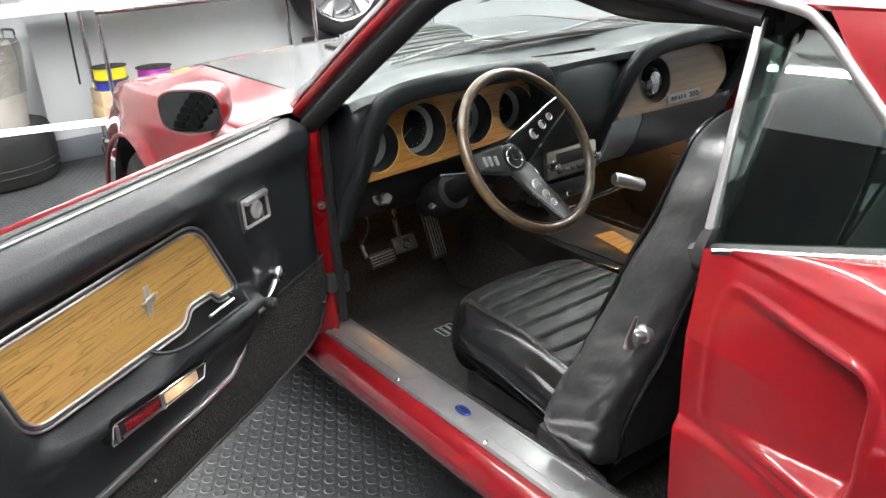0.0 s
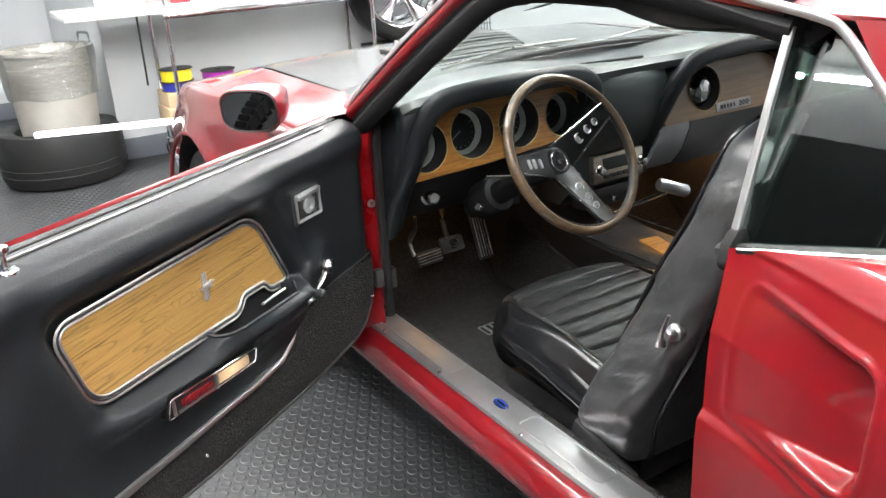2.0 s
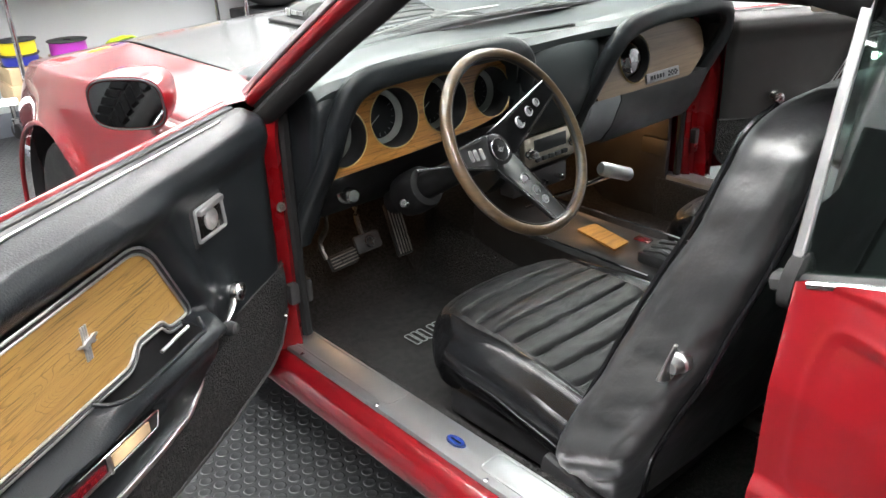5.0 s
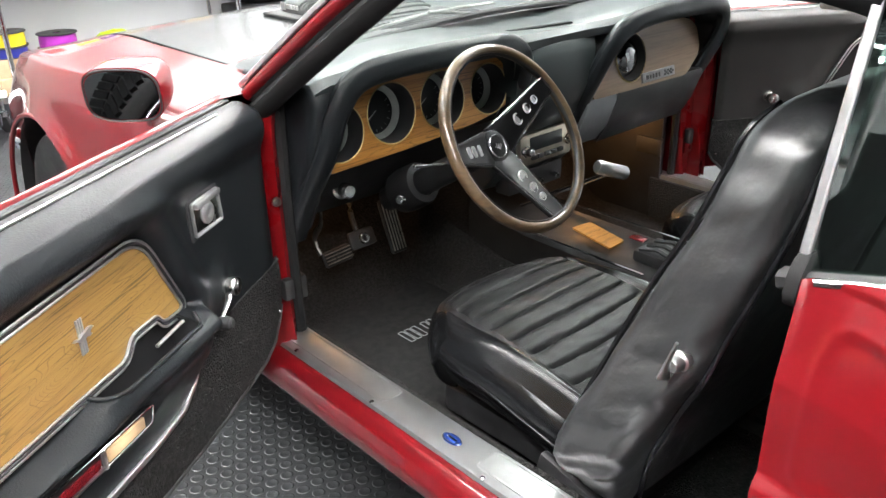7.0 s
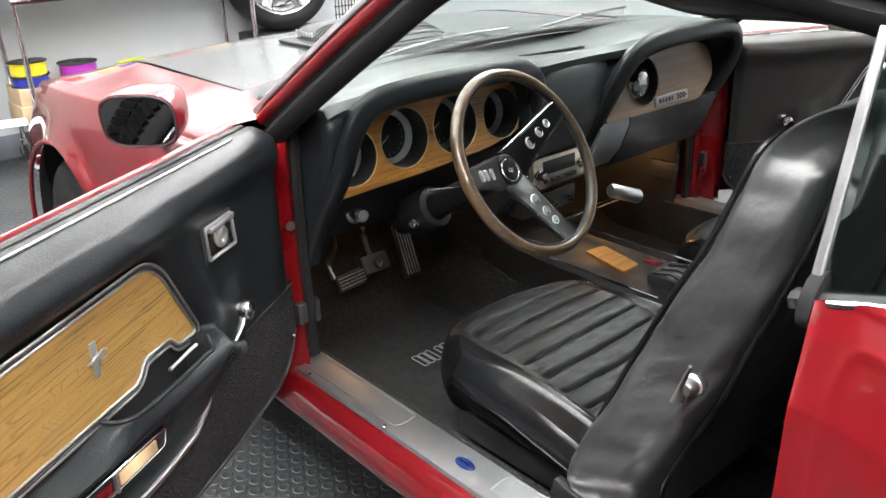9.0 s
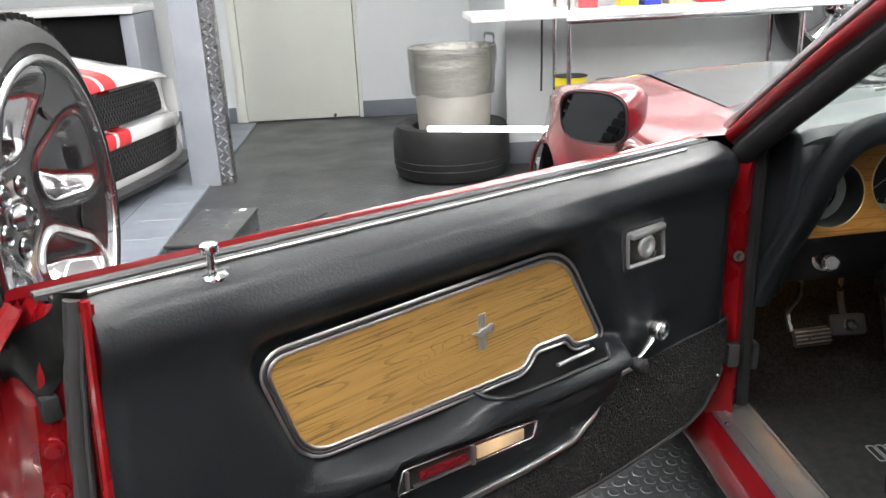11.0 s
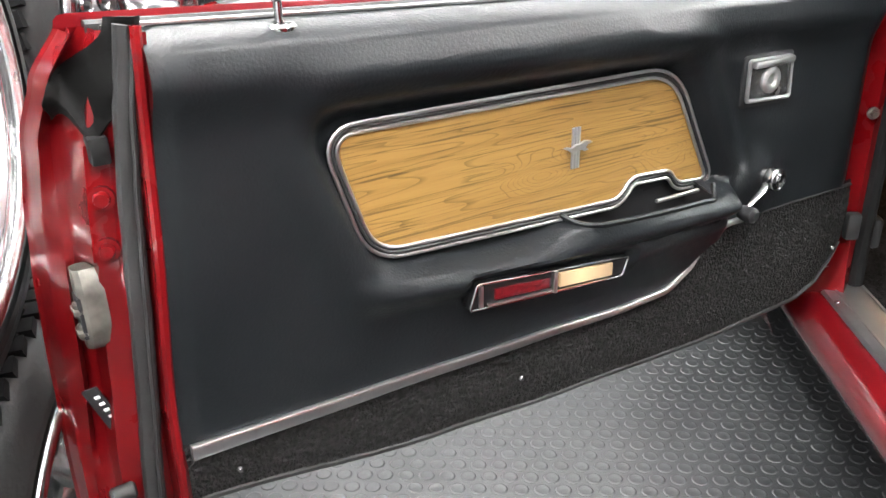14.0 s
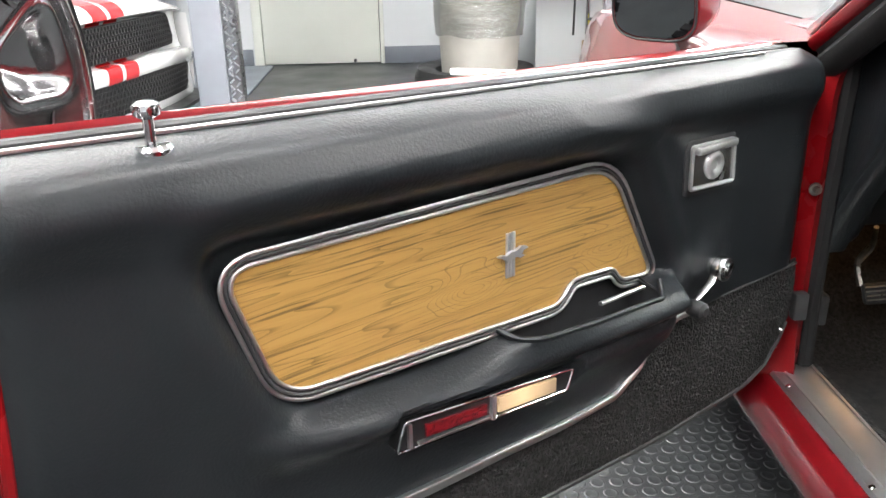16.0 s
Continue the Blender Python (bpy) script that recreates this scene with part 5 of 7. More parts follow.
    sweep_low = [Vector((u, 0.006, carpet_low(u))) for u in np.linspace(-0.004, 1.078, 70)]
    part("carpet_edge", sweep(bmesh.new(), sweep_low, ring_profile(0.006, 0.008, 6)), RUBBER, carpet)
    for u, z in ((0.668, 0.432), (0.018, 0.437), (1.03, 0.462)):
        bm = lathe(bmesh.new(), [(0, 0.004), (0.0025, 0.004), (0.0045, 0.001), (0.0045, -0.002)], aim((u, 0.011, z), (0, 1, 0)), 10)
        part("screw", bm, DULL_CHROME, carpet)
    strip = [Vector((u, 0.014, trim_line(u))) for u in np.linspace(0.245, 1.074, 90)]
    part("lower_strip", sweep(bmesh.new(), strip, lambda t: ring_profile(0.007 + 0.009 * t, 0.009, 16, 5), up=(0, 1, 0)), BRIGHT, shell, "satin bright strip over the carpet")
    strip = [Vector((u, 0.010, trim_line(u))) for u in np.linspace(0.0, 0.25, 16)]
    part("lower_seam", sweep(bmesh.new(), strip, ring_profile(0.005, 0.006, 6), up=(0, 1, 0)), RUBBER, shell)
    # applique with bright double frame
    bm = prism(bmesh.new(), PANEL, -0.006, -0.001)
    part("wood_applique", bm, WOOD, shell, "teak-grain applique", smooth=False)

    def grown(poly, d):
        out = []
        k = len(poly)
        for i in range(k):
            a, b = Vector(poly[i - 1]), Vector(poly[(i + 1) % k])
            t = (b - a).normalized()
            out.append((poly[i][0] - t.y * d, poly[i][1] + t.x * d))
        return out

    turn = 1 if inside_dist(grown(PANEL, 0.004)[3], PANEL) < 0 else -1
    for d, w, y, mm, nm in ((0.0015, 0.0042, 0.0010, BRIGHT, "inner_moulding"), (0.0065, 0.006, 0.0015, BLACK_PLASTIC, "moulding_groove"), (0.0110, 0.0036, 0.0022, BRIGHT, "outer_moulding")):
        ring = [Vector((x, y, z)) for x, z in grown(PANEL, turn * d)]
        part(nm, sweep(bmesh.new(), ring, ring_profile(0.0045, w, 8), up=(0, 1, 0), closed=True), mm, shell)
    # pony emblem as a plain running shape over three bars
    bm = bmesh.new()
    for k, mm in enumerate((-0.0045, 0.0, 0.0045)):
        box(bm, (0.0038, 0.003, 0.050), (0.585 + mm, 0.0, 0.711), 0.0008, seg=1)
    emblem = part("emblem", bm, EMBLEM, shell, "small chrome three-bar emblem", smooth=False)
    body = [(0.606, 0.7140), (0.600, 0.7150), (0.594, 0.7130), (0.588, 0.7160), (0.580, 0.7160), (0.574, 0.7190), (0.566, 0.7175), (0.563, 0.7155), (0.570, 0.7140), (0.573, 0.7100), (0.568, 0.7075), (0.575, 0.7065), (0.580, 0.7090), (0.587, 0.7075), (0.592, 0.7045), (0.595, 0.7085), (0.600, 0.7118)]
    part("emblem_figure", prism(bmesh.new(), body, 0.001, 0.0045), EMBLEM, emblem, smooth=False)
    # pull cup
    bm = sweep(bmesh.new(), [Vector((u, 0.016 - 0.010 * (u - 0.35), 0.618 + 0.02 * (u - 0.37))) for u in np.linspace(0.378, 0.455, 8)], ring_profile(0.006, 0.005, 8, 3))
    part("pull_edge", bm, BRIGHT, shell, "bright edge of the pull cup")
    bm = bmesh.new()
    ends = np.linspace(0.372, 0.601, 16)
    lip = lambda u: min(0.046, relief(u, ledge(u)) - 0.0005)
    loft(bm, [[Vector((u, y, ledge(u) + z)) for y, z in ((-0.010, 0.018), (-0.010, -0.050), (0.022, -0.056), (lip(u), 0.0015))] for u in ends], cap=False, closed_ring=False)
    for u in (ends[0], ends[-1]):
        bm.faces.new([bm.verts.new((u, y, ledge(u) + z)) for y, z in ((-0.010, 0.018), (-0.010, -0.050), (0.022, -0.056), (lip(u), 0.0015))])
    part("pull_cup", bm, BLACK_PLASTIC, shell, "deep black pull cup")
    rim_line = [Vector((0.362, 0.026, ledge(0.36) + 0.014)), Vector((0.368, 0.034, ledge(0.36) + 0.006))] + [Vector((u, lip(u), ledge(u) + 0.001)) for u in np.linspace(0.378, 0.585, 14)] + [Vector((0.597, lip(0.597) - 0.002, ledge(0.6) + 0.003)), Vector((0.606, lip(0.606) - 0.008, ledge(0.6) + 0.010))]
    part("cup_lip", sweep(bmesh.new(), catmull(rim_line, 4), ring_profile(0.007, 0.007, 8)), VINYL, shell)
    # door release
    bm = bmesh.new()
    sq = rounded([(0.312, 0.716), (0.314, 0.786), (0.211, 0.783), (0.205, 0.711)], 0.008, 4)
    rel = part("release_bezel", prism(bmesh.new(), sq, 0.006, 0.015, bevel=0.002), BLACK_PLASTIC, shell, "black door release recess")
    bm.free()
    fr = rounded([(0.304, 0.725), (0.306, 0.778), (0.219, 0.775), (0.214, 0.720)], 0.004, 3)
    part("release_frame", sweep(bmesh.new(), [Vector((x, 0.018, z)) for x, z in fr], ring_profile(0.006, 0.006, 6), up=(0, 1, 0), closed=True), EMBLEM, rel)
    part("release_plate", prism(bmesh.new(), rounded([(0.300, 0.728), (0.302, 0.775), (0.223, 0.772), (0.219, 0.724)], 0.003, 2), 0.0155, 0.0175), DULL_CHROME, rel)
    bm = lathe(bmesh.new(), [(0, 0.002), (0.006, 0.002), (0.009, 0.005), (0.013, 0.006), (0.016, 0.005), (0.018, 0.003), (0.018, 0)], aim((0.258, 0.0165, 0.748), (0, 1, 0)), 20)
    part("release_finger_cup", bm, EMBLEM, rel)
    bm = box(bmesh.new(), (0.080, 0.010, 0.010), (0.262, 0.022, 0.773), 0.003)
    part("release_lever", bm, EMBLEM, rel)
    # window crank
    c0 = Vector((0.246, 0.012, 0.612))
    bm = lathe(bmesh.new(), [(0.012, -0.012), (0.021, -0.010), (0.019, 0.002), (0.012, 0.010), (0.012, 0.016), (0.0155, 0.018), (0.0165, 0.021), (0.0165, 0.031), (0.0150, 0.0335), (0.0125, 0.034), (0.0115, 0.0328), (0.0, 0.0328)], aim(c0, (0, 1, 0)), 28)
    crank = part("window_crank", bm, DULL_CHROME, shell, "chrome window crank")
    bm = sweep(bmesh.new(), [c0 + Vector((0.006, 0.020, -0.004)), c0 + Vector((0.024, 0.026, -0.014)), c0 + Vector((0.042, 0.026, -0.024)), c0 + Vector((0.060, 0.024, -0.034))], lambda t: ring_profile(0.006, 0.012 - 0.004 * t, 8, 3), up=(0, 1, 0))
    part("crank_arm", bm, DULL_CHROME, crank)
    bm = lathe(bmesh.new(), [(0, 0), (0.007, 0.001), (0.010, 0.005), (0.0115, 0.015), (0.0105, 0.024), (0.006, 0.028), (0, 0.028)], aim(c0 + Vector((0.061, 0.020, -0.035)), (0, 1, 0)), 18)
    part("crank_knob", bm, BLACK_PLASTIC, crank, "black crank knob")
    bm = lathe(bmesh.new(), [(0, 0.0030), (0.0035, 0.0030), (0.0042, 0.0022), (0.0085, 0.0028), (0.0092, 0.0020), (0.0120, 0.0014), (0.0125, 0)], aim(c0 + Vector((0, 0.0328, 0)), (0, 1, 0)), 16)
    part("crank_cap", bm, DULL_CHROME, crank)
    # courtesy lamp with red reflector
    q = LAMP_Q
    lamp = part("lamp_housing", prism(bmesh.new(), rounded(q, 0.004, 3), 0.018, 0.034, bevel=0.002), COLUMN_BLACK, shell, "courtesy lamp housing")
    part("lamp_frame", sweep(bmesh.new(), [Vector((x, 0.0345, z)) for x, z in rounded(q, 0.004, 3)], ring_profile(0.0032, 0.0040, 8, 2), up=(0, 1, 0), closed=True), CHROME, lamp)

    def lens(u0, u1, f0=0.22, f1=0.78):
        lo = lambda u: 0.566 - 0.022 * (0.762 - u) / 0.233
        hi = lambda u: 0.596 - 0.028 * (0.752 - u) / 0.232
        return [(u0, lo(u0) + (hi(u0) - lo(u0)) * f0), (u0, lo(u0) + (hi(u0) - lo(u0)) * f1), (u1, lo(u1) + (hi(u1) - lo(u1)) * f1), (u1, lo(u1) + (hi(u1) - lo(u1)) * f0)]

    part("red_reflector", prism(bmesh.new(), lens(0.728, 0.650, 0.30, 0.72), 0.033, 0.037), RED_LENS, lamp, "dark red reflector", smooth=False)
    part("lamp_lens", prism(bmesh.new(), lens(0.634, 0.549, 0.20, 0.84), 0.033, 0.0375), LAMP_LENS, lamp, "lit warm white lens", smooth=False)
    bm = prism(bmesh.new(), lens(0.644, 0.639, 0.0, 1.0), 0.034, 0.039)
    part("lamp_divider", bm, BRIGHT, lamp, smooth=False)
    bm = prism(bmesh.new(), lens(0.7495, 0.7455, 0.08, 0.95), 0.034, 0.038)
    part("lamp_end", bm, BRIGHT, lamp, smooth=False)
    bm = prism(bmesh.new(), lens(0.738, 0.645, 0.10, 0.18), 0.034, 0.038)
    part("lamp_edge", bm, BRIGHT, lamp, smooth=False)
    # belt trim: bright strip, felt and lock knob
    bm = sweep(bmesh.new(), [Vector((u, -0.020, belt(u) + 0.001)) for u in np.linspace(0.11, 1.052, 40)], ring_profile(0.004, 0.004, 8, 3))
    part("belt_strip", bm, BRIGHT, shell, "thin bright strip along the window slot")
    bm = sweep(bmesh.new(), [Vector((u, -0.036, belt(u) - 0.006)) for u in np.linspace(0.0, 1.075, 40)], ring_profile(0.022, 0.010, 8, 3))
    part("window_felt", bm, RUBBER, shell)
    bm = sweep(bmesh.new(), [Vector((u, -0.055, belt(u) - 0.004)) for u in np.linspace(0.0, 1.085, 40)], ring_profile(0.014, 0.012, 8, 3))
    part("outer_felt", bm, RUBBER, shell)
    bm = lathe(bmesh.new(), [(0.006, 0.003), (0.013, 0.003), (0.016, 0), (0.016, -0.003), (0.006, -0.003)], Matrix.Translation((0.933, -0.010, 0.8850)), 20, closed=True)
    lock = part("lock_grommet", bm, CHROME, shell, "chrome lock knob")
    bm = lathe(bmesh.new(), [(0, -0.01), (0.0042, -0.01), (0.0042, 0.020), (0.0095, 0.023), (0.0105, 0.027), (0.0095, 0.031), (0.006, 0.033), (0, 0.0335)], Matrix.Translation((0.933, -0.010, 0.8860)), 16)
    part("lock_knob", bm, CHROME, lock)
    return shell


driver_door = make_door()
# mirror on the driver's door
secs = []
for t in np.linspace(0, 1, 12):
    k = (1 - t ** 2.6) ** 0.5 if t < 1 else 0.05
    k = max(k, 0.06)
    secs.append([Vector((0.030 - 0.125 * t, 0.066 * k * math.copysign(abs(math.cos(a)) ** 0.62, math.cos(a)), 0.046 * k * math.copysign(abs(math.sin(a)) ** 0.62, math.sin(a)))) for a in np.linspace(0, 2 * math.pi, 37)[:-1]])
M_MIR = M_DOOR @ Matrix.Translation((0.207, -0.111, 0.929)) @ pose(0, 0, 0, 0, 7, 7) @ Matrix.Diagonal((0.95, 0.96, 0.96, 1))
mirror = part("side_mirror", loft(bmesh.new(), secs), RED, car, "red bullet-shaped side mirror", m=M_MIR)
inner = [Vector((0.0285, 0.060 * math.copysign(abs(math.cos(a)) ** 0.62, math.cos(a)), 0.040 * math.copysign(abs(math.sin(a)) ** 0.62, math.sin(a)))) for a in np.linspace(0, 2 * math.pi, 37)[:-1]]
bm = loft(bmesh.new(), [inner, [p + Vector((0.0035, 0, 0)) for p in inner]])
part("mirror_glass", bm, MIRROR_GLASS, mirror, "dark reflecting mirror glass", m=M_MIR)
bm = sweep(bmesh.new(), [p + Vector((0.003, 0, 0)) for p in [Vector((q.x, q.y * 1.05, q.z * 1.08)) for q in inner]], ring_profile(0.0032, 0.004, 6), up=(1, 0, 0), closed=True)
part("mirror_rim", bm, BLACK_PLASTIC, mirror, m=M_MIR)
bm = loft(bmesh.new(), [[M_DOOR @ Vector((0.150 + dx * w + 0.035 * t, -0.092 - 0.018 * t + dy * w * 0.6, 0.862 + 0.040 * t)) for dx, dy in ((1, 0), (0.7, 0.7), (0, 1), (-0.7, 0.7), (-1, 0), (-0.7, -0.7), (0, -1), (0.7, -0.7))] for t, w in ((0, 0.042), (0.2, 0.032), (0.55, 0.024), (1, 0.024))])
part("mirror_foot", bm, RED, mirror)

# the passenger's door mirrors the driver's
flip = Matrix.Diagonal((-1, 1, 1, 1))
pdoor = copy_thing(driver_door, Matrix.Translation((0.055, -0.033, -0.033)) @ flip @ M_DOOR)
for ob in [o for o in pdoor.children if o.name.startswith(("release_bezel", "wood_applique", "applique_moulding", "emblem"))]:
    for sub in list(ob.children):
        bpy.data.objects.remove(sub)
    bpy.data.objects.remove(ob)
# passenger trim takes the vinyl whose colour is raised in place of light
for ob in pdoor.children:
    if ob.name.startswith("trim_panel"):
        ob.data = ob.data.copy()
        ob.data.materials[0] = LIGHTENED_VINYL
    elif ob.name.startswith("window_crank"):
        ob.location.x -= 0.08
tagged(pdoor, "open red passenger's door with black trim panel")


# ---- inside the car ----
# floor, toe board, tunnel
bm = bmesh.new()
grid(bm, lambda u, v: Vector((-0.655 + 1.31 * u, 0.62 - 2.1 * v, 0.205 + 0.36 * step(0.22, 0.60, 0.62 - 2.1 * v) + 0.0015 * noise.noise(Vector((u * 60, v * 90, 0))))), 50, 70)
part("floor_carpet", bm, CARPET, car, "black cut-pile floor carpet")
bm = bmesh.new()
grid(bm, lambda u, v: Vector((-0.64 + 1.28 * u, 0.58, 0.2 + 0.60 * v)), 8, 6)
part("firewall", bm, BLACK_PLASTIC, car)
for s in (-1, 1):
    bm = box(bmesh.new(), (0.02, 0.62, 0.70), (s * 0.668, 0.33, 0.50), 0.004)
    kick = part("kick_panel", bm, BLACK_PLASTIC, car)
    bm = box(bmesh.new(), (0.016, 0.095, 0.055), (s * 0.655, 0.06, 0.435), 0.006)
    part("kick_vent", bm, RUBBER, kick)
bm = box(bmesh.new(), (1.30, 0.02, 0.50), (0, -1.42, 0.42), 0.006)
part("rear_seat_back", bm, VINYL, car)
bm = box(bmesh.new(), (1.26, 0.40, 0.18), (0, -1.22, 0.30), 0.04)
part("rear_seat", bm, SEAT_VINYL, car)
mat_pts = rounded([(-0.625, 0.20), (-0.155, 0.20), (-0.150, -0.30), (-0.60, -0.30)], 0.05, 5)
bm = bmesh.new()
a = [bm.verts.new((x, y, 0.208 + 0.36 * step(0.22, 0.60, y))) for x, y in mat_pts]
bm.faces.new(a)
bmesh.ops.triangulate(bm, faces=bm.faces[:])
solidify(bm, 0.008)
fmat = part("floor_mat", bm, MAT, car, "black floor mat with silver embroidery")
for k in range(6):
    dx, ln = -0.405 + k * 0.019 + (0.012 if k > 2 else 0), 0.052
    bm = bmesh.new()
    sweep(bm, [Vector((dx + x, -0.012 + y, 0.2185)) for x, y in rounded([(-0.007, -ln / 2), (0.007, -ln / 2), (0.007, ln / 2), (-0.007, ln / 2)], 0.004, 3)], ring_profile(0.0026, 0.002, 5), closed=True)
    part("embroidery", bm, GAUGE_MARK, fmat)
bm = bmesh.new()
secs = []
for y in np.linspace(0.45, -1.1, 24):
    h = 0.335 + 0.10 * step(-0.1, 0.45, y)
    secs.append([Vector((x, y, z)) for x, z in ((-0.17, 0.2), (-0.135, h - 0.06), (-0.10, h - 0.01), (-0.05, h), (0.05, h), (0.10, h - 0.01), (0.135, h - 0.06), (0.17, 0.2))])
loft(bm, secs)
part("tunnel", bm, CARPET, car, "carpeted transmission tunnel")

# console with applique tops and shifter
secs = []
for y, w, h in ((0.10, 0.10, 0.46), (0.02, 0.105, 0.435), (-0.10, 0.11, 0.420), (-0.45, 0.11, 0.415), (-0.55, 0.11, 0.46), (-0.80, 0.11, 0.475), (-0.95, 0.10, 0.47)):
    secs.append([Vector((0.01 + x * w, y, z)) for x, z in ((-1, 0.30), (-1, h - 0.03), (-0.95, h - 0.008), (-0.85, h), (0.85, h), (0.95, h - 0.008), (1, h - 0.03), (1, 0.30))])
console = part("console", loft(bmesh.new(), secs), CONSOLE_BLACK, car, "black centre console with applique tops")
bm = prism(bmesh.new(), rounded([(-0.044, -0.320), (0.015, -0.317), (0.047, -0.191), (-0.012, -0.181)], 0.006, 4), 0.0, 0.004, m=pose(0, 0, 0.4335, -90, 0, 0))
part("console_applique", bm, WOOD_DASH, console, "small teak-grain applique")
bm = prism(bmesh.new(), rounded([(-0.03, -0.56), (0.04, -0.56), (0.04, -0.50), (-0.03, -0.50)], 0.01, 4), 0.0, 0.004, m=pose(0, 0, 0.470, -90, 0, 0))
part("console_applique", bm, WOOD_DASH, console)
bm = box(bmesh.new(), (0.10, 0.11, 0.030), (0.02, -0.425, 0.428), 0.008)
part("ash_tray", bm, BLACK_PLASTIC, console)
for k in range(3):
    bm = sweep(bmesh.new(), [Vector((-0.02 + 0.03 * k, -0.385, 0.445)), Vector((-0.02 + 0.03 * k, -0.43, 0.455)), Vector((-0.02 + 0.03 * k, -0.47, 0.447))], ring_profile(0.016, 0.010, 6))
    part("belt_buckle", bm, BLACK_PLASTIC, console)
bm = box(bmesh.new(), (0.022, 0.04, 0.004), (0.045, -0.335, 0.4345), 0.001)
part("red_tag", bm, RED_LENS, console)
for s in (-1, 1):
    bm = sweep(bmesh.new(), [Vector((0.01 + s * 0.107, y, 0.429)) for y in (0.0, -0.1, -0.45)], ring_profile(0.006, 0.006, 6))
    part("console_strip", bm, CHROME, console, "thin bright console strip")
bm = rod(bmesh.new(), (-0.030, -0.030, 0.455), (0.010, -0.268, 0.590), 0.0055)
shifter = part("shift_lever", bm, CHROME, car, "chrome shift lever with grey T handle")
bm = lathe(bmesh.new(), [(0, 0), (0.013, 0.001), (0.0165, 0.006), (0.0165, 0.086), (0.013, 0.091), (0, 0.092)], aim((-0.030, -0.258, 0.612), (0.90, -0.24, -0.34)), 16)
part("shift_handle", bm, BRIGHT, shifter, "ribbed bright T handle")


# dash
def dash_top(x):
    return 0.895 + 0.018 * math.exp(-((x + 0.36) / 0.22) ** 4) + 0.014 * math.exp(-((x - 0.45) / 0.22) ** 4) - 0.050 * step(0.62, 0.76, abs(x))


def dash_face(x):
    """How far the upper edge of the dash comes towards the seats."""
    return -0.092 - 0.018 * math.exp(-((x + 0.37) / 0.30) ** 6) - 0.033 * math.exp(-((x - 0.46) / 0.27) ** 6)


bm = bmesh.new()


def pad(u, v):
    x = -0.662 + 1.387 * u
    zt, yf = dash_top(x), dash_face(x)
    line = [(0.20, zt - 0.012), (0.10, zt - 0.004), (0.0, zt), (yf + 0.045, zt), (yf + 0.014, zt - 0.004), (yf, zt - 0.018), (yf + 0.004, zt - 0.036), (yf + 0.030, zt - 0.046), (yf + 0.075, zt - 0.048)]
    s = v * (len(line) - 1)
    i = min(int(s), len(line) - 2)
    t = s - i
    return Vector((x, line[i][0] + (line[i + 1][0] - line[i][0]) * t, line[i][1] + (line[i + 1][1] - line[i][1]) * t))


grid(bm, pad, 90, 32)
dash = part("dashboard", bm, DASH_PAD, car, "black padded twin-cowl dashboard")
bm = box(bmesh.new(), (0.21, 0.014, 0.004), (0, 0, 0), 0.001, pose(-0.01, -0.050, dash_top(0) + 0.0005, 0, 0, -8), seg=1)
part("defroster_slot", bm, GRILLE, dash)
# cowl surrounds of the two pods
left_pod = [(-0.655, 0.030, 0.545), (-0.650, -0.020, 0.640), (-0.640, -0.085, 0.745), (-0.622, -0.110, 0.830), (-0.575, -0.112, 0.880), (-0.48, -0.112, 0.893), (-0.30, -0.112, 0.893), (-0.17, -0.108, 0.885), (-0.105, -0.095, 0.850), (-0.085, -0.075, 0.790), (-0.090, -0.045, 0.720), (-0.105, -0.020, 0.665)]
right_pod = [(0.155, 0.000, 0.575), (0.160, -0.040, 0.660), (0.165, -0.085, 0.750), (0.185, -0.118, 0.830), (0.235, -0.126, 0.872), (0.34, -0.128, 0.890), (0.52, -0.128, 0.890), (0.64, -0.122, 0.880), (0.705, -0.110, 0.845), (0.722, -0.090, 0.780), (0.705, -0.055, 0.700), (0.66, -0.020, 0.61)]
for nm, line in (("instrument_cowl", left_pod), ("glovebox_cowl", right_pod)):
    pts = catmull(line, 6)
    part(nm, sweep(bmesh.new(), pts, ring_profile(0.050, 0.034, 12, 2.6), up=(0, -1, 0.2)), VINYL, dash)
    bm = bmesh.new()
    back = [Vector((p.x * 1.0 + (0.01 if p.x < -0.35 else -0.01), 0.02 + 0.04 * step(0.7, 0.55, p.z), p.z - 0.004)) for p in pts]
    grid(bm, lambda u, v: pts[round(u * (len(pts) - 1))].lerp(back[round(u * (len(pts) - 1))], v), len(pts) - 1, 3)
    part(nm + "_inside", bm, BLACK_PLASTIC, dash)
# left end of the dash
end_line = rounded([(0.15, 0.880), (-0.085, 0.885), (-0.112, 0.85), (-0.090, 0.745), (-0.025, 0.64), (0.025, 0.545), (0.15, 0.52)], [0.002, 0.04, 0.03, 0.06, 0.08, 0.03, 0.002], 6)
mid_y = 0.05
bm = loft(bmesh.new(), [[Vector((x, mid_y + (y - mid_y) * k, 0.70 + (z - 0.70) * k)) for y, z in end_line] for x, k in ((-0.674, 0.80), (-0.673, 0.88), (-0.669, 0.95), (-0.662, 0.985), (-0.648, 1.0), (-0.620, 1.0))])
part("dash_end", bm, VINYL, dash, angle=60)


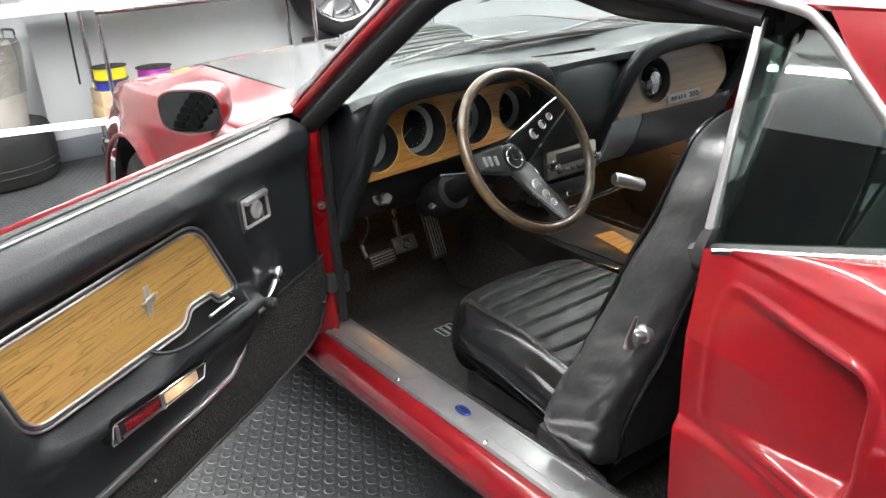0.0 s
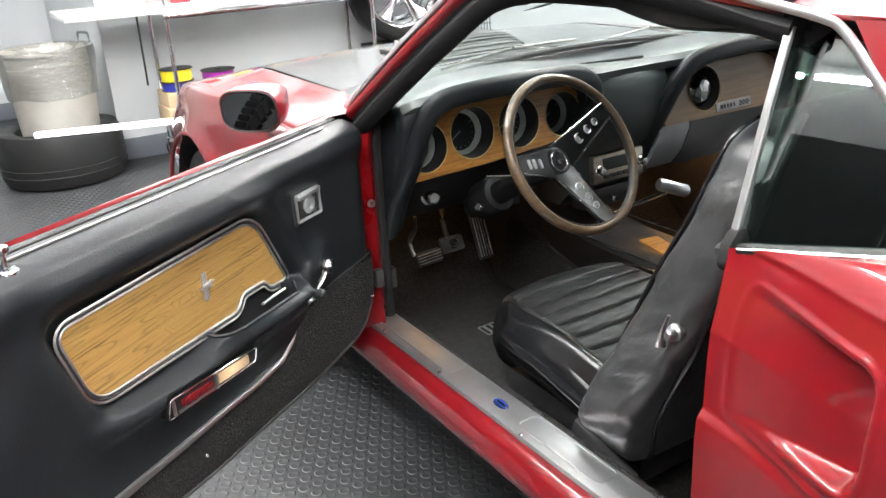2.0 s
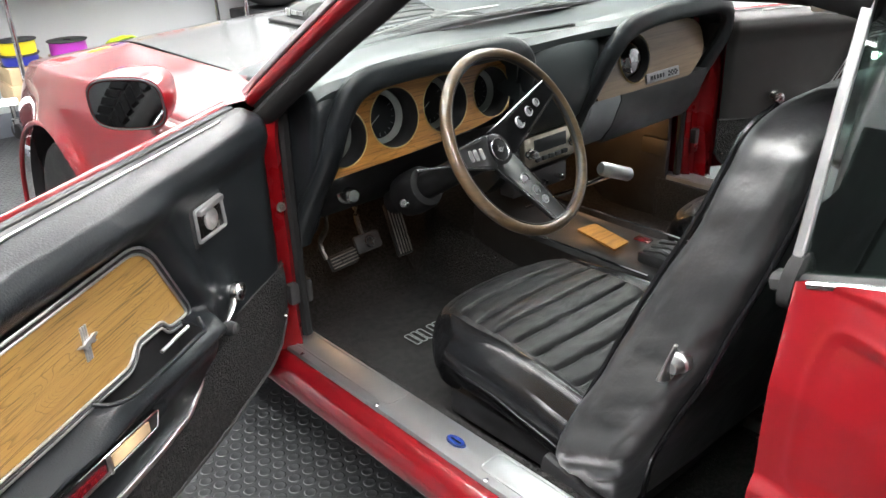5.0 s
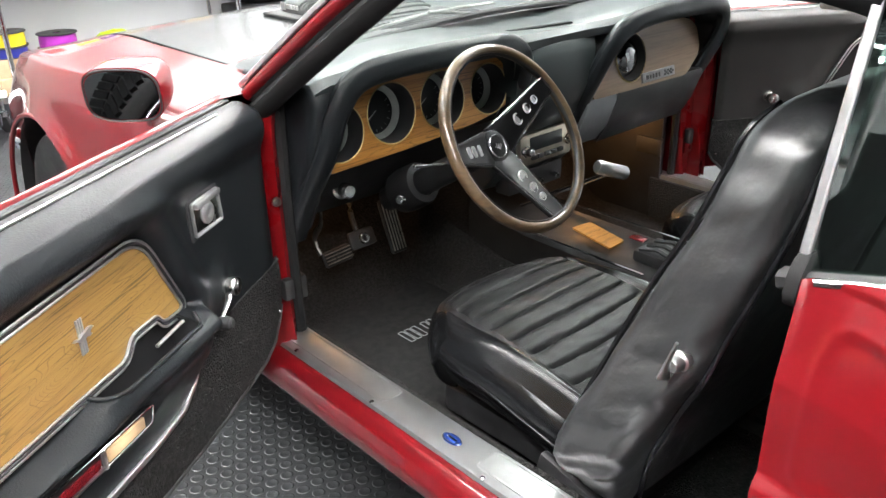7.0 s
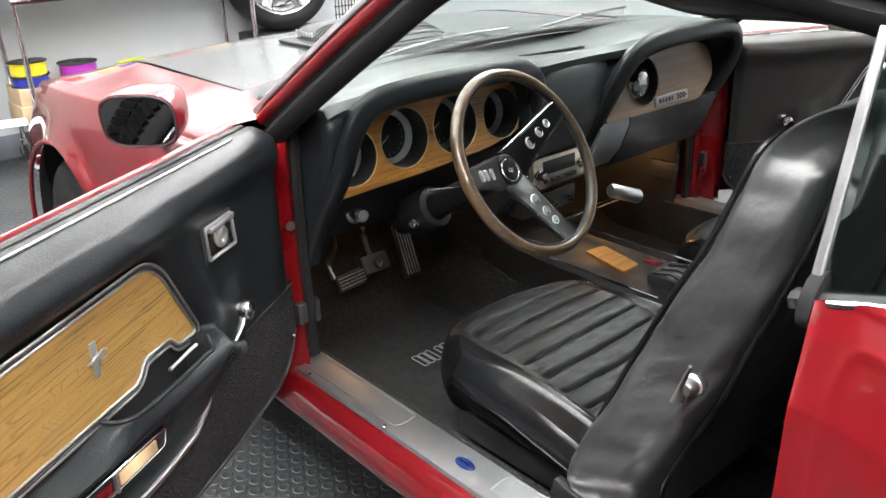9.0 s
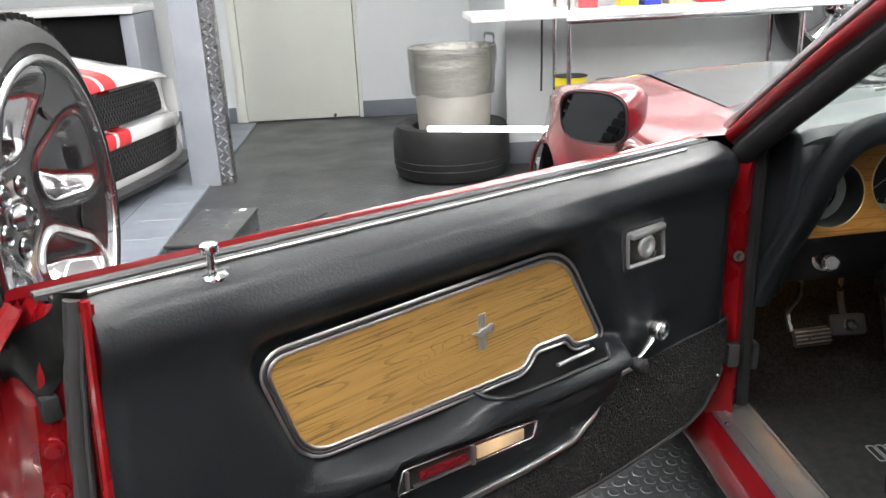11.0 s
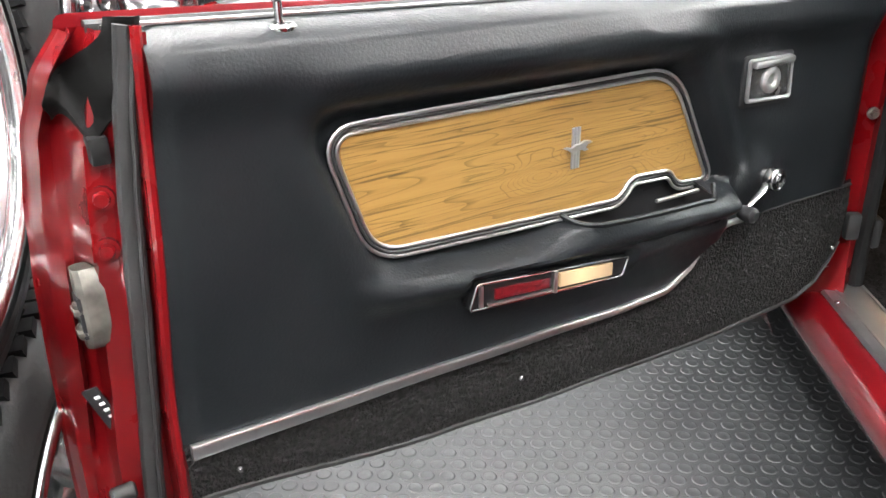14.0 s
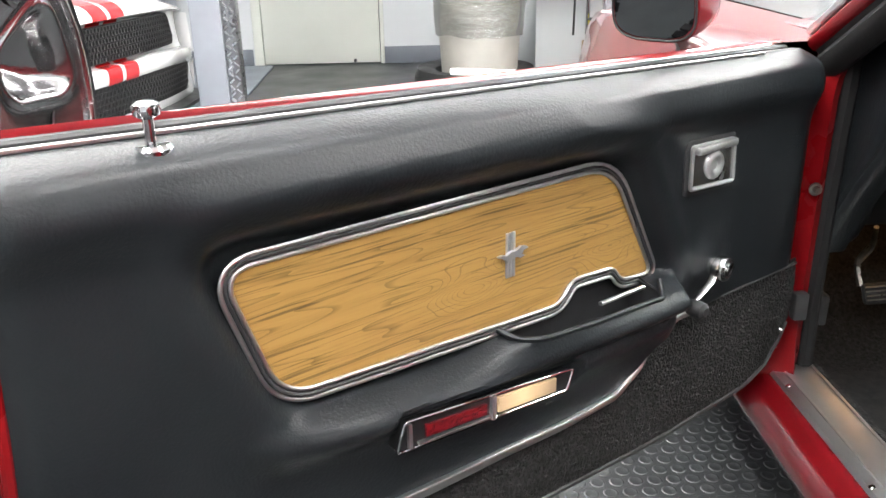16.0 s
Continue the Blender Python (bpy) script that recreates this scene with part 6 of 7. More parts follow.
def plate_with_holes(outer, holes, y, thick):
    """A flat panel in the x-z plane with round openings."""
    bm = bmesh.new()
    edges = []
    for lp in [outer] + [[(cx + r * math.cos(a), cz + r * math.sin(a)) for a in np.linspace(0, 2 * math.pi, 41)[:-1]] for cx, cz, r in holes]:
        vs = [bm.verts.new((x, y, z)) for x, z in lp]
        edges += [bm.edges.new((vs[i], vs[(i + 1) % len(vs)])) for i in range(len(vs))]
    bmesh.ops.triangle_fill(bm, edges=edges, use_beauty=True)
    g = bmesh.ops.extrude_face_region(bm, geom=bm.faces[:])
    bmesh.ops.translate(bm, verts=[v for v in g["geom"] if isinstance(v, bmesh.types.BMVert)], vec=(0, thick, 0))
    return bm


GAUGES = [(-0.578, 0.766, 0.058), (-0.444, 0.779, 0.062), (-0.303, 0.780, 0.062), (-0.162, 0.779, 0.056)]
cluster = rounded([(-0.650, 0.690), (-0.645, 0.820), (-0.56, 0.857), (-0.16, 0.862), (-0.100, 0.825), (-0.098, 0.735), (-0.20, 0.712), (-0.40, 0.698)], [0.01, 0.05, 0.05, 0.05, 0.03, 0.03, 0.05, 0.03], 6)
TILT_CL = Matrix.Translation((0, -0.045, 0.775)) @ pose(0, 0, 0, -8, 0, 0) @ Matrix.Translation((0, 0, -0.775))
bm = plate_with_holes(cluster, GAUGES, 0.0, 0.006)
part("instrument_panel", bm, WOOD_DASH, dash, "teak-grain instrument panel", smooth=False, m=TILT_CL)
for gx, gz, gr in GAUGES:
    mg = TILT_CL @ aim((gx, 0.004, gz), (0, -1, 0))
    bm = lathe(bmesh.new(), [(gr + 0.0012, 0.006), (gr, 0.004), (gr - 0.003, -0.02), (gr - 0.006, -0.062)], mg, 40)
    g = part("gauge", bm, BLACK_PLASTIC, dash, "deep-set round gauge")
    bm = lathe(bmesh.new(), [(gr - 0.0010, 0.0055), (gr + 0.0006, 0.0068), (gr + 0.0022, 0.0055)], mg, 40)
    part("gauge_line", bm, GOLD_LINE, g)
    bm = lathe(bmesh.new(), [(0, -0.056), (gr - 0.012, -0.056), (gr - 0.006, -0.060)], mg, 40)
    part("gauge_dial", bm, GAUGE_FACE, g)
    bm = lathe(bmesh.new(), [(gr - 0.016, -0.053), (gr - 0.007, -0.040), (gr - 0.005, -0.042), (gr - 0.012, -0.056)], mg, 40)
    part("gauge_ring", bm, GAUGE_RING, g)
    bm = bmesh.new()
    for k in range(13):
        a = math.radians(-210 + k * 20)
        box(bm, (0.008 if k % 3 == 0 else 0.005, 0.0012, 0.0006), m=mg @ pose(0, 0, -0.0553, 0, 0, math.degrees(a)) @ Matrix.Translation((gr - 0.022, 0, 0)))
    part("gauge_scale", bm, GAUGE_MARK, g, smooth=False, kind="stuff")
    bm = box(bmesh.new(), (gr * 0.62, 0.002, 0.001), m=mg @ pose(0, 0, -0.053, 0, 0, 215) @ Matrix.Translation((gr * 0.25, 0, 0)))
    part("gauge_needle", bm, GAUGE_MARK, g, smooth=False)

# centre of the dash: radio
bm = loft(bmesh.new(), [[Vector((x, y + 0.010 * (abs(x - 0.03) / 0.13) ** 2, z)) for y, z in ((0.10, 0.880), (-0.075, 0.876), (-0.092, 0.858), (-0.098, 0.83), (-0.092, 0.74), (-0.060, 0.668), (-0.040, 0.642), (-0.038, 0.56), (0.02, 0.50), (0.10, 0.50))] for x in np.linspace(-0.11, 0.165, 12)])
part("dash_centre", bm, DASH_PAD, dash)
M_RAD = Matrix.Translation((0.030, -0.046, 0.605)) @ pose(0, 0, 0, -4, 0, 0)
bm = box(bmesh.new(), (0.185, 0.018, 0.078), (0, 0, 0), 0.004, M_RAD)
radio = part("radio", bm, RADIO_FACE, dash, "chrome-faced push-button radio")
bm = box(bmesh.new(), (0.118, 0.006, 0.034), (0.0, -0.0085, 0.012), 0.002, M_RAD)
part("radio_dial", bm, GAUGE_FACE, radio)
for k in range(5):
    bm = box(bmesh.new(), (0.020, 0.010, 0.011), (-0.048 + 0.024 * k, -0.011, -0.021), 0.002, M_RAD)
    part("radio_button", bm, BLACK_PLASTIC, radio)
for s in (-1, 1):
    bm = lathe(bmesh.new(), [(0, 0.026), (0.009, 0.025), (0.0115, 0.021), (0.0115, 0.008), (0.014, 0.006), (0.014, 0)], M_RAD @ aim((s * 0.077, -0.009, 0.0), (0, -1, 0)), 18)
    part("radio_knob", bm, CHROME, radio)
bm = box(bmesh.new(), (0.20, 0.05, 0.055), (0.025, -0.005, 0.515), 0.006)
heater = part("heater_panel", bm, BLACK_PLASTIC, dash)
for k in range(3):
    bm = rod(bmesh.new(), (-0.04 + 0.06 * k, -0.03, 0.515), (-0.04 + 0.06 * k, -0.055, 0.513), 0.007)
    part("heater_knob", bm, CHROME, heater)

# glovebox panel with clock and badge
glove = rounded([(0.185, 0.690), (0.190, 0.800), (0.240, 0.836), (0.60, 0.846), (0.668, 0.820), (0.680, 0.740), (0.60, 0.685)], [0.01, 0.05, 0.04, 0.05, 0.04, 0.04, 0.02], 6)
TILT_GL = Matrix.Translation((0, -0.060, 0.77)) @ pose(0, 0, 0, -10, 0, 0) @ Matrix.Translation((0, 0, -0.77))
bm = plate_with_holes(glove, [(0.350, 0.772, 0.062)], 0.0, 0.006)
part("glovebox_panel", bm, WOOD_GLOVE, dash, "grey-brown teak-grain glovebox panel", smooth=False, m=TILT_GL)
mg = TILT_GL @ aim((0.350, 0.004, 0.772), (0, -1, 0)) @ Matrix.Diagonal((1.10, 1.10, 1, 1))
bm = lathe(bmesh.new(), [(0.059, 0.005), (0.057, 0.008), (0.054, 0.005), (0.050, -0.03), (0.048, -0.045)], mg, 40)
clock = part("clock", bm, BLACK_PLASTIC, dash, "round dash clock with chrome bezel")
bm = lathe(bmesh.new(), [(0, 0.010), (0.014, 0.0085), (0.028, 0.004), (0.039, -0.004), (0.046, -0.016)], mg, 40)
part("clock_glass", bm, CLOCK_DOME, clock)
bm = lathe(bmesh.new(), [(0.0555, 0.0065), (0.0575, 0.0085), (0.060, 0.006)], mg, 40)
part("clock_bezel", bm, GOLD_LINE, clock)
bm = box(bmesh.new(), (0.150, 0.006, 0.026), (0.466, -0.002, 0.709), 0.002, TILT_GL)
plate = part("badge_plate", bm, SATIN_DISC, dash, "long silver badge with dark bars and a chequer")
for k, w in enumerate((0.010, 0.006, 0.006, 0.007, 0.004)):
    bm = box(bmesh.new(), (w, 0.002, 0.011), (0.412 + 0.0135 * k, -0.0055, 0.709), 0.0, TILT_GL)
    part("badge_bar", bm, GAUGE_FACE, plate)
for i in range(6):
    for j in range(3):
        if (i + j) % 2 == 0:
            bm = box(bmesh.new(), (0.0075, 0.002, 0.005), (0.492 + 0.0075 * i, -0.0055, 0.704 + 0.005 * j), 0.0, TILT_GL)
            part("badge_check", bm, GAUGE_FACE, plate)
# lower dash panels
bm = bmesh.new()
loft(bm, [[Vector((x, y, z)) for y, z in ((-0.070, 0.690), (-0.072, 0.672), (-0.045, 0.600), (-0.010, 0.555), (0.05, 0.54), (0.05, 0.70))] for x in (0.165, 0.21, 0.285)])
part("lower_dash", bm, GREY_DASH, dash, "grey lower dash panel")
bm = bmesh.new()
loft(bm, [[Vector((x, y, z)) for y, z in ((-0.070, 0.690), (-0.072, 0.672), (-0.045, 0.600), (-0.010, 0.545), (0.05, 0.535), (0.05, 0.70))] for x in (0.289, 0.42, 0.60, 0.69)])
part("glovebox_door", bm, DARK_DASH, dash, "dark grey glovebox door")
bm = bmesh.new()
loft(bm, [[Vector((x, y, z)) for y, z in ((-0.045, 0.702), (-0.040, 0.690), (0.03, 0.600), (0.085, 0.555), (0.13, 0.56), (0.13, 0.70))] for x in (-0.655, -0.5, -0.3, -0.10)])
part("knee_panel", bm, COLUMN_BLACK, dash)
bm = lathe(bmesh.new(), [(0, 0.040), (0.012, 0.039), (0.0165, 0.034), (0.0165, 0.016), (0.011, 0.012), (0.011, 0.006), (0.021, 0.004), (0.021, 0)], aim((-0.549, 0.006, 0.628), (-0.1, -0.97, 0.15)), 20)
part("light_switch", bm, DULL_CHROME, dash, "chrome headlight switch knob")
bm = box(bmesh.new(), (0.16, 0.02, 0.05), (-0.30, 0.075, 0.545), 0.004, None)
part("brake_release", bm, BLACK_PLASTIC, dash)

# steering column and wheel
W_C, W_N = Vector((-0.357, -0.312, 0.765)), Vector((0.10, -0.855, 0.51)).normalized()
M_W = aim(W_C, W_N, (1, 0, 0))
bm = lathe(bmesh.new(), [(0.026, -0.070), (0.026, -0.11), (0.027, -0.16), (0.028, -0.26), (0.030, -0.33), (0.028, -0.41)], M_W, 28)
column = part("steering_column", bm, COLUMN_BLACK, car, "black steering column")
bm = lathe(bmesh.new(), [(0.035, -0.31), (0.042, -0.318), (0.044, -0.335), (0.042, -0.352), (0.035, -0.36)], M_W, 28)
part("column_collar", bm, COLUMN_BLACK, column)
bm = lathe(bmesh.new(), [(0.030, -0.282), (0.044, -0.286), (0.049, -0.298), (0.050, -0.335), (0.047, -0.360)], M_W, 28)
part("column_shroud", bm, COLUMN_BLACK, column)
bm = rod(bmesh.new(), M_W @ Vector((-0.03, 0.01, -0.17)), M_W @ Vector((-0.135, 0.02, -0.15)), 0.0035)
part("turn_signal_stalk", bm, CHROME, column, "thin chrome turn signal stalk")
bm = lathe(bmesh.new(), [(0, 0.012), (0.009, 0.011), (0.011, 0.004), (0.011, 0)], M_W @ aim((-0.064, -0.02, -0.30), (-0.9, 0.1, 0.5)), 14)
part("ignition_lock", bm, CHROME, column)
ring = [M_W @ Vector((0.178 * math.cos(a), 0.178 * math.sin(a), 0)) for a in np.linspace(0, 2 * math.pi, 73)[:-1]]
wheel = part("steering_wheel", sweep(bmesh.new(), ring, ring_profile(0.021, 0.024, 12), up=W_N, closed=True), RIM_WOOD, car, "three-spoke steering wheel with a wood-grain rim")
ring = [M_W @ Vector((0.1675 * math.cos(a), 0.1675 * math.sin(a), 0.003)) for a in np.linspace(0, 2 * math.pi, 73)[:-1]]
part("rim_blow_strip", sweep(bmesh.new(), ring, ring_profile(0.004, 0.010, 6), up=W_N, closed=True), BLACK_PLASTIC, wheel, "dark inner rim strip")
for ang in (181, 31, -79):
    mm = M_W @ pose(0, 0, 0, 0, 0, ang)
    secs = []
    for t in np.linspace(0, 1, 7):
        rr = 0.018 + 0.148 * t
        ww = 0.036 - 0.017 * t
        zz = -0.060 + 0.060 * t
        secs.append([mm @ Vector((rr, cx, zz + cz)) for cx, cz in ((-ww, -0.006), (-ww, 0.002), (-ww * 0.8, 0.006), (0, 0.004), (ww * 0.8, 0.006), (ww, 0.002), (ww, -0.006))])
    spoke = part("spoke", loft(bmesh.new(), secs), WHEEL_BLACK, wheel, "black spoke with bright edges")
    for sg in (-1, 1):
        line = [mm @ Vector((0.028 + 0.136 * t, sg * (0.0345 - 0.0160 * t), -0.052 + 0.058 * t)) for t in np.linspace(0, 1, 7)]
        part("spoke_edging", sweep(bmesh.new(), line, ring_profile(0.0024, 0.0024, 6), up=W_N), DULL_CHROME, wheel)
    for k, rr in enumerate((0.074, 0.102, 0.125)):
        zz = -0.060 + 0.060 * (rr - 0.018) / 0.148
        rad = (0.0125, 0.0105, 0.0088)[k]
        if ang == 181:
            bm = box(bmesh.new(), (0.009, 0.022, 0.004), (rr, 0, zz + 0.006), 0.002, mm)
        else:
            bm = lathe(bmesh.new(), [(rad * 0.72, -0.001), (rad * 0.80, 0.002), (rad * 0.92, 0.003), (rad, 0.002), (rad * 1.03, 0.0)], mm @ Matrix.Translation((rr, 0, zz + 0.005)), 18)
        part("spoke_hole", bm, BRIGHT, wheel)
        if ang != 181:
            bm = lathe(bmesh.new(), [(0, 0.0008), (rad * 0.78, 0.0008), (rad * 0.8, 0.0)], mm @ Matrix.Translation((rr, 0, zz + 0.005)), 18)
            part("spoke_hole_centre", bm, SATIN_DISC, wheel)
bm = lathe(bmesh.new(), [(0, -0.0505), (0.029, -0.0505), (0.033, -0.052), (0.035, -0.056), (0.036, -0.066), (0.034, -0.080)], M_W, 28)
part("hub", bm, WHEEL_BLACK, wheel)
bm = lathe(bmesh.new(), [(0.0215, -0.0503), (0.0225, -0.0490), (0.0240, -0.0503)], M_W, 28)
part("hub_ring", bm, DULL_CHROME, wheel, "bright hub ring")
bm = prism(bmesh.new(), [(-0.011, -0.003), (-0.006, -0.004), (-0.003, -0.010), (0.0, -0.004), (0.006, -0.003), (0.012, 0.004), (0.006, 0.003), (0.001, 0.009), (-0.003, 0.003)], 0.0, 0.002, m=M_W @ pose(0, 0, -0.0500, 90, 0, 0) @ pose(0, 0, 0, 0, 20, 0))
part("hub_emblem", bm, DULL_CHROME, wheel, "small bright hub emblem")

# pedals
bm = box(bmesh.new(), (0.078, 0.014, 0.046), (0, 0, 0), 0.008, pose(-0.372, 0.19, 0.402, -28, 0, 0))
brake = part("brake_pedal", bm, RUBBER, car, "black rubber brake pedal with a bright rim")
bm = lathe(bmesh.new(), [(0.006, 0), (0.008, 0.004), (0.013, 0.004), (0.015, 0.0)], aim((-0.372, 0.180, 0.406), (0, -0.88, 0.47)), 18)
part("brake_pad_mark", bm, DULL_CHROME, brake)
part("pedal_arm", sweep(bmesh.new(), catmull([(-0.372, 0.21, 0.41), (-0.374, 0.23, 0.48), (-0.378, 0.19, 0.62)], 6), ring_profile(0.012, 0.018, 6)), BLACK_PLASTIC, brake)
bm = box(bmesh.new(), (0.086, 0.014, 0.040), (0, 0, 0), 0.007, pose(-0.452, 0.185, 0.382, -28, 0, 6))
park = part("parking_brake_pedal", bm, RUBBER, car, "worn parking brake pedal")
part("pedal_arm", sweep(bmesh.new(), catmull([(-0.49, 0.20, 0.39), (-0.494, 0.215, 0.43), (-0.482, 0.20, 0.47), (-0.486, 0.19, 0.51)], 6), ring_profile(0.010, 0.014, 6)), STEEL, park, "bare steel pedal arm")
for k in range(4):
    bm = box(bmesh.new(), (0.080, 0.004, 0.003), (0, -0.008, -0.012 + 0.008 * k), 0.001, pose(-0.452, 0.185, 0.382, -28, 0, 6), seg=1)
    part("pedal_rib", bm, STEEL, park)
bm = box(bmesh.new(), (0.052, 0.012, 0.145), (0, 0, 0), 0.006, pose(-0.247, 0.225, 0.388, -22, 0, 0))
gas = part("accelerator_pedal", bm, RUBBER, car, "ribbed accelerator pedal")
for k in range(5):
    bm = box(bmesh.new(), (0.003, 0.004, 0.130), (-0.018 + 0.009 * k, -0.007, 0), 0.001, pose(-0.247, 0.225, 0.388, -22, 0, 0), seg=1)
    part("pedal_rib", bm, STEEL, gas)


# ---- seats ----
def seat_shape(bm, rows_, n=28, power=3.2):
    secs = []
    for cy, cz, w, d, lean in rows_:
        sec = []
        for k in range(n):
            a = 2 * math.pi * k / n
            c, s = math.cos(a), math.sin(a)
            px = w * math.copysign(abs(c) ** (2 / power), c)
            py = d * math.copysign(abs(s) ** (2 / power), s)
            sec.append(Vector((px, cy + py * math.cos(lean), cz + py * math.sin(lean))))
        secs.append(sec)
    return loft(bm, secs)


SEAT_X = -0.365


def make_seat(cx):
    # backrest shell: rows of centre y, z, half width, half depth, lean of the section
    rows_ = [(-0.756, 0.330, 0.240, 0.004, -0.1), (-0.755, 0.335, 0.250, 0.040, -0.12), (-0.753, 0.350, 0.254, 0.056, -0.15), (-0.748, 0.378, 0.256, 0.068, -0.18), (-0.741, 0.410, 0.257, 0.083, -0.22), (-0.747, 0.44, 0.257, 0.091, -0.30), (-0.769, 0.50, 0.254, 0.098, -0.36), (-0.798, 0.57, 0.248, 0.099, -0.36), (-0.826, 0.65, 0.239, 0.094, -0.35), (-0.860, 0.74, 0.226, 0.088, -0.33),
             (-0.893, 0.83, 0.210, 0.076, -0.30), (-0.908, 0.90, 0.188, 0.067, -0.25), (-0.913, 0.942, 0.164, 0.058, -0.2), (-0.917, 0.966, 0.128, 0.042, -0.2), (-0.918, 0.977, 0.07, 0.018, -0.2)]
    fine_rows = []
    for i in range(len(rows_) - 1):
        for k in range(5):
            p = [rows_[max(i - 1, 0)], rows_[i], rows_[i + 1], rows_[min(i + 2, len(rows_) - 1)]]
            t = k / 5
            fine_rows.append(tuple(0.5 * (2 * p[1][c] + (p[2][c] - p[0][c]) * t + (2 * p[0][c] - 5 * p[1][c] + 4 * p[2][c] - p[3][c]) * t * t + (3 * p[1][c] - p[0][c] - 3 * p[2][c] + p[3][c]) * t ** 3) for c in range(5)))
    fine_rows.append(rows_[-1])
    bm = seat_shape(bmesh.new(), fine_rows, 96, 5.0)
    for i, v in enumerate(bm.verts):
        s_ = abs(math.sin(2 * math.pi * (i % 96) / 96))
        inner_w = max(0.0, 1 - s_ ** 2.4) if abs(v.co.x) > 0.05 else 0.0
        q = Vector((v.co.x * 4, v.co.y * 11 + v.co.z * 7, v.co.z * 9 - v.co.y * 4))
        low = 0.65 + 0.8 * step(0.62, 0.40, v.co.z)
        fold = 0.008 * noise.noise(q * 0.95) + 0.010 * low * (1 - abs(noise.noise(q * 1.8))) ** 4 + 0.0020 * noise.noise(q * 3.6) + 0.0008 * noise.noise(q * 8.0)
        fold *= 0.2 + 0.8 * step(0.335, 0.43, v.co.z)
        pull = math.hypot(v.co.y + 0.85, v.co.z - 0.625)
        fold -= 0.009 * math.exp(-(pull / 0.03) ** 2) - 0.006 * math.exp(-(pull / 0.07) ** 2) * math.sin(7 * math.atan2(v.co.z - 0.625, v.co.y + 0.85))
        v.co.x += math.copysign((1.25 * fold + 0.004 + 0.040 * math.exp(-((v.co.z - 0.43) / 0.13) ** 2) * step(0.325, 0.40, v.co.z)) * inner_w, v.co.x)
        v.co.y += 0.004 * noise.noise(v.co * 9 + Vector((3, 1, 2)))
        v.co.x += cx
    back = part("bucket_seat", bm, BACK_VINYL, car, "black vinyl high-back bucket seat", angle=75)
    # piping along the side edges
    for sx in (-1, 1):
        for sd in (-1, 1):
            line = []
            for cy, cz, w, d, lean in rows_[1:-1]:
                line.append(Vector((cx + sx * w * 0.925, cy + sd * d * 0.925 * math.cos(lean), cz + sd * d * 0.925 * math.sin(lean))))
            part("piping", sweep(bmesh.new(), catmull(line, 4), ring_profile(0.009, 0.009, 8), up=(1, 0, 0)), SEAT_VINYL, back)
    # cushion
    bm = bmesh.new()

    def top(u, v):
        x = (2 * u - 1)
        y = -0.268 - 0.50 * v + 0.046 * (1 - x * x) * (1 - v) ** 1.5
        edge = abs(x)
        w = 0.209 + 0.014 * step(0, 0.3, v)
        front = step(0.0, 0.10, v)
        z = 0.446 + 0.015 * front - 0.055 * step(0.3, 1.0, v)
        bol = 0.026 * math.exp(-((edge - 0.88) / 0.10) ** 2) * step(0.15, 0.75, v)
        z += bol - 0.022 * (max(0, edge - 0.78) / 0.22) ** 2 - 0.012 * max(0, 1 - v / 0.07) ** 2 - 0.006 * (1 - edge) * math.sin(math.pi * v)
        if edge < 0.78:
            ph = (v - 0.06) * 11.0 + 0.25 * x * x
            z -= 0.010 * math.exp(-(abs(ph - round(ph)) / 0.06) ** 1.2) * step(0.78, 0.68, edge) * step(0.02, 0.08, v)
            z += 0.002 * noise.noise(Vector((x * 6, v * 40, 2)))
        z -= 0.008 * math.exp(-((edge - 0.79) / 0.02) ** 2) * step(0.0, 0.1, v)
        y -= 0.060 * (max(0, edge - 0.5) / 0.5) ** 2.4 * max(0, 1 - v / 0.5) ** 2
        return Vector((cx + x * w, y, z))

    grid(bm, lambda u, v: top(0.105 + 0.79 * u, v), 50, 150)
    part("cushion_insert", bm, PERFORATED, back, "pleated perforated seat insert")
    for a, b in ((0.0, 0.105), (0.895, 1.0)):
        bm = grid(bmesh.new(), lambda u, v: top(a + (b - a) * u, v), 14, 60)
        part("cushion_bolster", bm, SEAT_VINYL, back, "smooth black side bolster")
    bm = bmesh.new()
    rim = [top(0, v) for v in np.linspace(1, 0, 60)] + [top(u, 0) for u in np.linspace(0, 1, 40)[1:-1]] + [top(1, v) for v in np.linspace(0, 1, 60)]
    def out(p, k, drop):
        d = Vector((((p.x - cx) / 0.22) ** 3, ((p.y + 0.52) / 0.245) ** 3, 0)).normalized()
        return p + d * k - Vector((0, 0, drop))

    def roll(deg):
        a, a0 = math.radians(deg), math.radians(40)
        return [out(p, 0.052 * (math.sin(a) - math.sin(a0)), 0.060 * (math.cos(a0) - math.cos(a)) + 0.003 * noise.noise(p * 14 + Vector((0, 0, deg / 40)))) for p in rim]

    layers = [rim] + [roll(deg) for deg in range(47, 176, 8)]
    loft(bm, layers, cap=False, closed_ring=False)
    part("cushion_side", bm, SEAT_VINYL, back, "smooth black vinyl cushion side", angle=60)
    part("cushion_piping", sweep(bmesh.new(), roll(92), ring_profile(0.0055, 0.0055, 8)), SEAT_VINYL, back)
    # base and track
    part("seat_base", box(bmesh.new(), (0.38, 0.44, 0.06), (cx, -0.53, 0.270), 0.01), BLACK_PLASTIC, back)
    for sx in (-1, 1):
        bm = box(bmesh.new(), (0.026, 0.46, 0.030), (cx + sx * 0.215, -0.60, 0.235), 0.005)
        track = part("seat_track", bm, BLACK_PLASTIC, back)
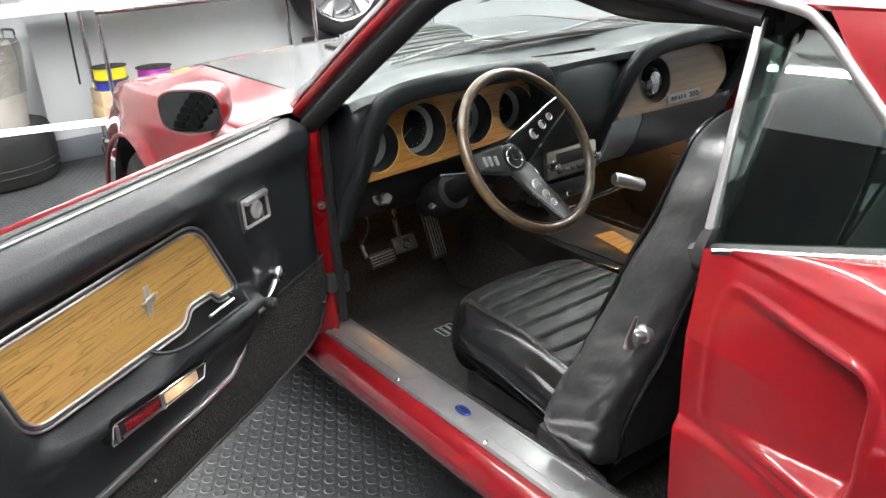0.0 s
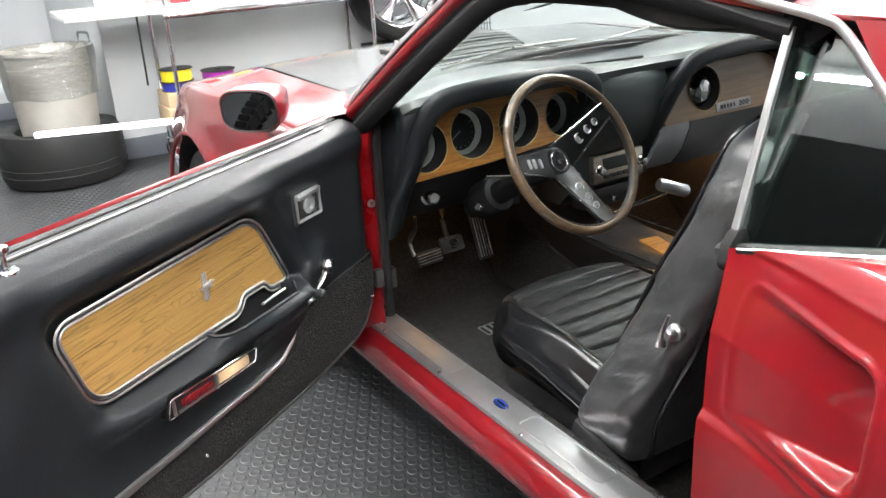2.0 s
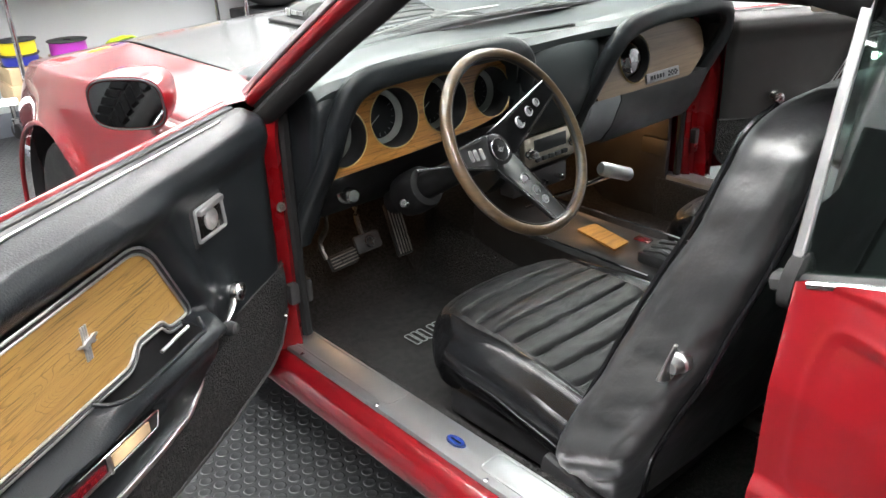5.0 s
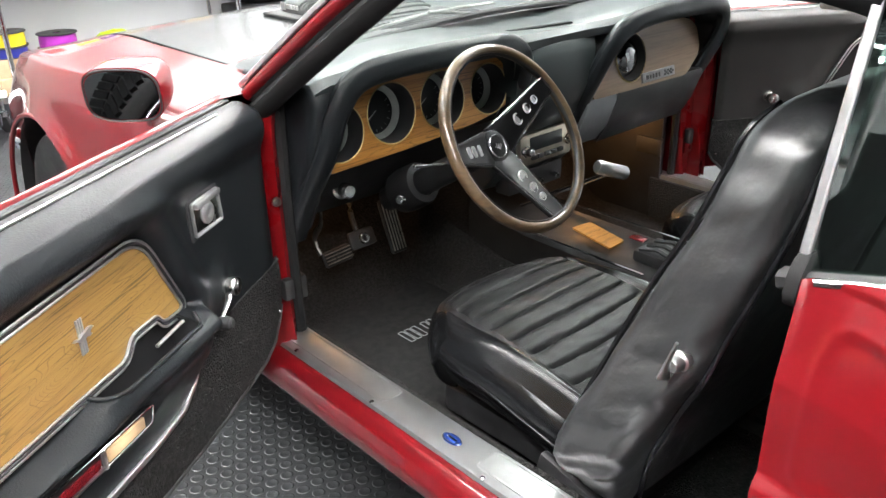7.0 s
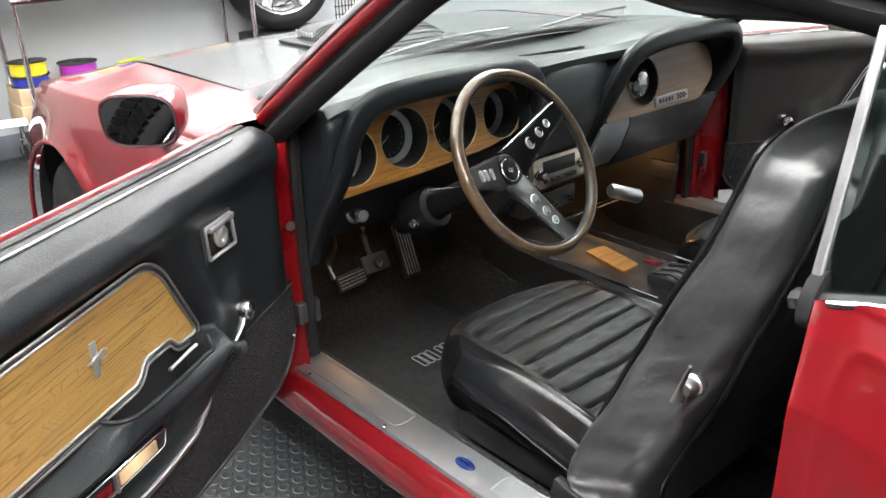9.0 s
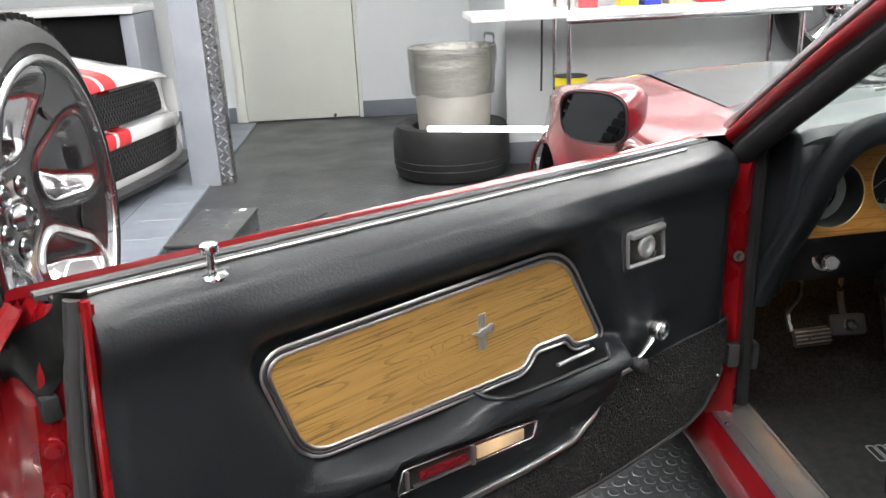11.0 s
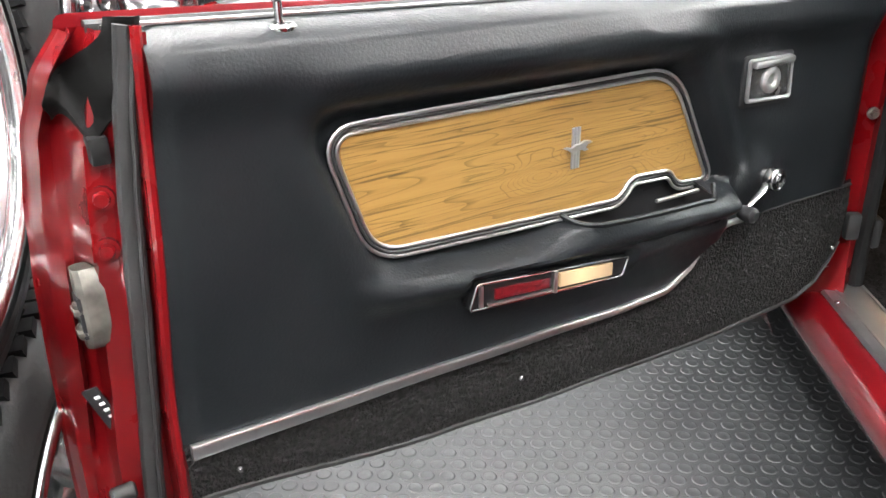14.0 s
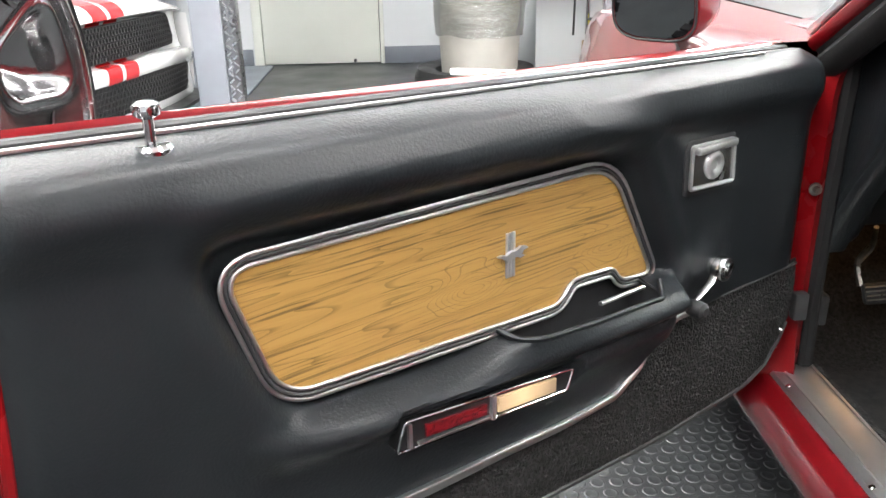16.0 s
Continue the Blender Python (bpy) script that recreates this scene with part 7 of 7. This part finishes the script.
    bm = box(bmesh.new(), (0.020, 0.17, 0.060), (0, 0, 0), 0.008, pose(cx - 0.252, -0.70, 0.300, 14, 0, 0))
    part("hinge_cover", bm, BLACK_PLASTIC, back)
    for y, z in ((-0.675, 0.295), (-0.745, 0.275)):
        bm = lathe(bmesh.new(), [(0, 0.005), (0.005, 0.004), (0.006, 0)], aim((cx - 0.262, y, z), (-1, 0, 0)), 10)
        part("screw", bm, DULL_CHROME, back)
    # release lever
    bm = lathe(bmesh.new(), [(0, 0.020), (0.008, 0.0195), (0.011, 0.015), (0.012, 0.004), (0.015, 0.001), (0.015, -0.010)], aim((cx - 0.252, -0.856, 0.628), (-1, 0, 0)), 18)
    lever = part("release_lever_boss", bm, BRIGHT, back, "chrome seat release lever")
    bm = sweep(bmesh.new(), [Vector((cx - 0.272, -0.846, 0.606)), Vector((cx - 0.277, -0.852, 0.632)), Vector((cx - 0.274, -0.862, 0.668))], lambda t: ring_profile(0.020 - 0.013 * t, 0.008 - 0.003 * t, 8))
    part("release_lever_blade", bm, BRIGHT, back)
    return back


seat = make_seat(SEAT_X)
pseat = copy_thing(seat, pose(2 * 0.375, -0.045, -0.008))


# ---- wheels stored behind the open door ----
def stored_wheel(name, at, r_tyre, width, r_rim, spokes, metal, m, label):
    thing = empty(name, label, "wheel", "stored wheels")
    wheel_parts(thing, Matrix.Translation(at) @ m, r_tyre, width, r_rim, spokes, metal)
    return thing


FACE_X = pose(0, 0, 0, 0, 90, 0)
stored_wheel("stored_wheel", (-2.020, 0.132, 0.766), 0.345, 0.22, 0.270, 5, ALLOY, FACE_X @ pose(0, 0, 0, 0, 0, 37), "chrome five-spoke wheel with tyre standing on the tyre rack")
stored_wheel("stored_wheel", (-1.898, -0.775, 0.877), 0.335, 0.22, 0.270, 5, ALLOY, pose(0, 0, 0, 0, -5, 1.5) @ FACE_X @ pose(0, 0, 0, 0, 0, 25), "chrome five-spoke wheel resting on the multi-spoke wheel")
stored_wheel("stored_wheel", (-1.858, -0.50, 0.302), 0.300, 0.20, 0.232, 9, DULL_CHROME, FACE_X, "silver multi-spoke wheel with tyre standing on the floor")
stored_wheel("stored_wheel", (-2.475, 0.282, 1.095), 0.318, 0.22, 0.232, 5, CHROME, pose(0, 0, 0, 0, 0, 0), "spare wheel lying flat on the tyre rack")
rack_t = empty("tyre_rack", "black steel tyre rack holding a chrome wheel", "rack")
for y in (-0.12, 0.39):
    for x in (-2.14, -1.90):
        part("upright", box(bmesh.new(), (0.03, 0.03, 0.50), (x, y, 0.25), 0.003), BLACK_PLASTIC, rack_t)
    part("rail", rod(bmesh.new(), (-2.16, y, 0.508), (-1.88, y, 0.508), 0.014), BLACK_PLASTIC, rack_t)

for y in (0.10, 0.46):
    for x in (-2.66, -2.29):
        part("upright", box(bmesh.new(), (0.03, 0.03, 0.97), (x, y, 0.485), 0.003), BLACK_PLASTIC, rack_t)
    part("rail", box(bmesh.new(), (0.42, 0.03, 0.02), (-2.475, y, 0.975), 0.003), BLACK_PLASTIC, rack_t)

# ---- lift post ----
post = empty("lift_post", "grey steel lift post with a diamond plate edge", "lift post")
part("column", box(bmesh.new(), (0.165, 0.16, 2.95), (-2.372, 3.46, 1.475), 0.008), POST_GREY, post)
part("plate", box(bmesh.new(), (0.074, 0.10, 2.95), (-2.250, 3.44, 1.475), 0.004), DIAMOND, post, "bright diamond plate strip")
bm = bmesh.new()
for k in range(74):
    for j in range(2):
        box(bm, (0.030, 0.010, 0.009), m=pose(-2.267 + 0.034 * j, 3.388, 0.03 + 0.036 * k + 0.018 * j, 0, 45 if (k + j) % 2 else -45, 0))
part("plate_lug", bm, LUG, post, kind="stuff", smooth=False)

# ---- bin on a tyre ----
stand = empty("spare_tyre", "large worn slick tyre lying on the floor under the bin", "tyre")
prof = [(0.20, 0.02), (0.26, 0.004), (0.315, 0.012), (0.333, 0.05), (0.336, 0.15), (0.333, 0.25), (0.315, 0.295), (0.27, 0.300), (0.22, 0.285), (0.20, 0.25), (0.215, 0.15)]
part("tyre_carcass", lathe(bmesh.new(), prof, Matrix.Translation((-0.945, 3.375, 0)), 64, closed=True), TYRE, stand)
for z in (0.075, 0.115):
    part("sidewall_line", lathe(bmesh.new(), [(0.3350, z), (0.3385, z + 0.002), (0.3350, z + 0.004)], Matrix.Translation((-0.945, 3.375, 0)), 64), RUBBER, stand)
bin_ = empty("rubbish_bin", "grey round plastic rubbish bin with a clear liner", "bin")
mt = Matrix.Translation((-0.925, 3.36, 0.0))
part("bin_body", lathe(bmesh.new(), [(0, 0.03), (0.185, 0.03), (0.192, 0.05), (0.222, 0.58), (0.232, 0.60), (0.232, 0.635), (0.224, 0.64), (0.228, 0.70), (0.243, 0.705), (0.243, 0.722), (0.234, 0.722), (0.222, 0.70), (0.212, 0.56), (0.182, 0.06), (0, 0.05)], mt, 48), TRASH, bin_)
bm = bmesh.new()
ln_rows = []
for k, (r, z) in enumerate(((0.20, 0.60), (0.226, 0.722), (0.246, 0.727), (0.248, 0.70), (0.243, 0.64), (0.240, 0.58), (0.234, 0.52), (0.2315, 0.475))):
    ring = []
    for s in range(72):
        a = 2 * math.pi * s / 72
        w = 0.010 * noise.noise(Vector((math.cos(a) * 5, math.sin(a) * 4, z * 11))) + 0.006 * noise.noise(Vector((math.cos(a) * 13, math.sin(a) * 13, z * 25)))
        dz = (0.02 * noise.noise(Vector((math.cos(a) * 2, math.sin(a) * 2, 5)))) if k > 5 else 0
        ring.append(mt @ Vector(((r + max(w, -0.002) + 0.002) * math.cos(a), (r + max(w, -0.002) + 0.002) * math.sin(a), z + dz)))
    ln_rows.append(ring)
loft(bm, ln_rows, cap=False)
part("bin_liner", bm, LINER, bin_, "crumpled clear plastic liner", angle=80)
ax, ay = math.cos(0.35), math.sin(0.35)
loop = [mt @ Vector((ax * 0.236 - ay * w, ay * 0.236 + ax * w, z)) for w, z in ((-0.055, 0.70), (-0.054, 0.765), (-0.030, 0.775), (0.030, 0.775), (0.054, 0.765), (0.055, 0.70))]
part("bin_handle", sweep(bmesh.new(), catmull(loop, 4), ring_profile(0.010, 0.016, 8)), POST_GREY, bin_, "grey loop handle")
bar = empty("light_bar", "slim white LED light bar lying across the tyre", "light bar")
bm = box(bmesh.new(), (0.70, 0.034, 0.030), (0, 0, 0), 0.008, Matrix.Translation((-0.762, 2.985, 0.318)) @ pose(0, 0, 0, 0, 0, -18))
part("bar_body", bm, LED_SMALL, bar, "glowing white tube")

# ---- wire rack with boards ----
rack = empty("storage_rack", "chrome wire storage rack on castors with white shelf boards", "rack")
for x, y in ((-0.335, 3.03), (-0.335, 3.40), (0.92, 3.03), (0.92, 3.40)):
    post_ = part("rack_post", rod(bmesh.new(), (x, y, 0.10), (x, y, 1.75), 0.0125, 14), CHROME, rack)
    for k in range(16):
        z = 0.20 + 0.1 * k
        part("post_ring", lathe(bmesh.new(), [(0.0125, 0), (0.0135, 0.001), (0.0135, 0.003), (0.0125, 0.004)], Matrix.Translation((x, y, z)), 14), DULL_CHROME, post_)
    bm = lathe(bmesh.new(), [(0, -0.014), (0.03, -0.014), (0.042, -0.010), (0.047, 0), (0.042, 0.010), (0.03, 0.014), (0, 0.014)], pose(x, y, 0.0475, 0, 90, 20), 24)
    castor = part("castor_wheel", bm, RUBBER, rack, "black rubber castor")
    bm = rod(bmesh.new(), (x, y, 0.085), (x, y, 0.12), 0.02)
    for dx in (-0.02, 0.02):
        box(bm, (0.004, 0.03, 0.06), (x + dx, y, 0.07), 0.001)
    part("castor_fork", bm, CHROME, castor)
part("shelf_board", box(bmesh.new(), (2.02, 0.46, 0.035), (0.16, 3.215, 0.885), 0.006), SHELF_WHITE, rack, "white shelf board")
part("shelf_edge", box(bmesh.new(), (1.30, 0.012, 0.028), (0.29, 2.978, 0.852), 0.004), CHROME, rack)
part("lower_shelf_board", box(bmesh.new(), (1.29, 0.42, 0.022), (0.29, 3.215, 0.245), 0.004), SHELF_WHITE, rack, "white lower shelf board")
part("upper_shelf_board", box(bmesh.new(), (1.29, 0.42, 0.022), (0.29, 3.215, 1.55), 0.004), SHELF_WHITE, rack)
bm = sweep(bmesh.new(), [Vector((-0.43, 3.28, 0.86)), Vector((-0.435, 3.28, 0.46))], ring_profile(0.012, 0.012, 8))
part("rack_hook_rod", bm, BLACK_PLASTIC, rack, "dark rod hanging under the shelf")

# goods on the rack
for (x, y, z, w, d, h) in ((-0.33 + 0.06, 3.20, 0.256, 0.24, 0.24, 0.085), (-0.27, 3.21, 0.342, 0.22, 0.22, 0.085)):
    b = part("cardboard_box", box(bmesh.new(), (w, d, h), (x, y, z + h / 2), 0.003), CARDBOARD, None, "small brown cardboard box on the rack's lower shelf", category="box", group="cardboard boxes")
    part("box_flap", box(bmesh.new(), (w * 0.96, 0.003, h * 0.45), (x, y - d / 2 - 0.0005, z + h * 0.72), 0.0005, seg=1), CARDBOARD, b)
b = part("cardboard_box", box(bmesh.new(), (0.34, 0.26, 0.17), (0.06, 3.22, 0.341), 0.003), CARDBOARD, None, "wide brown cardboard box under the purple spool", category="box", group="cardboard boxes")


def spool(x, y, z, r, h, mat, label):
    t = empty("filament_spool", label, "spool", "filament spools")
    m = Matrix.Translation((x, y, z))
    for dz in (0.0, h - 0.004):
        part("flange", lathe(bmesh.new(), [(0.02, dz), (r, dz), (r + 0.001, dz + 0.002), (r, dz + 0.004), (0.02, dz + 0.004)], m, 40, closed=True), BLACK_PLASTIC, t)
    part("winding", lathe(bmesh.new(), [(r * 0.5, 0.004), (r * 0.9, 0.004), (r * 0.915, h * 0.5), (r * 0.9, h - 0.004), (r * 0.5, h - 0.004)], m, 40), mat, t)
    return t


spool(-0.290, 3.19, 0.4275, 0.094, 0.052, BLUE_FIL, "spool of dark blue filament on the cardboard boxes")
spool(-0.290, 3.19, 0.4805, 0.094, 0.070, YELLOW, "spool of bright yellow filament on the blue spool")
spool(-0.045, 3.20, 0.427, 0.100, 0.085, PURPLE, "spool of purple filament on the wide cardboard box")
cloth = bmesh.new()
grid(cloth, lambda u, v: Vector((0.14 + 0.22 * u, 3.16 + 0.12 * v, 0.432 + 0.05 * math.sin(3.0 * u) * (1 - 0.5 * v) + 0.02 * noise.noise(Vector((u * 5, v * 5, 1))))), 16, 10)
solidify(cloth, 0.006)
part("cloth", cloth, LIME, None, "crumpled lime green cloth on the cardboard box", category="cloth")
for k, (x, w, h, mat) in enumerate(((-0.20, 0.10, 0.16, STRIPE_RED), (0.02, 0.09, 0.14, YELLOW), (0.15, 0.09, 0.17, BLUE_FIL), (0.30, 0.12, 0.15, CARDBOARD), (0.48, 0.14, 0.13, STRIPE_RED), (0.70, 0.16, 0.16, CARDBOARD))):
    part("product_box", box(bmesh.new(), (w, 0.12, h), (x, 3.22, 0.903 + h / 2), 0.003), mat, None, "small coloured carton on the white shelf board", category="carton", group="cartons on the shelf")

# wheel resting on the wall bracket
hang = empty("display_wheel", "black and chrome five-spoke wheel leaning against the wall", "wheel")
wheel_parts(hang, Matrix.Translation((1.25, 3.29, 0.845)) @ pose(0, 0, 0, 90, 0, -12), 0.325, 0.20, 0.225, 5, CHROME, tread=False)
pedestal = part("wheel_pedestal", box(bmesh.new(), (0.5, 0.30, 0.51), (1.28, 3.31, 0.256), 0.01), BLACK_PLASTIC, None, "dark pedestal under the display wheel", category="pedestal")
mesh_bin = empty("mesh_panel", "black wire mesh panel beside the display wheel", "mesh panel")
for k in range(14):
    part("mesh_wire", rod(bmesh.new(), (1.60 + 0.025 * k, 3.20, 0.0), (1.60 + 0.025 * k, 3.20, 1.3), 0.004, 6), BLACK_PLASTIC, mesh_bin)
for k in range(26):
    part("mesh_wire", rod(bmesh.new(), (1.59, 3.20, 0.05 * k + 0.02), (1.94, 3.20, 0.05 * k + 0.02), 0.004, 6), BLACK_PLASTIC, mesh_bin)

# ---- black step box and cable ----
stepbox = part("step_box", box(bmesh.new(), (0.26, 0.52, 0.105), (0, 0, 0), 0.012, Matrix.Translation((-2.10, 2.18, 0.0535)) @ pose(0, 0, 0, 0, 0, -6)), BOX_PLASTIC, None, "low black plastic step box on the floor", category="box")
part("box_lid", box(bmesh.new(), (0.268, 0.53, 0.016), (0, 0, 0), 0.006, Matrix.Translation((-2.10, 2.18, 0.114)) @ pose(0, 0, 0, 0, 0, -6)), BOX_PLASTIC, stepbox)
part("box_label", box(bmesh.new(), (0.03, 0.03, 0.002), (0, 0, 0), 0.0, Matrix.Translation((-2.005, 2.40, 0.1235)) @ pose(0, 0, 0, 0, 0, -6)), WHITE, stepbox)
bm = tube(bmesh.new(), catmull([(-1.96, 2.20, 0.006), (-1.86, 2.30, 0.006), (-1.76, 2.48, 0.006), (-1.64, 2.66, 0.006)], 8), 0.005)
part("cable", bm, RUBBER, None, "thin black cable on the floor", category="cable")

# ---- white car with red stripes ----
wcar = empty("white_car", "white modern coupe with red racing stripes", "car", m=Matrix.Translation((-2.71, 2.97, 0)) @ pose(0, 0, 0, 0, 0, 75))
# local: nose at y = 0 towards -y, x across


def nose_y(x):
    return 0.15 * (abs(x) / 0.95) ** 3.2


def wc(name, bm, mat, label="", smooth=True):
    return part(name, bm, mat, wcar, label, smooth=smooth)


NOSE = [(0.03, 0.10), (0.0, 0.16), (0.01, 0.24), (0.015, 0.30), (-0.01, 0.345), (-0.005, 0.405), (0.06, 0.43), (0.075, 0.60), (0.025, 0.625), (0.05, 0.675), (0.12, 0.705), (0.27, 0.735), (0.60, 0.80), (1.1, 0.87), (1.6, 0.92)]


def nose_sheet(x0, x1, lo, hi, nx, push=0.0):
    bm = bmesh.new()
    pts = catmull([Vector((0, a, b)) for a, b in NOSE], 4)
    pts = [p for p in pts if lo - 1e-6 <= p.z <= hi + 1e-6]
    grid(bm, lambda u, v: Vector((x0 + (x1 - x0) * u, pts[round(v * (len(pts) - 1))].y + nose_y(x0 + (x1 - x0) * u) - push, pts[round(v * (len(pts) - 1))].z - (0.04 + 0.13 * step(0.60, 0.76, pts[round(v * (len(pts) - 1))].z)) * (abs(x0 + (x1 - x0) * u) / 0.92) ** 3.2 + push * 0.5)), nx, len(pts) - 1)
    return bm


wc("front_body", nose_sheet(-0.95, 0.95, 0.0, 1.0, 50), CAR_WHITE)
for x0, x1 in ((-0.13, -0.015), (0.015, 0.13)):
    wc("stripe", nose_sheet(x0, x1, 0.30, 1.0, 8, 0.004), STRIPE_RED, "broad red racing stripe")
for lo, hi, wd, back_, slant, nm in ((0.435, 0.605, 0.60, 0.012, 0.05, "upper_grille"), (0.17, 0.335, 0.70, -0.004, -0.08, "lower_grille")):
    reach = lambda v: wd - slant * v - 0.04 * abs(2 * v - 1) ** 6
    bm = bmesh.new()
    grid(bm, lambda u, v: Vector(((2 * u - 1) * reach(v), nose_y((2 * u - 1) * reach(v)) + back_, lo + (hi - lo) * v)), 30, 12)
    solidify(bm, 0.03)
    gr = wc(nm, bm, GRILLE, "black honeycomb grille")
    bm = bmesh.new()
    for i in range(46):
        for j in range(6):
            x = -wd + 2 * wd * (i + 0.5 * (j % 2)) / 46
            z = lo + (hi - lo) * (j + 0.5) / 6
            if abs(x) < reach((j + 0.5) / 6) - 0.015:
                lathe(bm, [(0.011, 0), (0.013, 0.003), (0.015, 0)], aim((x, nose_y(x) + back_ - 0.003, z), (0, -1, 0)), 6)
    part("grille_cell", bm, COLUMN_BLACK, gr, kind="stuff", smooth=False)
bm = bmesh.new()
grid(bm, lambda u, v: Vector((-0.95 + 1.9 * u, nose_y(-0.95 + 1.9 * u) - 0.07 + 0.22 * v, 0.115 + 0.015 * v)), 30, 3)
solidify(bm, 0.02)
wc("splitter", bm, BLACK_PLASTIC, "black front splitter")
for s in (-1, 1):
    bm = bmesh.new()
    grid(bm, lambda u, v: Vector((s * (0.95 + 0.02 * math.sin(3 * v)), 0.15 + 1.95 * u, 0.12 + (0.44 + 0.18 * u) * v)), 12, 8)
    wc("side_panel", bm, CAR_WHITE)
    m = Matrix.Translation((s * 0.83, 0.95, 0.335)) @ (AX_LEFT if s < 0 else AX_RIGHT)
    wc("car_wheel", lathe(bmesh.new(), [(0, 0.1), (0.22, 0.1), (0.25, 0.12), (0.33, 0.10), (0.335, -0.1), (0.0, -0.1)], m, 40), TYRE)
bm = loft(bmesh.new(), [[Vector((x * w, y, z)) for x, z in ((-1, 0.88), (-0.86, top), (0.86, top), (1, 0.88))] for y, w, top in ((1.5, 0.78, 0.95), (2.1, 0.72, 1.34), (2.9, 0.70, 1.36), (3.8, 0.74, 1.0))])
wc("cabin", bm, GRILLE, "dark glass cabin")
bm = box(bmesh.new(), (1.84, 2.6, 0.66), (0, 3.0, 0.46), 0.08)
wc("rear_body", bm, CAR_WHITE)

# ---- far bench by the west end ----
bench = empty("workbench", "dark workbench with a white top along the far wall", "workbench")
part("bench_top", box(bmesh.new(), (2.6, 0.6, 0.05), (-4.3, 5.0, 0.95), 0.006), SHELF_WHITE, bench)
part("bench_body", box(bmesh.new(), (2.5, 0.5, 0.90), (-4.3, 5.05, 0.46), 0.01), GRILLE, bench)
part("bench_leg", box(bmesh.new(), (0.10, 0.55, 0.92), (-3.06, 5.02, 0.46), 0.01), POST_GREY, bench)

# under-dash courtesy bulbs
for x, y, z, watts in ((0.48, 0.16, 0.50, 0.8), (-0.44, 0.24, 0.53, 0.24)):
    lt = bpy.data.lights.new("courtesy_bulb", "POINT")
    lt.energy, lt.color, lt.shadow_soft_size = watts, (1.0, 0.50, 0.18), 0.015
    lo = new("courtesy_bulb", lt)
    lo.location = (x, y, z)
